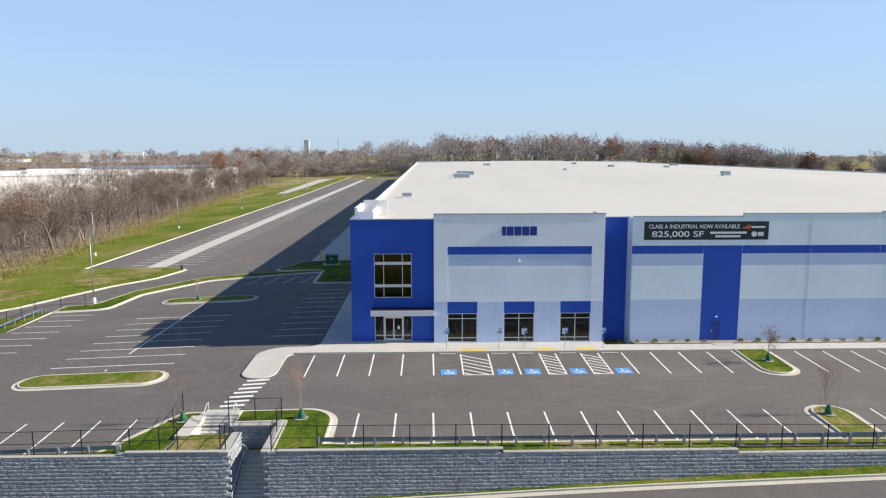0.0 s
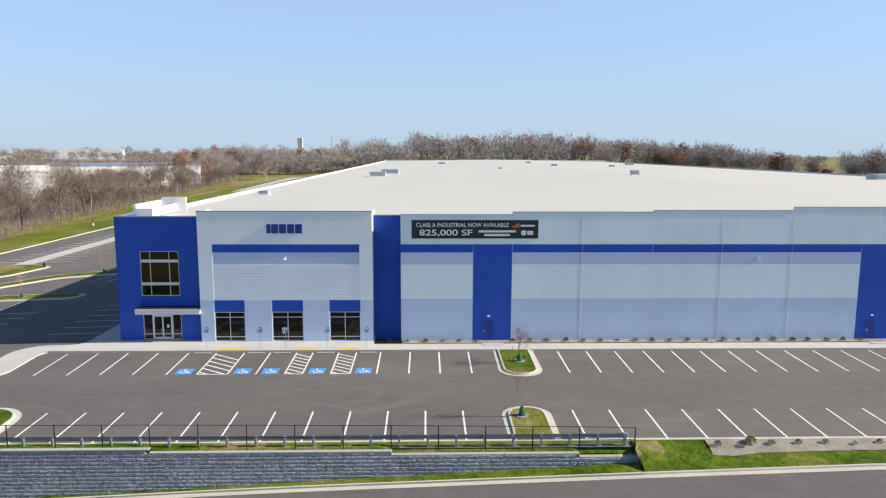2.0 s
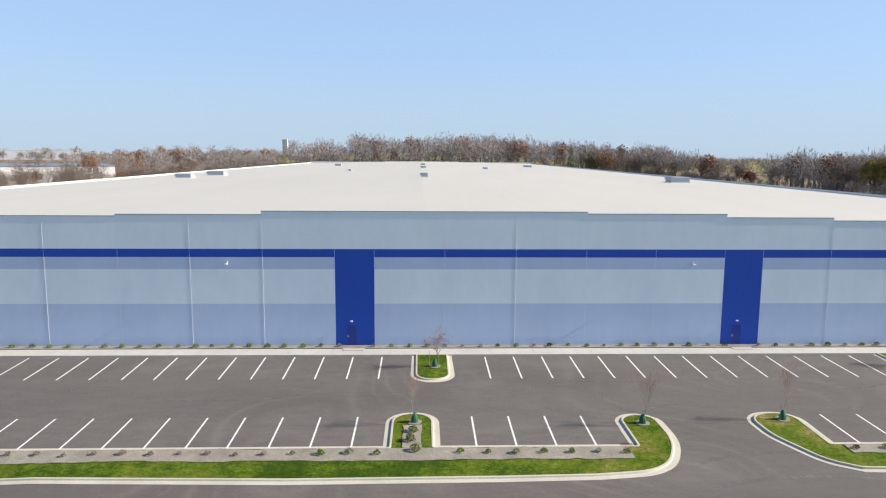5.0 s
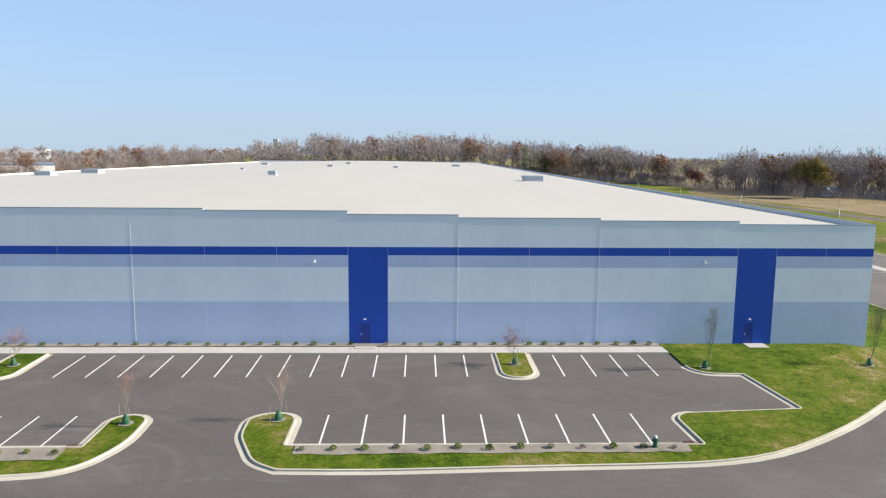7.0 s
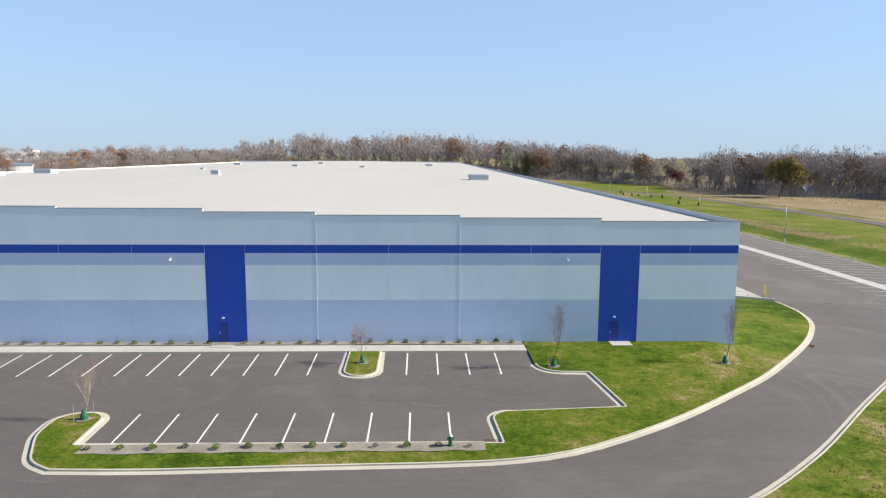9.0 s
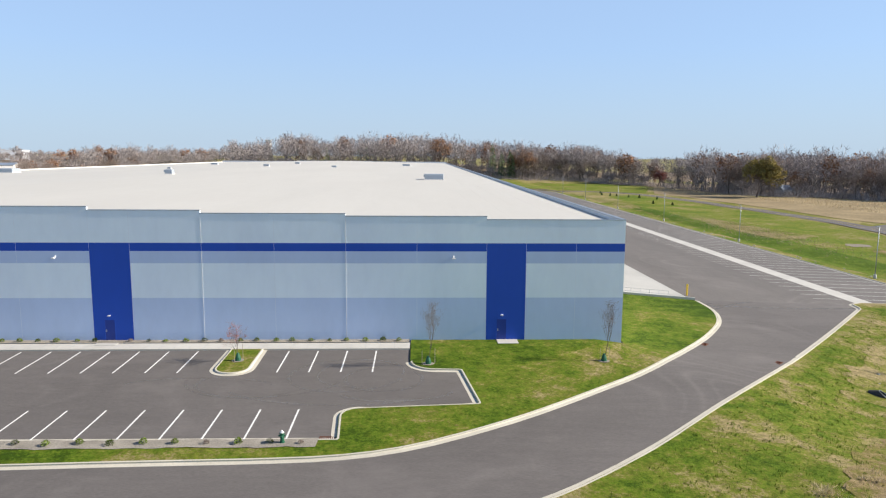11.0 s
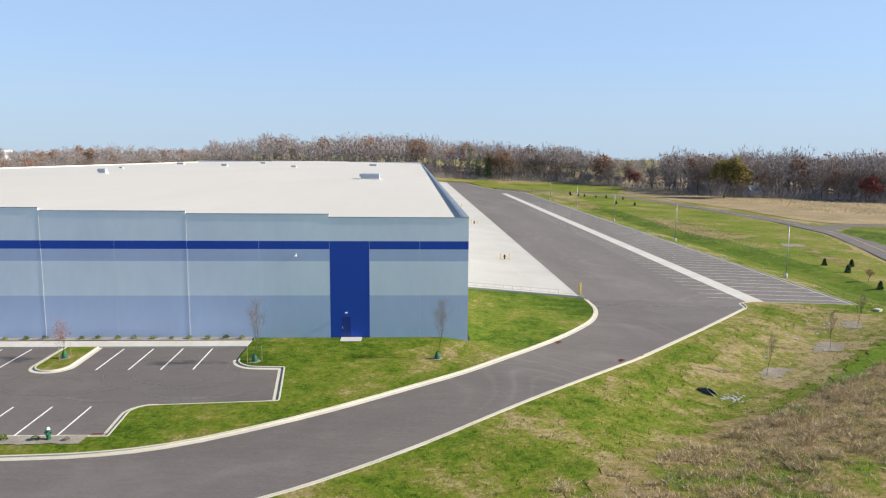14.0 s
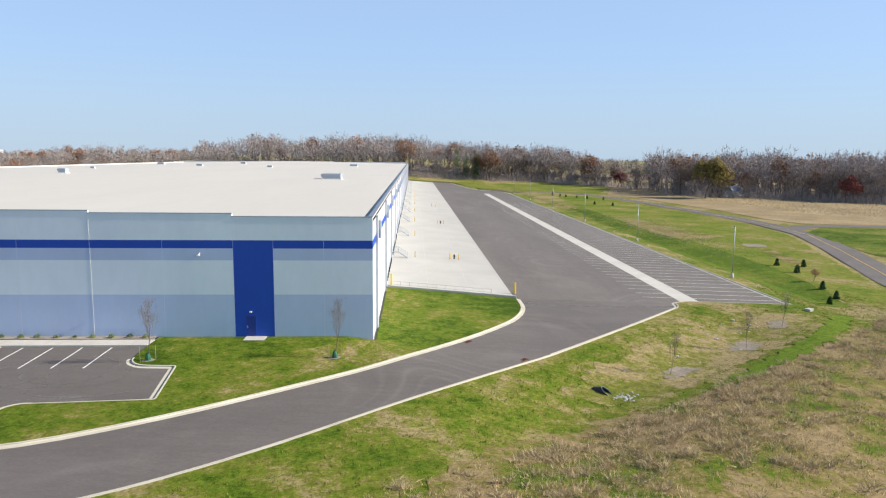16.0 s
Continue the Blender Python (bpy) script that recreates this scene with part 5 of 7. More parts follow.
def hydrant(x, y, mat="green_bag", label="dark green fire hydrant", z=None):
    h = empty("fire_hydrant", (x, y, (level(x, y) if z is None else z) + 0.13))
    tagged(h, label, "hydrant")
    bm = bmesh.new()
    tube(bm, (0, 0, 0), (0, 0, 0.1), 0.2, n=12)
    tube(bm, (0, 0, 0.1), (0, 0, 0.72), 0.15, n=12)
    tube(bm, (0, 0, 0.72), (0, 0, 0.78), 0.2, n=12)
    part("barrel", bm, mat, h, smooth=False)
    bm = bmesh.new()
    tube(bm, (0, 0, 0.78), (0, 0, 0.95), 0.16, 0.07, 12)
    part("bonnet", bm, "sign_white" if mat == "green_bag" else mat, h, "white bonnet" if mat == "green_bag" else "")
    part("outlet", rods(((-0.26, 0, 0.55), (0.26, 0, 0.55), 0.07), n=8), mat, h)
    part("outlet", rods(((0, -0.28, 0.5), (0, 0, 0.5), 0.09), n=8), mat, h)


hydrant(-32.8, -25.9)
hydrant(13.2, 69.5, "black_metal", "dark hydrant between yellow bollards")
hydrant(13.2, 146, "black_metal", "dark hydrant between yellow bollards")
hydrant(-221.8, 56.6, "black_metal", "dark hydrant on the kerb nose")


def bollard(x, y, h=1.25, r=0.11):
    b = empty("bollard", (x, y, level(x, y)))
    tagged(b, "bright yellow painted steel bollard", "bollard", "bollards")
    bm = bmesh.new()
    tube(bm, (0, 0, 0), (0, 0, h - 0.05), r, n=12)
    tube(bm, (0, 0, h - 0.05), (0, 0, h), r, r * 0.5, 12)
    part("post", bm, "yellow_paint", b)


for x, y in ((21.2, 35.0), (12.3, 69.3), (14.2, 69.6), (12.3, 145.5), (14.2, 145.8), (12.3, 222), (14.2, 222), (0.9, 36.2), (-196.5, 64.5)):
    bollard(x, y, 1.9 if x in (21.2, 0.9, -196.5) else 1.35, 0.16 if x in (21.2, 0.9, -196.5) else 0.11)
for k in range(8):
    bollard(4.9, 69 + 40 * k, 1.3)


def grate(x, y, turn=0.0):
    g = empty("drain_grate", (x, y, level(x, y) + 0.014), turn)
    tagged(g, "rusty iron drain grate in the gutter", "drain grate", "drain grates")
    part("frame", boxes((-0.62, -0.32, -0.02, 0.62, -0.26, 0.012), (-0.62, 0.26, -0.02, 0.62, 0.32, 0.012), (-0.62, -0.26, -0.02, -0.56, 0.26, 0.012), (0.56, -0.26, -0.02, 0.62, 0.26, 0.012)), "rust", g)
    for i in range(8):
        part("bar", boxes((-0.5 + 0.14 * i, -0.26, -0.02, -0.44 + 0.14 * i, 0.26, 0.008)), "rust", g)


for x, y, a in ((10.9, 3.2, 50), (16.6, -2.9, 46), (-75.9, -24.9, 0), (-29.6, -24.9, 0), (-139.0, -24.9, 0)):
    grate(x, y, a)

# steel stairs and doors along the dock side
for k in range(11):
    y = 67.0 + 40.0 * k
    st = empty("dock_stairs", (0.0, y, level(2, y)))
    tagged(st, "galvanised steel dock stairs against the wall", "stairs", "dock stairs")
    part("platform", boxes((0.05, 0, 1.16, 1.4, 1.3, 1.24)), "steel", st)
    for i in range(6):
        part("tread", boxes((1.4 + 0.3 * i, 0.05, 1.0 - 0.2 * i, 1.7 + 0.3 * i, 1.25, 1.04 - 0.2 * i)), "steel", st)
    for yy in (0.03, 1.27):
        part("stringer", rods(((1.4, yy, 1.15), (3.3, yy, -0.05), 0.06)), "steel", st)
        part("handrail", rods(((0.1, yy, 2.2), (1.4, yy, 2.2)), ((1.4, yy, 2.2), (3.3, yy, 1.0)), ((3.3, yy, 1.0), (3.3, yy, 0)), ((1.4, yy, 2.2), (1.4, yy, 1.2)), ((0.1, yy, 1.7), (1.4, yy, 1.7)), ((1.4, yy, 1.7), (3.3, yy, 0.5)), r=0.025), "steel", st)
    dd = part("dock_side_door", boxes((-0.02, y + 0.15, level(2, y) + 1.24, 0.03, y + 1.15, level(2, y) + 3.3)), "door_blue", house, "blue steel door above dock stairs")
for k in range(74):
    y = 40.0 + 6.1 * k
    if (y - 67) % 40 < 3 or (y - 67) % 40 > 37:
        continue
    dk = part("dock_door", boxes((-0.02, y, -0.1, 0.04, y + 2.75, 2.95)), "grey_unit", house, "grey sectional dock door")
    part("dock_bumper", boxes((0.04, y - 0.3, -1.3, 0.22, y, 0.0), (0.04, y + 2.75, -1.3, 0.22, y + 3.05, 0.0)), "black_metal", dk)
for k in range(18):
    y = 6 + 27.6 * k
    part("pilaster", boxes((0.0, y, -3.0, 0.28, y + 1.3, 13.2)), "wall_white", house)
    part("wall_vent", boxes((0.0, y + 4, 10.0, 0.45, y + 5.8, 12.2), bevel=0.05), "grey_unit", house, "grey louvred box high on the wall")
part("stripe", boxes((0.0, 0.3, B2, 0.006, DEPTH, B3)), "wall_blue", house)

# rail on the apron's edge
ra = empty("apron_rail", (0.6, 34.2, level(1, 34)))
tagged(ra, "thin grey handrail along the apron edge", "railing")
for i in range(12):
    x = 1.0 + 1.45 * i
    y = 34.0 - 0.127 * (x - 0.4)
    o = part("post", rods(((x, y, level(x, y)), (x, y, level(x, y) + 1.1), 0.02)), "steel", ra)
    o.matrix_parent_inverse = ra.matrix_basis.inverted()
for h in (1.1, 0.6):
    o = part("rail", rods(((1.0, 33.9, level(1, 34) + h), (17.0, 31.9, level(17, 32) + h), 0.018)), "steel", ra)
    o.matrix_parent_inverse = ra.matrix_basis.inverted()

# ================= roof fittings =================
def roof_unit(x, y, sx, sy, h, mat="grey_unit", label="pale grey rooftop unit"):
    u = empty("rooftop_unit", (x, y, roof_z(x)))
    tagged(u, label, "rooftop unit", "rooftop units")
    part("kerb_frame", boxes((-sx / 2 - 0.15, -sy / 2 - 0.15, -0.3, sx / 2 + 0.15, sy / 2 + 0.15, 0.22)), "roof_white", u)
    part("casing", boxes((-sx / 2, -sy / 2, 0.22, sx / 2, sy / 2, h), bevel=0.05), mat, u)
    part("hood", boxes((-sx / 2 - 0.3, -sy / 2, h * 0.45, -sx / 2, sy / 2, h * 0.9), bevel=0.04), mat, u)
    for i in range(4):
        part("louvre", boxes((-sx / 2 + 0.1, -sy / 2 - 0.03, 0.4 + i * h * 0.14, sx / 2 - 0.1, -sy / 2, 0.46 + i * h * 0.14)), "steel", u)


for x, y, sx, sy, h in ((-161.5, 165, 5.5, 5, 1.5), (-178.3, 50, 1.6, 1.4, 0.8), (-91.0, 118, 1.9, 2.0, 1.3), (-18.5, 122, 5.2, 5, 1.6), (-164, 140, 4.6, 4, 1.4), (-91, 240, 2.2, 2, 1.0), (-62, 250, 2.0, 2, 0.9),
                        (-140, 330, 3.5, 3, 1.2), (-30, 330, 4, 4, 1.2), (-91, 320, 2.4, 2, 1.0), (-120, 200, 1.2, 1.2, 0.7)):
    roof_unit(x, y, sx, sy, h)


tb = empty("transformer_box", (-193.2, 57.0, level(-193.2, 57) + 0.13), 4)
tagged(tb, "dark green steel transformer box on a concrete pad", "utility box")
part("pad", boxes((-1.6, -1.3, -0.1, 1.6, 1.3, 0.1), bevel=0.02), "concrete", tb, "pale concrete pad")
part("cabinet", boxes((-1.15, -0.8, 0.1, 1.15, 0.9, 1.75), bevel=0.04), "green_bag", tb)
part("hood", boxes((-1.2, -0.95, 1.75, 1.2, 0.95, 1.85), bevel=0.02), "green_bag", tb)
part("notice", boxes((-0.15, -0.815, 1.0, 0.15, -0.803, 1.3)), "sign_white", tb, "small white notice")


# ================= trees and planting =================
def leafy(name, color, var=0.35, rough=0.85):
    m = bpy.data.materials.new(name)
    m.use_nodes = True
    nt = m.node_tree
    b = nt.nodes["Principled BSDF"]
    g = nt.nodes.new("ShaderNodeNewGeometry")
    oi = nt.nodes.new("ShaderNodeObjectInfo")
    c = ramp(nt, g.outputs["Random Per Island"], [(0, vary(color, 1 - var)), (1, vary(color, 1 + var))])
    c = mixc(nt, 1.0, c, ramp(nt, oi.outputs["Random"], [(0, (0.8, 0.8, 0.8)), (1, (1.2, 1.2, 1.2))]), 'MULTIPLY')
    nt.links.new(c, b.inputs["Base Color"])
    b.inputs["Roughness"].default_value = rough
    b.inputs["Specular IOR Level"].default_value = 0.15
    return m


M["twig"] = leafy("twig_grey_brown", (0.215, 0.176, 0.152), 0.5)
M["twig_red"] = leafy("twig_reddish", (0.4, 0.19, 0.16))
M["leaf_rust"] = leafy("leaf_rust", (0.32, 0.165, 0.085))
M["leaf_gold"] = leafy("leaf_gold", (0.33, 0.26, 0.08))
M["leaf_red"] = leafy("leaf_red", (0.17, 0.06, 0.05))
M["leaf_green"] = leafy("leaf_conifer", (0.095, 0.155, 0.06))
M["leaf_shrub"] = leafy("leaf_shrub", (0.12, 0.17, 0.03))
M["leaf_brush"] = leafy("leaf_brush", (0.235, 0.215, 0.06), 0.5, 1.0)
M["blade_brown"] = leafy("blade_brown", (0.52, 0.42, 0.265), 0.4)
# distance haze mixed into the colour: paler, greyer copies of twig and bark
M["far_twig_hazed"] = leafy("far_twig_hazed", (0.36, 0.32, 0.305), 0.4)
M["far_bark_hazed"] = leafy("far_bark_hazed", (0.27, 0.24, 0.225), 0.3)
M["blade_green"] = leafy("blade_green", (0.165, 0.225, 0.034), 0.5)


def rand_dir(r, up=0.0):
    while True:
        v = Vector((r.uniform(-1, 1), r.uniform(-1, 1), r.uniform(-1, 1)))
        if 0.05 < v.length < 1:
            v.normalize()
            v.z += up
            return v.normalized()


class Soup:
    """Loose triangles and rods collected as arrays."""
    def __init__(self):
        self.v, self.f = [], []

    def tri(self, a, b, c):
        n = len(self.v)
        self.v += [a[:], b[:], c[:]]
        self.f.append((n, n + 1, n + 2))

    def blade(self, p, d, w, side):
        s = side.normalized() * w
        self.tri(p - s, p + s, p + d)

    def leaf(self, p, u, v):
        n = len(self.v)
        self.v += [(p - u)[:], (p - v * 0.6)[:], (p + u)[:], (p + v * 0.6)[:]]
        self.f.append((n, n + 1, n + 2, n + 3))

    def rod(self, a, b, r0, r1, n=4):
        d = (b - a).normalized()
        u = d.orthogonal().normalized()
        w = d.cross(u)
        k = len(self.v)
        for c, r in ((a, r0), (b, r1)):
            for i in range(n):
                t = 2 * math.pi * i / n
                self.v.append((c + (u * math.cos(t) + w * math.sin(t)) * r)[:])
        for i in range(n):
            j = (i + 1) % n
            self.f.append((k + i, k + j, k + n + j, k + n + i))

    def mesh(self, name, mat):
        me = bpy.data.meshes.new(name)
        me.from_pydata(self.v, [], self.f)
        me.materials.append(M[mat])
        return me


def grow(seed, h, spread=0.42, levels=4, twig_len=0.9, twigs=7, leaf=0.0, leaves=0, bole=0.42, thick=0.024, wood_to=3, tw_w=0.03, upright=0.0, sides=6):
    """A broadleaf tree: tapered trunk and limbs, fine twigs, and leaves where it still has some."""
    r = random.Random(seed)
    wood, tw, lf = Soup(), Soup(), Soup()

    def limb(p, d, length, rad, lev):
        n = 3 if lev < 2 else 2
        for i in range(n):
            d2 = (d + rand_dir(r, 0.25) * (0.16 + 0.05 * lev)).normalized()
            q = p + d2 * (length / n)
            if lev <= wood_to:
                wood.rod(p, q, rad, rad * 0.78, sides if lev < 2 else 3)
            elif rad > 0.004:
                tw.blade(p, (q - p) * 1.3, max(rad * 0.8, tw_w * 0.5), d2.cross(rand_dir(r)))
            p, d, rad = q, d2, rad * 0.78
            if lev < levels and (i > 0 or lev > 0):
                for _ in range(2 if lev < 2 else 1):
                    side = rand_dir(r)
                    side = (side - d * side.dot(d)).normalized()
                    limb(p, (d * (0.75 - spread * 0.5) + side * (0.45 + spread * r.random()) + Vector((0, 0, 0.25 + upright))).normalized(), length * r.uniform(0.55, 0.78), rad * 0.62, lev + 1)
        if lev < levels:
            for _ in range(2):
                side = rand_dir(r)
                limb(p, (d + side * spread + Vector((0, 0, upright * 0.5))).normalized(), length * r.uniform(0.5, 0.75), rad * 0.7, lev + 1)
        else:
            for _ in range(twigs):
                td = (d + rand_dir(r, 0.2) * 0.9).normalized()
                tw.blade(p - d * r.random() * length * 0.6, td * twig_len * r.uniform(0.6, 1.2), tw_w * (0.7 + 0.7 * r.random()), rand_dir(r))
            for _ in range(leaves):
                c = p + rand_dir(r) * twig_len * r.random()
                u = rand_dir(r)
                lf.leaf(c, u * leaf, u.orthogonal() * leaf)
    base = Vector((0, 0, -0.3))
    limb(base, Vector((r.uniform(-0.05, 0.05), r.uniform(-0.05, 0.05), 1)).normalized(), h * bole, h * thick, 0)
    return wood, tw, lf


def conifer(seed, h, w):
    r = random.Random(seed)
    wood, lf = Soup(), Soup()
    wood.rod(Vector((0, 0, -0.3)), Vector((0, 0, h * 0.95)), h * 0.018, 0.02, 6)
    z = h * 0.1
    while z < h * 0.98:
        k = 1 - z / h
        for _ in range(9):
            a = r.uniform(0, 2 * math.pi)
            L = w * (k ** 0.75) * r.uniform(0.6, 1.1) + 0.15
            d = Vector((math.cos(a), math.sin(a), -0.25 + 0.3 * r.random()))
            for j in range(5):
                p = Vector((0, 0, z)) + d * L * (0.25 + 0.18 * j)
                u = (d + rand_dir(r) * 0.6).normalized() * (0.1 + 0.22 * w / 3)
                lf.leaf(p, u, u.orthogonal().normalized() * u.length * 0.8)
        z += h * 0.035
    return wood, lf


TREE = {}


def tree_kind(key, wood, tw, lf, bark, twig, leafm):
    TREE[key] = (wood.mesh("trunk", bark), tw.mesh("crown", twig) if tw and tw.v else None, lf.mesh("leaves", leafm) if lf and lf.v else None)


for k in range(5):
    tree_kind(f"bare{k}", *grow(11 + k, 17 + 1.5 * k, 0.42 + 0.06 * k, 4, 1.9, 2, wood_to=2, tw_w=0.034, sides=5, bole=0.3 + 0.04 * (k % 3), thick=0.017), "bark", "twig", "leaf_rust")
for k in range(2):
    w, t, l = grow(41 + k, 17, 0.42, 4, 1.3, 2, 0.22, 3, wood_to=2)
    tree_kind(f"rust{k}", w, t, l, "bark", "twig", "leaf_rust")
w, t, l = grow(51, 19, 0.5, 4, 1.7, 3, wood_to=2, tw_w=0.03, bole=0.33, thick=0.018)
tree_kind("pale", w, t, l, "bark_pale", "twig", "leaf_rust")
w, t, l = grow(61, 18, 0.5, 4, 1.0, 1, 0.36, 9)
tree_kind("gold", w, t, l, "bark", "twig", "leaf_gold")
w, t, l = grow(71, 9, 0.5, 4, 0.8, 2, 0.22, 5)
tree_kind("red", w, t, l, "bark", "twig_red", "leaf_red")
for k in range(2):
    w, l = conifer(81 + k, 17 + 3 * k, 3.6)
    tree_kind(f"fir{k}", w, None, l, "bark", "twig", "leaf_green")
w, l = conifer(91, 2.0, 0.7)
tree_kind("sapling", w, None, l, "bark", "twig", "leaf_green")
w, t, l = grow(95, 6.2, 0.2, 3, 0.5, 3, tw_w=0.005, thick=0.007, upright=0.9)
tree_kind("young", w, t, l, "bark_pale", "twig_red", "leaf_rust")
w, t, l = grow(96, 4.4, 0.42, 3, 0.42, 5, tw_w=0.007, thick=0.011, upright=0.15)
tree_kind("young_red", w, t, l, "bark", "twig_red", "leaf_rust")
w, t, l = grow(97, 6.6, 0.12, 3, 0.65, 4, tw_w=0.006, thick=0.007, upright=2.6)
tree_kind("young_slim", w, t, l, "bark", "twig", "leaf_rust")
LABELS = dict(bare="leafless grey-brown tree with fine bare twigs", rust="tree holding rusty brown autumn leaves", pale="leafless tree with pale grey bark", gold="large tree with yellow-green autumn leaves",
              red="small tree with dark red leaves", fir="tall dark green conifer in the wood", sapling="small dark green conifer sapling on the grass bank", young="young bare tree planted in the car park")


def tree(key, x, y, s=1.0, turn=0.0, z=None, group="", label="", squash=1.0):
    t = empty("tree", (x, y, land(x, y) + 0.1 if z is None else z), turn)
    t.scale = (s, s, s * squash)
    lab = label or LABELS.get(key.rstrip("0123456789"), LABELS["young"])
    tagged(t, lab, "tree", group)
    for nm, me in zip(("trunk", "crown", "leaves"), TREE[key]):
        if me:
            o = new(nm, me)
            o.parent = t
    return t


# row of trees along the west bank
r = random.Random(3)
def wood_edge(y):
    return -249 - 0.105 * y + 4 * noise.noise(Vector((0, y * 0.03, 4.0)))


for k in range(210):
    y = -8 + 2.7 * k + r.uniform(-3, 3)
    x = wood_edge(y) - 4 - r.random() ** 1.3 * 46
    key = r.choice(["bare0", "bare1", "bare2", "bare3", "bare4", "bare1", "bare2", "bare3", "bare0", "rust0", "pale"])
    u = r.random()
    s = r.uniform(0.36, 0.6) if u < 0.35 else (r.uniform(0.6, 0.85) if u < 0.75 else r.uniform(0.85, 1.1))
    tree(key, x, y, s, r.uniform(0, 360), group="west wood", squash=r.uniform(0.95, 1.45))
# trees nearest the field road and house on the east side
def field_edge(x):
    """Where the wood begins beyond the field."""
    pts = ((-1000, 650), (-215, 640), (-190, 560), (-150, 545), (120, 540), (150, 505), (168, 475), (178, 350), (222, 326), (255, 290), (330, 245), (450, 190), (900, 120))
    for (xa, ya), (xb, yb) in zip(pts, pts[1:]):
        if xa <= x <= xb:
            return ya + (yb - ya) * (x - xa) / (xb - xa)
    return 120.0


for k in range(70):
    x = 60 + 5.2 * k + r.uniform(-4, 4)
    y = field_edge(x) + r.uniform(4, 45)
    key = r.choice(["bare0", "bare1", "bare2", "bare3", "bare4", "bare0", "bare1", "rust1", "fir0" if x < 160 else "bare3", "bare2"])
    tree(key, x, y, r.uniform(0.9, 1.4), r.uniform(0, 360), group="east wood", squash=r.uniform(0.95, 1.15))
tree("gold", 181, 336, 1.35, 30, group="east wood")
tree("red", 246, 301, 1.6, 80, group="east wood")
tree("red", 168, 472, 1.4, 10, group="east wood")
for x, y, s, k in ((-6, 565, 1.5, "rust0"), (70, 548, 1.3, "rust1"), (52, 552, 1.15, "fir0"), (44, 556, 1.25, "fir1"), (60, 556, 1.2, "fir0"), (-110, 590, 0.95, "fir0"), (-72, 585, 0.9, "fir1"), (-80, 590, 0.85, "fir0"), (-47, 590, 1.2, "pale"), (-300, 560, 1.2, "pale"), (-285, 520, 1.1, "pale")):
    tree(k, x, y, s * 1.22, 40 * s, group="north wood")


def merged(name, spots, part_index, mat, label):
    """Far woods: one mesh of very many trees."""
    cache, vs, loops, sizes, off = {}, [], [], [], 0
    for key, x, y, s, a in spots:
        me = TREE[key][part_index]
        if me is None:
            continue
        if key not in cache:
            co = np.empty(len(me.vertices) * 3)
            me.vertices.foreach_get("co", co)
            lp = np.empty(len(me.loops), dtype=np.int32)
            me.loops.foreach_get("vertex_index", lp)
            n = np.empty(len(me.polygons), dtype=np.int32)
            me.polygons.foreach_get("loop_total", n)
            cache[key] = co.reshape(-1, 3), lp, n
        co, lp, n = cache[key]
        c_, s_ = math.cos(a), math.sin(a)
        vs.append(co * s @ np.array(((c_, s_, 0), (-s_, c_, 0), (0, 0, 1))) + (x, y, land(x, y)))
        loops.append(lp + off)
        sizes.append(n)
        off += len(co)
    vs, loops, sizes = np.concatenate(vs), np.concatenate(loops), np.concatenate(sizes)
    me = bpy.data.meshes.new(name)
    me.vertices.add(len(vs))
    me.vertices.foreach_set("co", vs.ravel())
    me.loops.add(len(loops))
    me.loops.foreach_set("vertex_index", loops)
    me.polygons.add(len(sizes))
    me.polygons.foreach_set("loop_start", np.concatenate(([0], np.cumsum(sizes)[:-1])))
    me.update(calc_edges=True)
    me.materials.append(M[mat])
    return tagged(new(name, me), label, "wood", kind="stuff")


# light-weight trees for the far woods
for k in range(4):
    tree_kind(f"far{k}", *grow(111 + k, 19 + k, 0.45 + 0.04 * k, 3, 2.2, 2, wood_to=1, tw_w=0.105, sides=3), "bark", "twig", "leaf_rust")
w, t, l = grow(131, 18, 0.5, 3, 1.8, 2, 0.55, 3, wood_to=1, tw_w=0.12, sides=3)
tree_kind("farrust", w, t, l, "bark", "twig", "leaf_rust")
for k in range(3):
    tree_kind(f"low{k}", *grow(141 + k, 18, 0.5, 2, 3.6, 6, wood_to=1, tw_w=0.19, sides=3), "bark", "twig", "leaf_rust")
LOW = ["low0", "low1", "low2"]
spots = []
r = random.Random(9)
for k in range(560):
    x = r.uniform(-430, 480)
    y = field_edge(x) + 18 + abs(r.gauss(0, 1)) * 80
    k2 = 1.2 if x > -250 else 0.95
    spots.append((r.choice(["far0", "far1", "far2", "far3", "far0", "far1", "far2", "far3", "far1", "far2", "farrust"]), x, y, r.uniform(0.8, 1.3) * k2, r.uniform(0, 6.28)))
for k in range(230):
    x = r.uniform(120, 520)
    spots.append((r.choice(["far0", "far1", "far2", "far3", "far0", "far1", "farrust"]), x, field_edge(x) + 25 + abs(r.gauss(0, 1)) * 110, r.uniform(0.95, 1.35), r.uniform(0, 6.28)))
for k in range(760):        # low growth that closes the foot of the wood
    x = r.uniform(-420, 480)
    y = field_edge(x) + r.uniform(6, 50)
    spots.append((r.choice(LOW), x, y, r.uniform(0.38, 0.68), r.uniform(0, 6.28)))
for k in range(520):
    x = r.uniform(-1150, -300)
    spots.append((r.choice(LOW), x, 660 + 330 * r.random() ** 1.4, r.uniform(0.5, 0.95), r.uniform(0, 6.28)))
for k in range(330):
    x = r.uniform(-1500, 1500)
    spots.append((r.choice(LOW), x, r.uniform(800, 1500), r.uniform(0.9, 1.3), r.uniform(0, 6.28)))
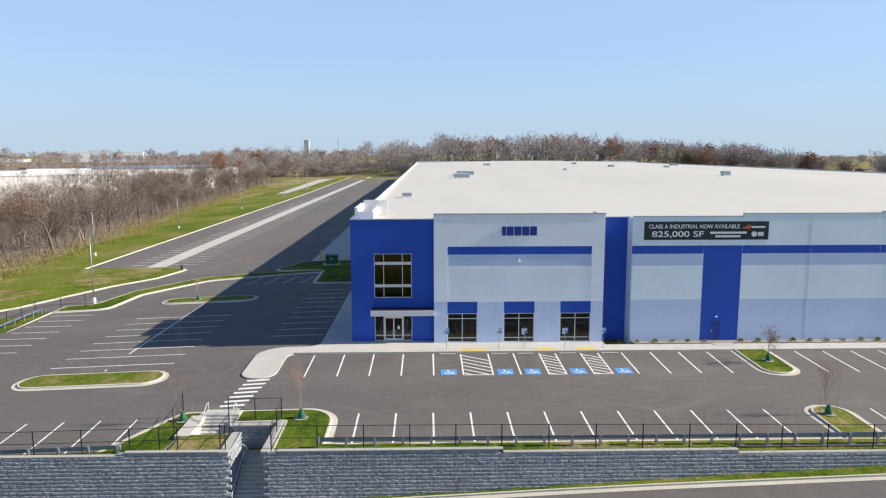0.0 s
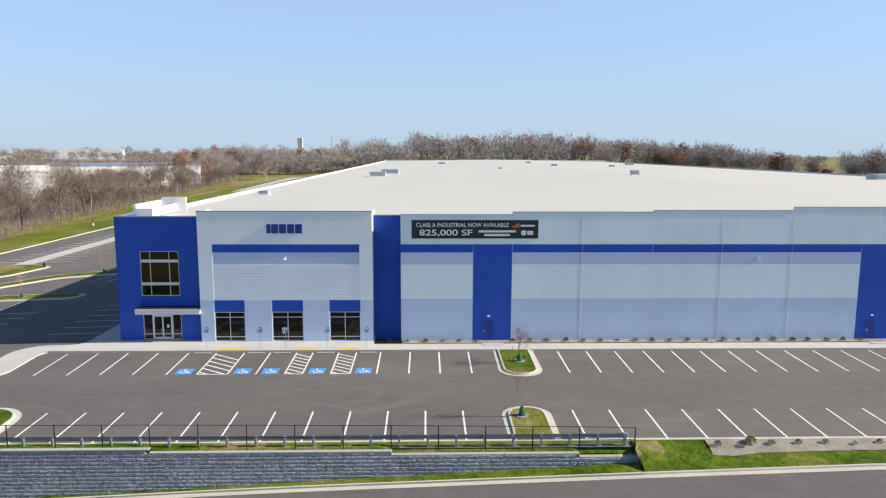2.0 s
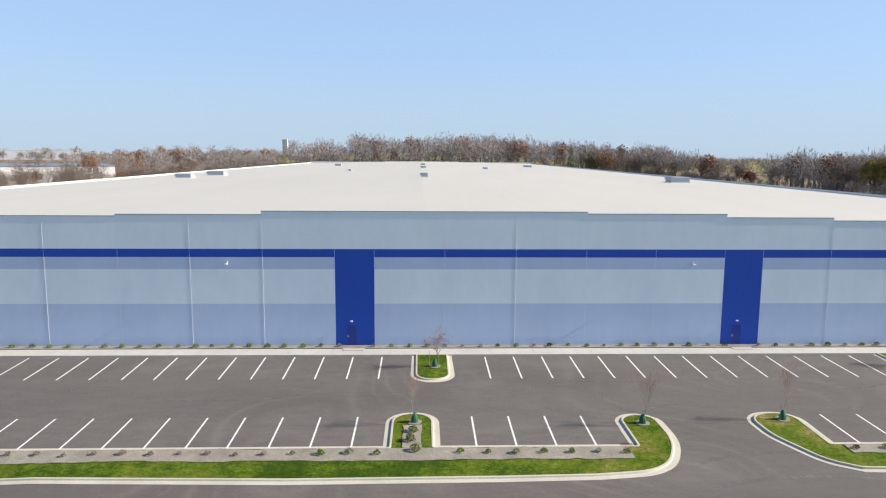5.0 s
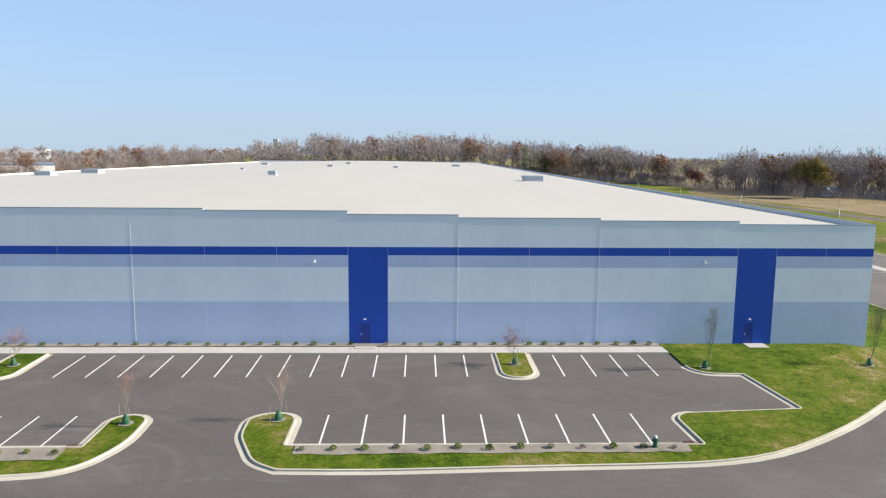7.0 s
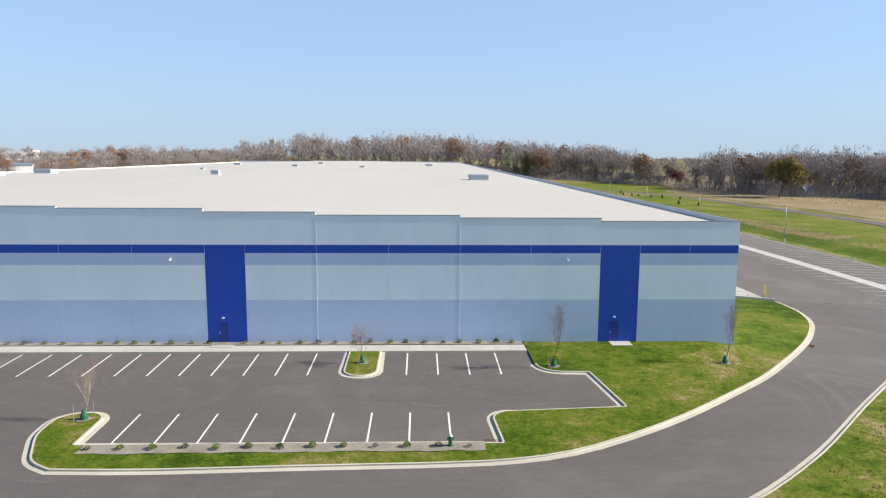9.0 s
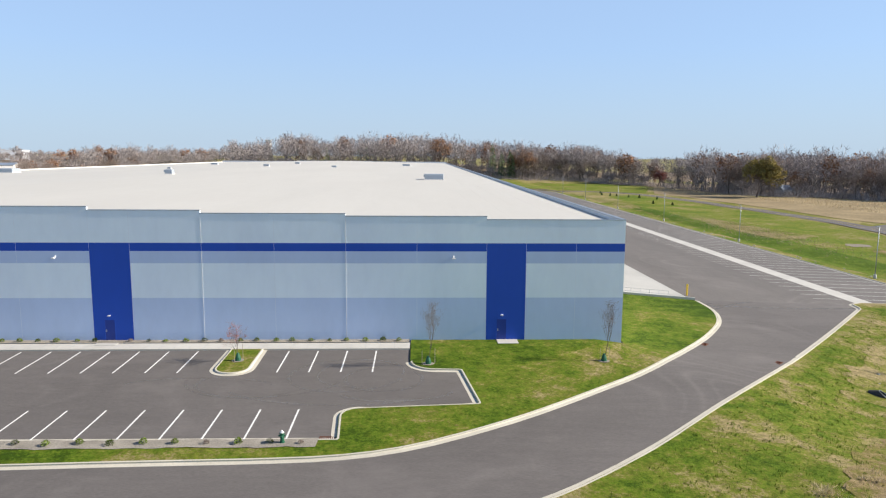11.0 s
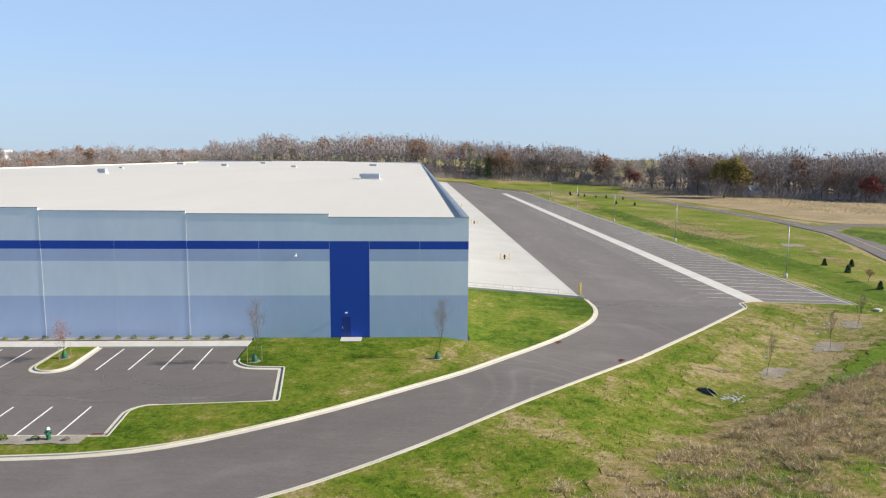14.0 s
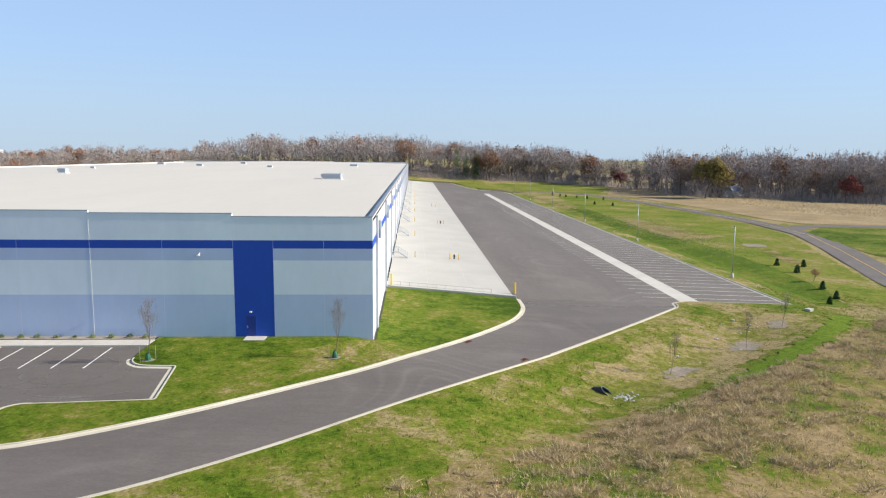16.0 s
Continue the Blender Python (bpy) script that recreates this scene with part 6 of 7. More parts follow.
for k in range(90):
    spots.append((r.choice(["far0", "far1", "far2", "far3", "farrust"]), r.uniform(-480, -300), r.uniform(520, 660), r.uniform(0.7, 0.95), r.uniform(0, 6.28)))
for k in range(260):
    spots.append((r.choice(["far0", "far1", "far2", "far3"]), r.uniform(300, 900), r.uniform(330, 640), r.uniform(0.95, 1.35), r.uniform(0, 6.28)))
# aerial haze over these woods comes only from their paled twig and bark colours
merged("far_woods", spots, 1, "far_twig_hazed", "far leafless grey-brown woods")
merged("far_woods_trunks", spots, 0, "far_bark_hazed", "trunks and limbs of the far woods")
merged("far_autumn_leaves", [s for s in spots if s[0] == "farrust"], 2, "leaf_rust", "rusty leaves in the far woods")

# leaf litter on the floor of the woods
M["litter"] = surface("leaf_litter", (0.24, 0.19, 0.14), 0.95, big=0.25, fine=0.4, big_scale=0.05, fine_scale=0.8, bump=0.8, bump_scale=2, spec=0.05)
edge = [(-420 + 20 * k, field_edge(-420 + 20 * k) + 4) for k in range(61)]
for nm, out in (("wood_floor", edge + [(780, 900), (-420, 900)]),
                ("wood_floor_far", [(-420, 640), (-420, 1500), (-1700, 1500), (-1700, 700)]),
                ("wood_floor_west", [(wood_edge(-20 + 20 * k) - 1.0, -20 + 20 * k) for k in range(31)] + [(-420, 580), (-420, -20)])):
    tagged(link_mesh(nm, region(out, lambda x, y: land(x, y) + (0.3 if x > -420 else 0.6), 12.0), "litter"), "brown leaf litter below the bare trees", "ground", kind="structure")

# underbrush along the west bank and the far field edge
def brush(name, n, place, size, mat, label, seed, per=26):
    r = random.Random(seed)
    s = Soup()
    for _ in range(n):
        x, y = place(r)
        z = land(x, y) + 0.1
        h = r.uniform(*size)
        for _ in range(per):
            p = Vector((x + r.gauss(0, h * 0.45), y + r.gauss(0, h * 0.45), z + abs(r.gauss(0, 0.45)) * h))
            u = rand_dir(r) * r.uniform(0.08, 0.2) * (0.6 + h * 0.2)
            s.leaf(p, u, u.orthogonal().normalized() * u.length)
        for _ in range(6):
            s.blade(Vector((x + r.gauss(0, h * 0.2), y + r.gauss(0, h * 0.2), z - 0.1)), Vector((r.gauss(0, 0.3), r.gauss(0, 0.3), 1)) * h, 0.03, rand_dir(r))
    return tagged(new(name, s.mesh(name, mat)), label, "brush", kind="stuff")


brush("underbrush", 1000, lambda r: ((lambda y: (wood_edge(y) + 3.0 - abs(r.gauss(0, 1)) * 7, y))(-20 + 480 * r.random() ** 1.3)), (0.7, 3.4), "leaf_brush", "yellow-green underbrush below the bank trees", 21)
brush("underbrush_brown", 900, lambda r: ((lambda y: (wood_edge(y) - 2.0 - r.random() ** 1.3 * 42, y))(-20 + 480 * r.random() ** 1.2)), (1.0, 4.5), "twig", "brown thicket below the bank trees", 22)
brush("field_edge_brush", 800, lambda r: ((lambda x: (x, field_edge(x) + r.uniform(-3, 14)))(r.uniform(40, 420))), (1.5, 5.0), "far_twig_hazed", "thicket along the field edge, paled as by haze", 23)


def tufts(name, n, place, h, mat, label, seed, blades=7, spread=0.16, wide=1.0, kind="grass"):
    """Grass clumps: bent blades."""
    r = random.Random(seed)
    s = Soup()
    for _ in range(n):
        x, y = place(r)
        z = land(x, y) + 0.1
        hh = r.uniform(*h)
        for _ in range(blades):
            p = Vector((x + r.gauss(0, spread), y + r.gauss(0, spread), z))
            s.blade(p, Vector((r.gauss(0, 0.35), r.gauss(0, 0.35), 1)).normalized() * hh * r.uniform(0.6, 1.1), (0.025 + 0.02 * r.random()) * wide, rand_dir(r))
    return tagged(new(name, s.mesh(name, mat)), label, kind, kind="stuff")


def bank(r):
    while True:
        u = r.uniform(-50, 70)
        v = min(max(16.6 + 0.18 * u, 11.0), 24.0) + abs(r.gauss(0, 1)) * 15
        x, y = 15 + 0.69 * u + 0.72 * v, -5 + 0.72 * u - 0.69 * v
        if noise.noise(Vector((x * 0.07, y * 0.07, 5.0))) + 0.6 * noise.noise(Vector((x * 0.4, y * 0.4, 2.0))) > r.gauss(0.02, 0.3):
            return x, y


def bank_green(r):
    while True:
        u, v = r.uniform(-50, 80), r.uniform(1.5, 60)
        x, y = 15 + 0.69 * u + 0.72 * v, -5 + 0.72 * u - 0.69 * v
        if y < 30 or x > 67.5:
            return x, y


tufts("thicket", 3600, lambda r: ((lambda y: (wood_edge(y) - 5.0 - r.random() ** 1.3 * 40, y))(-20 + 520 * r.random() ** 1.2)), (1.5, 5.0), "twig", "tangle of thin bare stems below the bank trees", 35, 9, 0.9, 1.3, "brush")
tufts("edge_thicket", 3400, lambda r: ((lambda x: (x, field_edge(x) + 2 + r.random() ** 1.5 * 34))(r.uniform(-180, 400))), (3.0, 9.0), "far_twig_hazed", "tangle of thin bare stems along the far wood", 36, 8, 1.2, 2.4, "brush")
tufts("tall_brown_grass", 6500, bank, (0.15, 0.6), "blade_brown", "tall dry brown grass on the bank", 31, 11, 0.3, 0.6)
def tussocks(name, n, place, h, mat, label, seed):
    """Bushy clumps of tall dead grass that lean outwards from their middles."""
    r = random.Random(seed)
    s = Soup()
    for _ in range(n):
        x, y = place(r)
        z = land(x, y) + 0.1
        hh = r.uniform(*h)
        for _ in range(80):
            a, k = r.uniform(0, 6.28), abs(r.gauss(0, 0.5)) * hh
            top = hh * r.uniform(0.45, 1.0) * math.exp(-k * k / (hh * hh))
            d = Vector((math.cos(a) * k * 0.6 + r.gauss(0, 0.28) * hh, math.sin(a) * k * 0.6 + r.gauss(0, 0.28) * hh, top * 0.6))
            s.blade(Vector((x + math.cos(a) * k * 1.2, y + math.sin(a) * k * 1.2, z + top * r.uniform(0.0, 0.5))), d, 0.022, rand_dir(r))
    return tagged(new(name, s.mesh(name, mat)), label, "grass", kind="stuff")


tussocks("brown_tussocks", 1050, bank, (0.45, 1.1), "blade_brown", "bushy clumps of tall dead brown grass on the bank", 37)
tufts("rough_grass", 20000, bank_green, (0.08, 0.28), "blade_green", "rough green grass tufts on the bank", 32, 6)
tufts("field_grass", 4200, lambda r: ((lambda x: (x, r.uniform(max(185, field_edge(x) - 130), field_edge(x) - 3)))(r.uniform(150, 300))), (0.7, 1.4), "blade_brown", "dry brown field grass", 33, 8)
tufts("slope_grass", 2600, lambda r: (88 + r.gauss(0, 5), 155 + r.gauss(0, 26)), (0.3, 0.7), "blade_brown", "straw-coloured grass on the far slope", 34, 6)

# ---- young trees with watering bags and stakes ----
def young(kind, x, y, s=1.0, turn=0.0, bag=True, stakes=True):
    z = level(x, y) + 0.13
    t = tree(kind, x, y, s, turn, z=z, group="young trees", label="young leafless tree with a green watering bag" if bag else "young slim leafless tree held by stakes")
    if bag:
        bm = bmesh.new()
        tube(bm, (0, 0, 0.0), (0, 0, 0.35), 0.3, 0.27, 10)
        tube(bm, (0, 0, 0.35), (0, 0, 0.8), 0.27, 0.1, 10)
        for v in bm.verts:
            v.co.x *= 1 + 0.15 * math.sin(v.co.z * 9)
            v.co /= s
        part("watering_bag", bm, "green_bag", t, "dark green watering bag")
    if stakes:
        for sx in (-0.7, 0.75):
            part("stake", rods(((sx / s, 0.1, 0), (sx / s, 0.1, 1.5 / s), 0.022)), "bark_pale", t)
    bm = bmesh.new()
    bmesh.ops.create_circle(bm, cap_ends=True, segments=18, radius=0.6 / s)
    for v in bm.verts:
        v.co.x *= 1 + 0.12 * math.sin(5 * math.atan2(v.co.y, v.co.x))
        v.co.z = 0.035 / s
    part("mulch_ring", bm, "mulch", t, "ring of brown mulch")
    return t


for x, a in ((-140.0, 10), (-90.4, 130), (-40.8, 250)):
    young("young_red", x, -7.2, 0.95, a)
for x, y, a in ((-141.6, -20.7, 0), (-92.3, -20.7, 70), (-73.7, -21.2, 140), (-61.8, -20.6, 220), (-185.2, -20.4, 300), (-194.9, -20.2, 20), (-209.0, 27.0, 90), (-206.5, 47.8, 10)):
    young("young", x, y, 0.8 if x > -200 else 0.65, a)
for x, y in ((-21.8, -8.3), (-3.6, -6.2)):
    young("young_slim", x, y, 0.95, 40 * x)
for x, y in ((33, -3), (47, 8), (57, 18)):
    tree("young_slim", x, y, 0.75, 30 * x, group="young trees", label="thin bare young tree in the grassy ditch")
for x, y in ((75.1, 36.1), (79.0, 40.5), (81.3, 48.5), (86.6, 66.6), (87.7, 77), (93.1, 75.5), (98.2, 278), (113, 315), (105.4, 270), (106, 325), (101.2, 330), (96.8, 340), (95, 371), (94.6, 346), (91, 352)):
    tree("sapling", x, y, r.uniform(0.7, 0.95), r.uniform(0, 360), group="saplings")
tree("rust0", 84.2, 56.3, 0.15, 0, group="saplings", label="small rusty sapling on the grass bank")


# ---- shrubs ----
def shrub_mesh(seed, rad):
    r = random.Random(seed)
    s = Soup()
    for _ in range(170):
        d = rand_dir(r, 0.25)
        p = Vector((d.x, d.y, abs(d.z) * 1.05)) * rad * r.uniform(0.65, 1.05) + Vector((0, 0, rad * 0.1))
        u = rand_dir(r) * rad * r.uniform(0.12, 0.24)
        s.leaf(p, u, u.orthogonal().normalized() * u.length * 0.8)
    w = Soup()
    for _ in range(7):
        w.rod(Vector((0, 0, -0.05)), rand_dir(r, 0.8) * rad * 0.9, 0.012, 0.005, 3)
    return s, w


SHRUBS = []
for k in range(4):
    s, w = shrub_mesh(200 + k, 0.34 + 0.03 * k)
    SHRUBS.append((s.mesh("foliage", "leaf_shrub"), w.mesh("woody_base", "bark")))
s, w = shrub_mesh(210, 0.3)
SHRUBS.append((s.mesh("foliage", "twig"), w.mesh("woody_base", "bark")))


def shrub(x, y, z, k, s=1.0):
    e = empty("shrub", (x, y, z), (x * 57) % 360)
    e.scale = (s, s, s * (0.9 + 0.25 * ((x * 7) % 1)))
    tagged(e, "small rounded green shrub in the mulch bed" if k < 4 else "small twiggy grey shrub in the mulch bed", "shrub", "bed shrubs")
    for nm, me in zip(("foliage", "woody_base"), SHRUBS[k]):
        o = new(nm, me)
        o.parent = e


r = random.Random(17)
x = -153.5
while x < -24.5:
    if not any(abs(x - d) < 1.3 for d in (-142.15, -99.1, -56.3)):
        shrub(x + r.uniform(-0.15, 0.15), -0.62 + r.uniform(-0.1, 0.1), 0.19, 4 if r.random() < 0.18 else r.randrange(4), r.uniform(0.65, 0.9))
    x += 1.95
x = -127.8
while x < -76.5:
    grey = x < -100 and r.random() < 0.75
    if not -94.5 < x < -90.5:
        shrub(x, -26.35 + r.uniform(-0.2, 0.2), level(x, -26) + 0.2, 4 if grey else r.randrange(4), r.uniform(0.65, 0.95))
    x += 2.05
x = -59.0
while x < -30.5:
    shrub(x, -26.0 + r.uniform(-0.15, 0.15), level(x, -26) + 0.2, 4 if x > -45 and r.random() < 0.7 else r.randrange(4), r.uniform(0.65, 0.9))
    x += 2.3
for x, y in ((-92.4, -22.6), (-92.6, -24.2), (-125.2, -26.0), (-92.2, -25.9)):
    shrub(x, y, level(x, y) + 0.2, 1, 1.1)

# ================= ditch, culvert, field, far road and buildings =================
def ground_patch(cx, cy, rx, ry, mat, name, label, seed, lift=0.17, turn=0.0):
    pts = []
    for i in range(26):
        a = 2 * math.pi * i / 26
        k = 1 + 0.28 * noise.noise(Vector((math.cos(a) * 1.7, math.sin(a) * 1.7, seed)))
        u, v = rx * k * math.cos(a), ry * k * math.sin(a)
        pts.append((cx + u * math.cos(turn) - v * math.sin(turn), cy + u * math.sin(turn) + v * math.cos(turn)))
    ob = link_mesh(name, region(ragged(pts, 1.1), lambda x, y: land(x, y) + lift, 1.5), mat)
    return tagged(ob, label, "ground", kind="structure")


M["gravel"] = surface("grey_gravel", (0.25, 0.215, 0.18), 0.95, big=0.25, fine=0.5, big_scale=0.6, fine_scale=5, bump=0.8, patch=(0.2, 0.19, 0.06), patch_scale=0.8, patch_at=(0.52, 0.62))
M["bare_soil"] = surface("bare_soil", (0.42, 0.34, 0.23), 0.95, big=0.2, fine=0.3, big_scale=0.3, fine_scale=4, bump=0.6, patch=(0.2, 0.19, 0.07), patch_scale=0.5, patch_at=(0.5, 0.7))
for i, (cx, cy, rx, ry) in enumerate(((34.5, -2.0, 3.4, 1.5), (47.5, 9.6, 3.6, 1.7), (57, 19.3, 2.6, 1.3), (100.6, 113.6, 4, 3))):
    ground_patch(cx, cy, rx, ry, "gravel", "gravel_patch", "grey gravel patch in the ditch", 3.3 * i, lift=0.23, turn=0.8)
M["straw"] = surface("straw_field", (0.31, 0.245, 0.145), 0.95, big=0.25, fine=0.35, big_scale=0.05, fine_scale=0.9, bump=0.9, bump_scale=3, spec=0.1)
ob = link_mesh("field", region([(150, 176), (147, 200), (147, 255), (141, 320), (131, 372), (150, 430), (168, 480), (175, 420), (180, 342), (224, 322), (257, 286), (330, 241), (452, 186), (452, 140), (240, 168), (175, 176)], lambda x, y: land(x, y) + 0.22, 8), "straw")
tagged(ob, "dry straw-brown field beyond the road", "field", kind="structure")
def strip(name, pts, mat, label, lift, step=2.5, amp=0):
    return tagged(link_mesh(name, region(ragged(fillet(pts, 1.5, seg=3), amp or (1.1 if step < 3 else 0.8)) if len(pts) < 40 else pts, lambda x, y: land(x, y) + lift, step), mat), label, "grass", kind="structure")


strip("swale_floor", [(19, -11), (22.9, -4.8), (32, 4.5), (42, 14), (53, 23), (64, 26.5), (62, 19), (53, 9), (44, 1), (35.5, -5.8), (29, -10.3), (23, -13.5)], "swale_grass", "worn straw-coloured floor of the grassy ditch", 0.17, 2.0, 1.7)
strip("rough_slope", [(4, -34), (11, -25.5), (16, -21.5), (22, -17), (27.5, -14.6), (33.5, -11.3), (46, -1.6), (57, 6.7), (75, 21.5), (90, 30), (92, -62), (-6, -62)], "rough_bank", "rough bank of brown and green grass", 0.175, 2.0, 1.3)
strip("green_track", [(36, -8.2), (43, -2.2), (50.4, 4.9), (60, 14.6), (68.6, 24.4), (71.2, 23.4), (62.6, 12.8), (53, 3.4), (44.8, -4), (37, -9.8)], "track_grass", "strip of fresh green grass along the ditch", 0.215, 2.0)
strip("slope_band", [(71.5, 33.5), (71.5, 46), (72, 70), (72.7, 103), (75, 160), (79, 236), (86, 268), (84, 200), (83, 150), (86, 122), (86, 100), (85, 75), (81.5, 50), (77.5, 33.5)], "band_grass", "deep green mown slope below the truck court", 0.175, 3)
strip("terrace", [(85, 75), (86, 100), (86, 122), (83, 150), (84, 200), (86, 268), (92, 345), (112, 352), (122, 310), (128, 245), (129, 195), (129, 168), (125, 140), (114, 108), (103, 77), (94, 50), (86, 34), (77.5, 33.5), (81.5, 50)], "slope_grass", "yellow-green grass terrace beside the public road", 0.165, 4)
strip("road_island", [(135, 147), (148, 160), (172, 161), (230, 152), (330, 130), (300, 90), (150, 70), (122, 93)], "lush_grass", "green verge at the road junction", 0.2, 5)
strip("north_green", [(52, 412), (90, 408), (125, 372), (146, 430), (162, 480), (130, 528), (40, 538), (-30, 538), (-30, 516), (38, 514)], "slope_grass", "green grass beyond the far road", 0.2, 6)
strip("straw_patch", [(84, 122), (92, 128), (103, 137), (97, 160), (93, 190), (86, 186), (82, 155)], "swale_grass", "patch of tall straw-coloured grass", 0.22, 3)
strip("straw_patch", [(93, 80), (96.5, 82), (101, 98), (102, 108), (98, 104), (95, 92)], "rough_bank", "streak of brown dead grass", 0.22, 2.5)
strip("worn_patch", [(-241.5, 59.5), (-229, 60), (-223.5, 55.5), (-228, 46), (-233, 40), (-238, 46)], "swale_grass", "worn straw-coloured grass beside the drive", 0.19, 2)
strip("worn_patch", [(-262, 22), (-240, 27), (-236, 36), (-243, 40), (-262, 36)], "swale_grass", "worn straw-coloured grass with a soil track", 0.19, 2)
cv = empty("culvert", (24.0, -9.9, land(24.0, -9.9) + 0.1), 48)
tagged(cv, "dark culvert mouth with grey concrete flare and stones", "culvert")
bm = bmesh.new()
tube(bm, (0, 0.0, 0.26), (0, 1.5, 0.1), 0.42, n=18, caps=False)
for v in bm.verts:
    if v.co.y < 0.3:
        v.co.y += (v.co.z - 0.26) * 1.5        # mitred end that follows the slope
part("pipe", bm, "dark", cv, "dark ribbed pipe with a mitred end")
bm = bmesh.new()
for i in range(18):
    a, b = 2 * math.pi * i / 18, 2 * math.pi * (i + 1) / 18
    tube(bm, (0.43 * math.cos(a), 0.63 * math.sin(a), 0.26 + 0.42 * math.sin(a)), (0.43 * math.cos(b), 0.63 * math.sin(b), 0.26 + 0.42 * math.sin(b)), 0.03, n=5)
part("pipe_rim", bm, "steel", cv, "thin pale rim of the pipe")
for i in range(46):
    bm = bmesh.new()
    bmesh.ops.create_icosphere(bm, subdivisions=1, radius=0.1 + 0.12 * r.random())
    ox, oy = r.gauss(0.5, 0.7), -0.8 - abs(r.gauss(0, 0.8))
    for v in bm.verts:
        v.co = Vector((v.co.x * r.uniform(0.9, 1.1) + ox, v.co.y + oy, v.co.z * 0.7 * r.uniform(0.8, 1.1) - 0.05))
    part("stone", bm, "stone", cv)
# stones scattered along the court's edge and in the ditch
for i in range(70):
    bm = bmesh.new()
    bmesh.ops.create_icosphere(bm, subdivisions=1, radius=0.12 + 0.2 * r.random() ** 2)
    for v in bm.verts:
        v.co = Vector((v.co.x * r.uniform(0.8, 1.3), v.co.y * r.uniform(0.8, 1.2), v.co.z * 0.6))
    x, y = (r.uniform(68, 71.5), r.uniform(34, 220)) if i < 42 else (lambda u: (22 + 0.72 * u + r.gauss(0, 2.5), -10 + 0.7 * u + r.gauss(0, 2.5)))(r.uniform(0, 50))
    o = link_mesh("stone", bm, "stone")
    o.location = (x, y, land(x, y) + 0.17)
    tagged(o, "small grey field stone lying in the grass", "stone", "scattered stones")
bx = empty("inlet_box", (66.5, 27.5, land(66.5, 27.5) + 0.15), 30)
tagged(bx, "small pale concrete inlet box in the grass", "drain inlet")
part("box", boxes((-0.5, -0.4, -0.3, 0.5, 0.4, 0.25), bevel=0.02), "concrete", bx)
part("lid", boxes((-0.58, -0.46, 0.25, 0.58, 0.46, 0.34), bevel=0.02), "concrete", bx)

FR = spline([(84, -70), (91, 15), (99, 48), (108.5, 75), (120, 106), (131, 140), (134.5, 168), (135, 195), (133, 245), (128, 310), (118, 358), (103, 384), (80, 398), (50, 402)], 6)
ob = link_mesh("far_road", sweep(FR, [(-4.2, 0.2), (4.2, 0.2)], land), "road_asphalt")
tagged(ob, "grey asphalt public road beyond the bank", "road", kind="structure")
tagged(link_mesh("far_road_line", sweep(FR, [(-0.09, 0.23), (0.09, 0.23)], land), "yellow_paint"), "yellow centre line of the public road", "road marking", kind="structure")
SP = spline([(133, 156), (150, 167), (172, 168), (230, 160), (330, 140), (520, 110)], 8)
tagged(link_mesh("far_road_spur", sweep(SP, [(-4, 0.21), (4, 0.21)], land), "road_asphalt"), "side road branching off towards the fields", "road", kind="structure")


def gable_house(x, y, turn, w=11, d=8, h=5):
    e = empty("house", (x, y, land(x, y)), turn)
    tagged(e, "white gabled farmhouse among trees", "house")
    part("wall", boxes((-w / 2, -d / 2, -1, w / 2, d / 2, h)), "wall_white", e)
    bm = bmesh.new()
    q = [bm.verts.new(p) for p in ((-w / 2 - 0.4, -d / 2 - 0.4, h), (w / 2 + 0.4, -d / 2 - 0.4, h), (w / 2 + 0.4, 0, h + 3), (-w / 2 - 0.4, 0, h + 3), (-w / 2 - 0.4, d / 2 + 0.4, h), (w / 2 + 0.4, d / 2 + 0.4, h))]
    for f in ((0, 1, 2, 3), (3, 2, 5, 4), (0, 3, 4), (1, 5, 2)):
        bm.faces.new([q[i] for i in f])
    part("roof", bm, "coping", e, "grey shingle roof")
    for i in range(3):
        part("window", boxes((-w / 2 + 1.5 + 3.2 * i, -d / 2 - 0.06, 1.2, -w / 2 + 2.6 + 3.2 * i, -d / 2, 2.8)), "dark", e)


gable_house(206, 352, 20, 8, 6.5, 4)
gable_house(215, 354, 65, 7, 6, 3.5)


def far_block(x, y, w, d, h, wallm, roofm, label, turn=0, z0=None, name="distant_warehouse", bays=10):
    e = empty(name, (x, y, land(x, y) if z0 is None else z0), turn)
    tagged(e, label, "warehouse")
    part("wall", boxes((0, 0, -8, w, d, h)), wallm, e)
    part("roof", boxes((-0.3, -0.3, h, w + 0.3, d + 0.3, h + 0.5)), roofm, e)
    for i in range(bays):
        part("wall_rib", boxes(((i + 0.5) * w / bays - 0.15, -0.12, -6, (i + 0.5) * w / bays + 0.15, 0, h)), wallm, e)
    return e


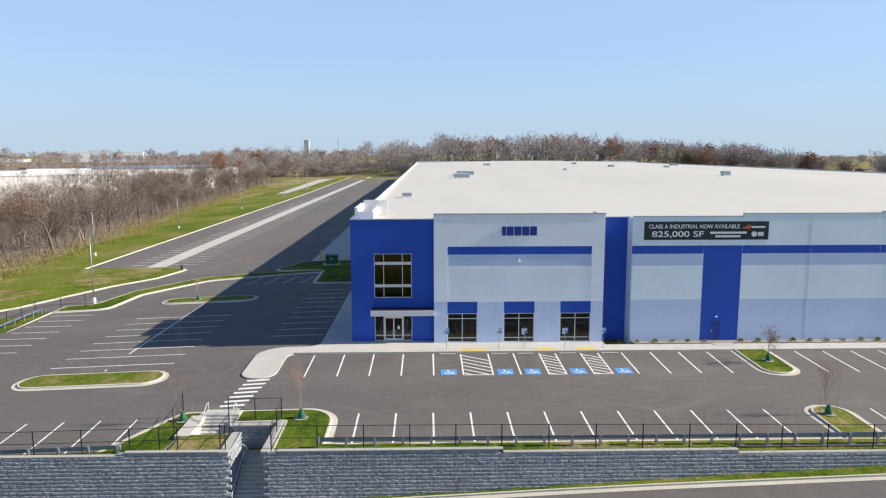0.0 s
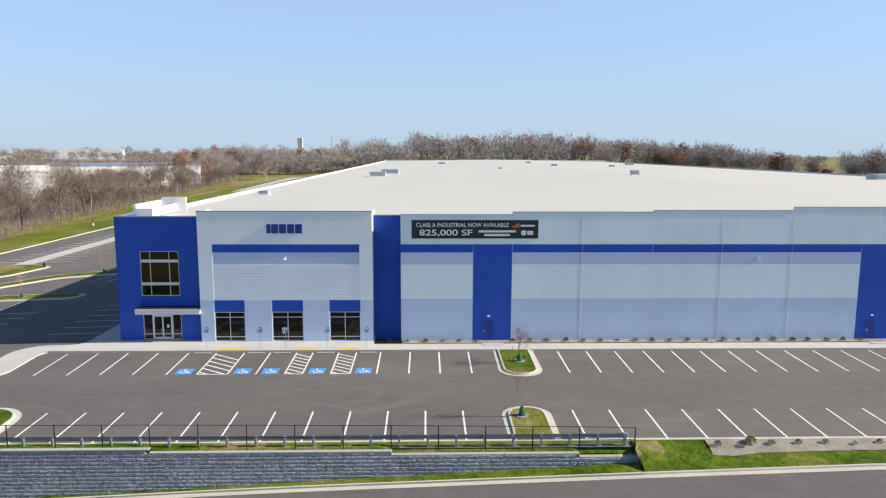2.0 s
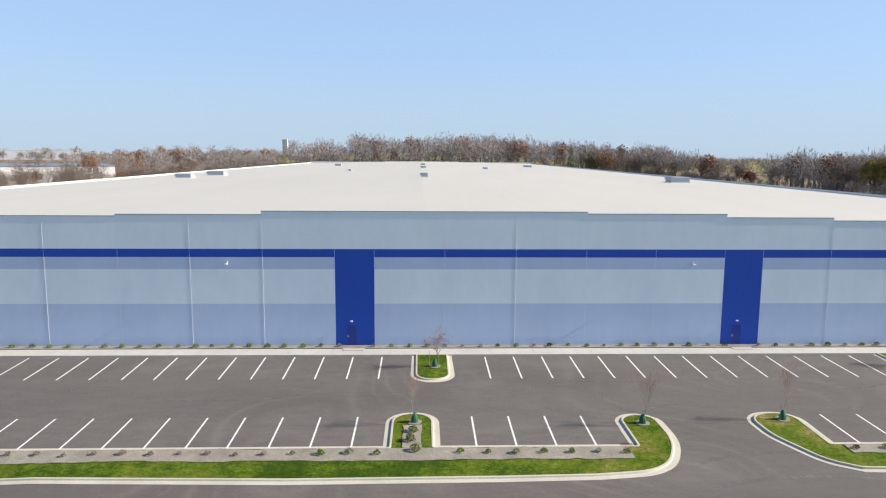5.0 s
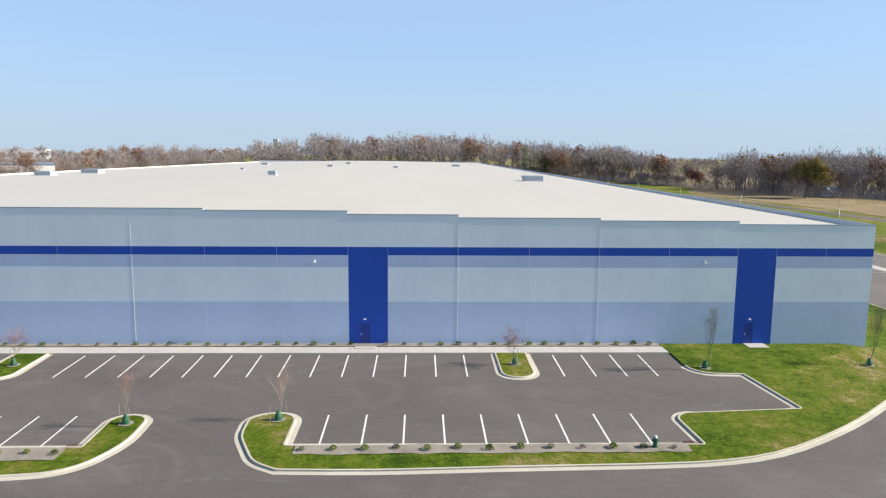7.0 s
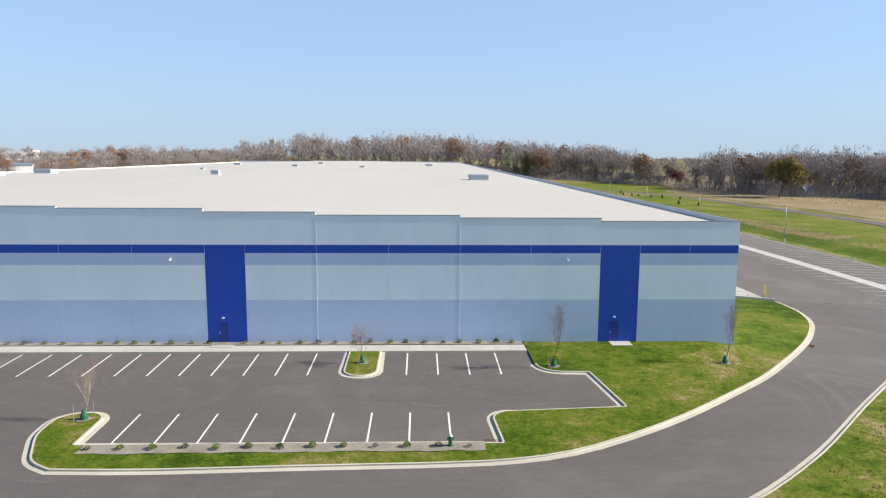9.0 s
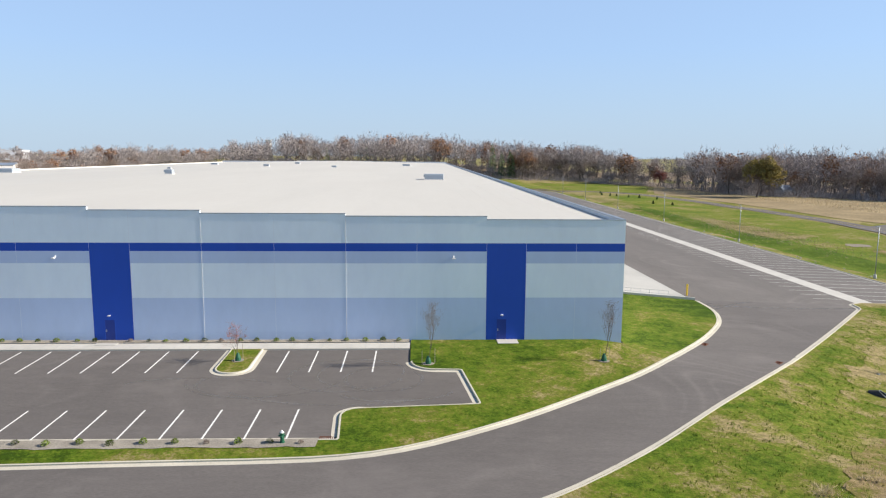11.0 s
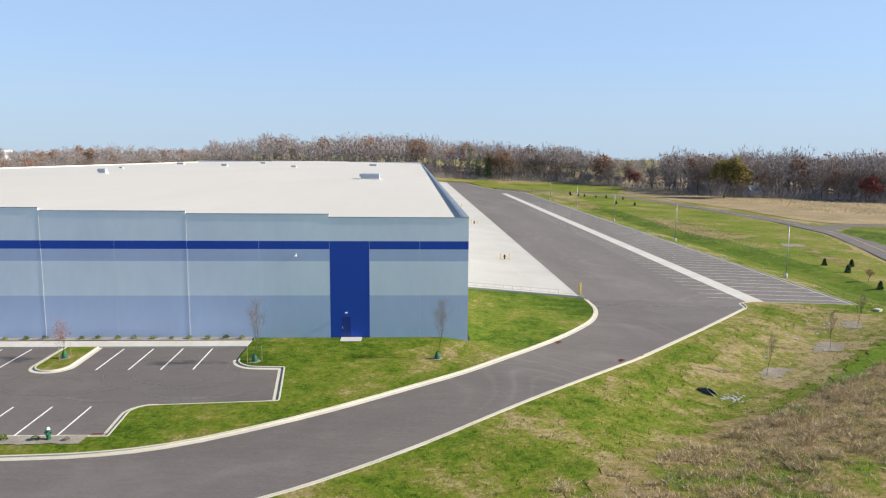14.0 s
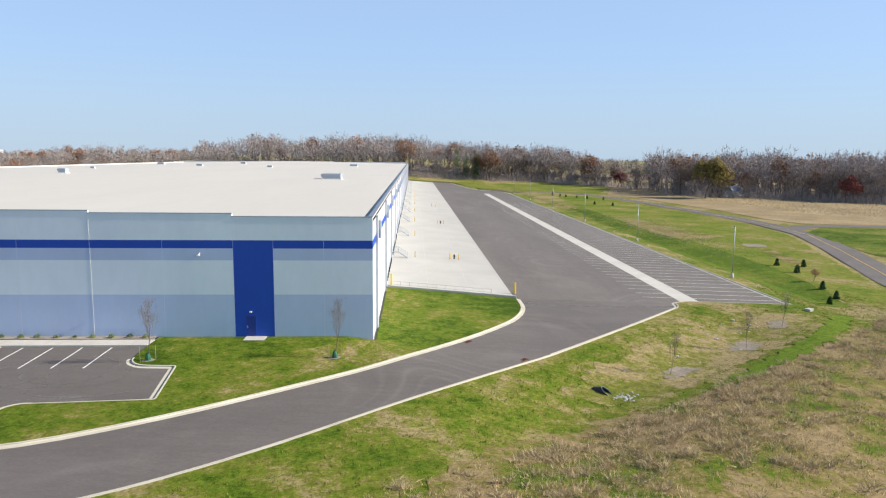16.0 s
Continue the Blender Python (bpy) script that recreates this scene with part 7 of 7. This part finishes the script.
far_block(-447, 248, 110, 110, 12.8, "roof_white", "roof_white", "big white distant warehouse behind bare trees", 28, z0=-3)
far_block(-398, 318, 34, 30, 14.6, "roof_white", "roof_white", "white raised block behind a distant warehouse", 28, z0=-3)
far_block(-396, 385, 96, 120, 13.8, "roof_white", "coping", "long distant warehouse with a grey roof", 28, z0=-3)
far_block(-668, 880, 100, 60, 8.6, "wall_white", "roof_white", "long low white building far off", 20, z0=14)
far_block(-800, 880, 70, 60, 10.5, "wall_white", "roof_white", "long low white building far off", 20, z0=2.5)
tagged(link_mesh("concrete_ramp", region([(-257, 335), (-262.5, 328), (-268, 410), (-274, 520), (-279, 600), (-262, 600), (-261, 480), (-258, 400)], lambda x, y: land(x, y) + 0.2, 5), "concrete"), "pale concrete ramp up the far bank", "ramp", kind="structure")
tw_ = empty("distant_tower", (-790, 3520, 0))
tagged(tw_, "square white tower block far on the horizon", "tower")
part("shaft", boxes((-12, -12, -30, 12, 12, 86)), "wall_white", tw_)
part("parapet", boxes((-12.5, -12.5, 86, 12.5, 12.5, 89)), "roof_white", tw_)
ms = empty("distant_mast", (-626, 3500, 0))
tagged(ms, "thin lattice mast far on the horizon", "mast")
for sx in (-2, 2):
    part("leg", rods(((sx * 2.5, 0, -30), (sx, 0, 98), 0.8)), "steel", ms)
for i in range(7):
    part("brace", rods(((-5 + 0.4 * i, 0, 14 * i), (4.6 - 0.4 * i, 0, 14 * i + 12), 0.5)), "steel", ms)

# low ridge on the horizon, far beyond the woods; blue haze put into its colour
M["ridge"] = surface("haze_coloured_ridge", (0.42, 0.5, 0.6), 1.0, big=0.06, fine=0.04, big_scale=0.002, fine_scale=0.02, bump=0, spec=0.0)
bm = bmesh.new()
prev = None
for i in range(80):
    x = 900 + 110 * i
    h = (62 + 34 * noise.noise(Vector((i * 0.11, 2.0, 0))) + 10 * noise.noise(Vector((i * 0.45, 7.0, 0)))) * sstep(900, 2600, x)
    cur = [bm.verts.new(p) for p in ((x, 6000, -60), (x, 6400, h), (x, 7200, -60))]
    if prev:
        for k in range(2):
            bm.faces.new((prev[k], cur[k], cur[k + 1], prev[k + 1]))
    prev = cur
tagged(link_mesh("backdrop_ridge", bm, "ridge", smooth=True), "ridge far on the horizon, coloured with blue haze", "hills", kind="structure")
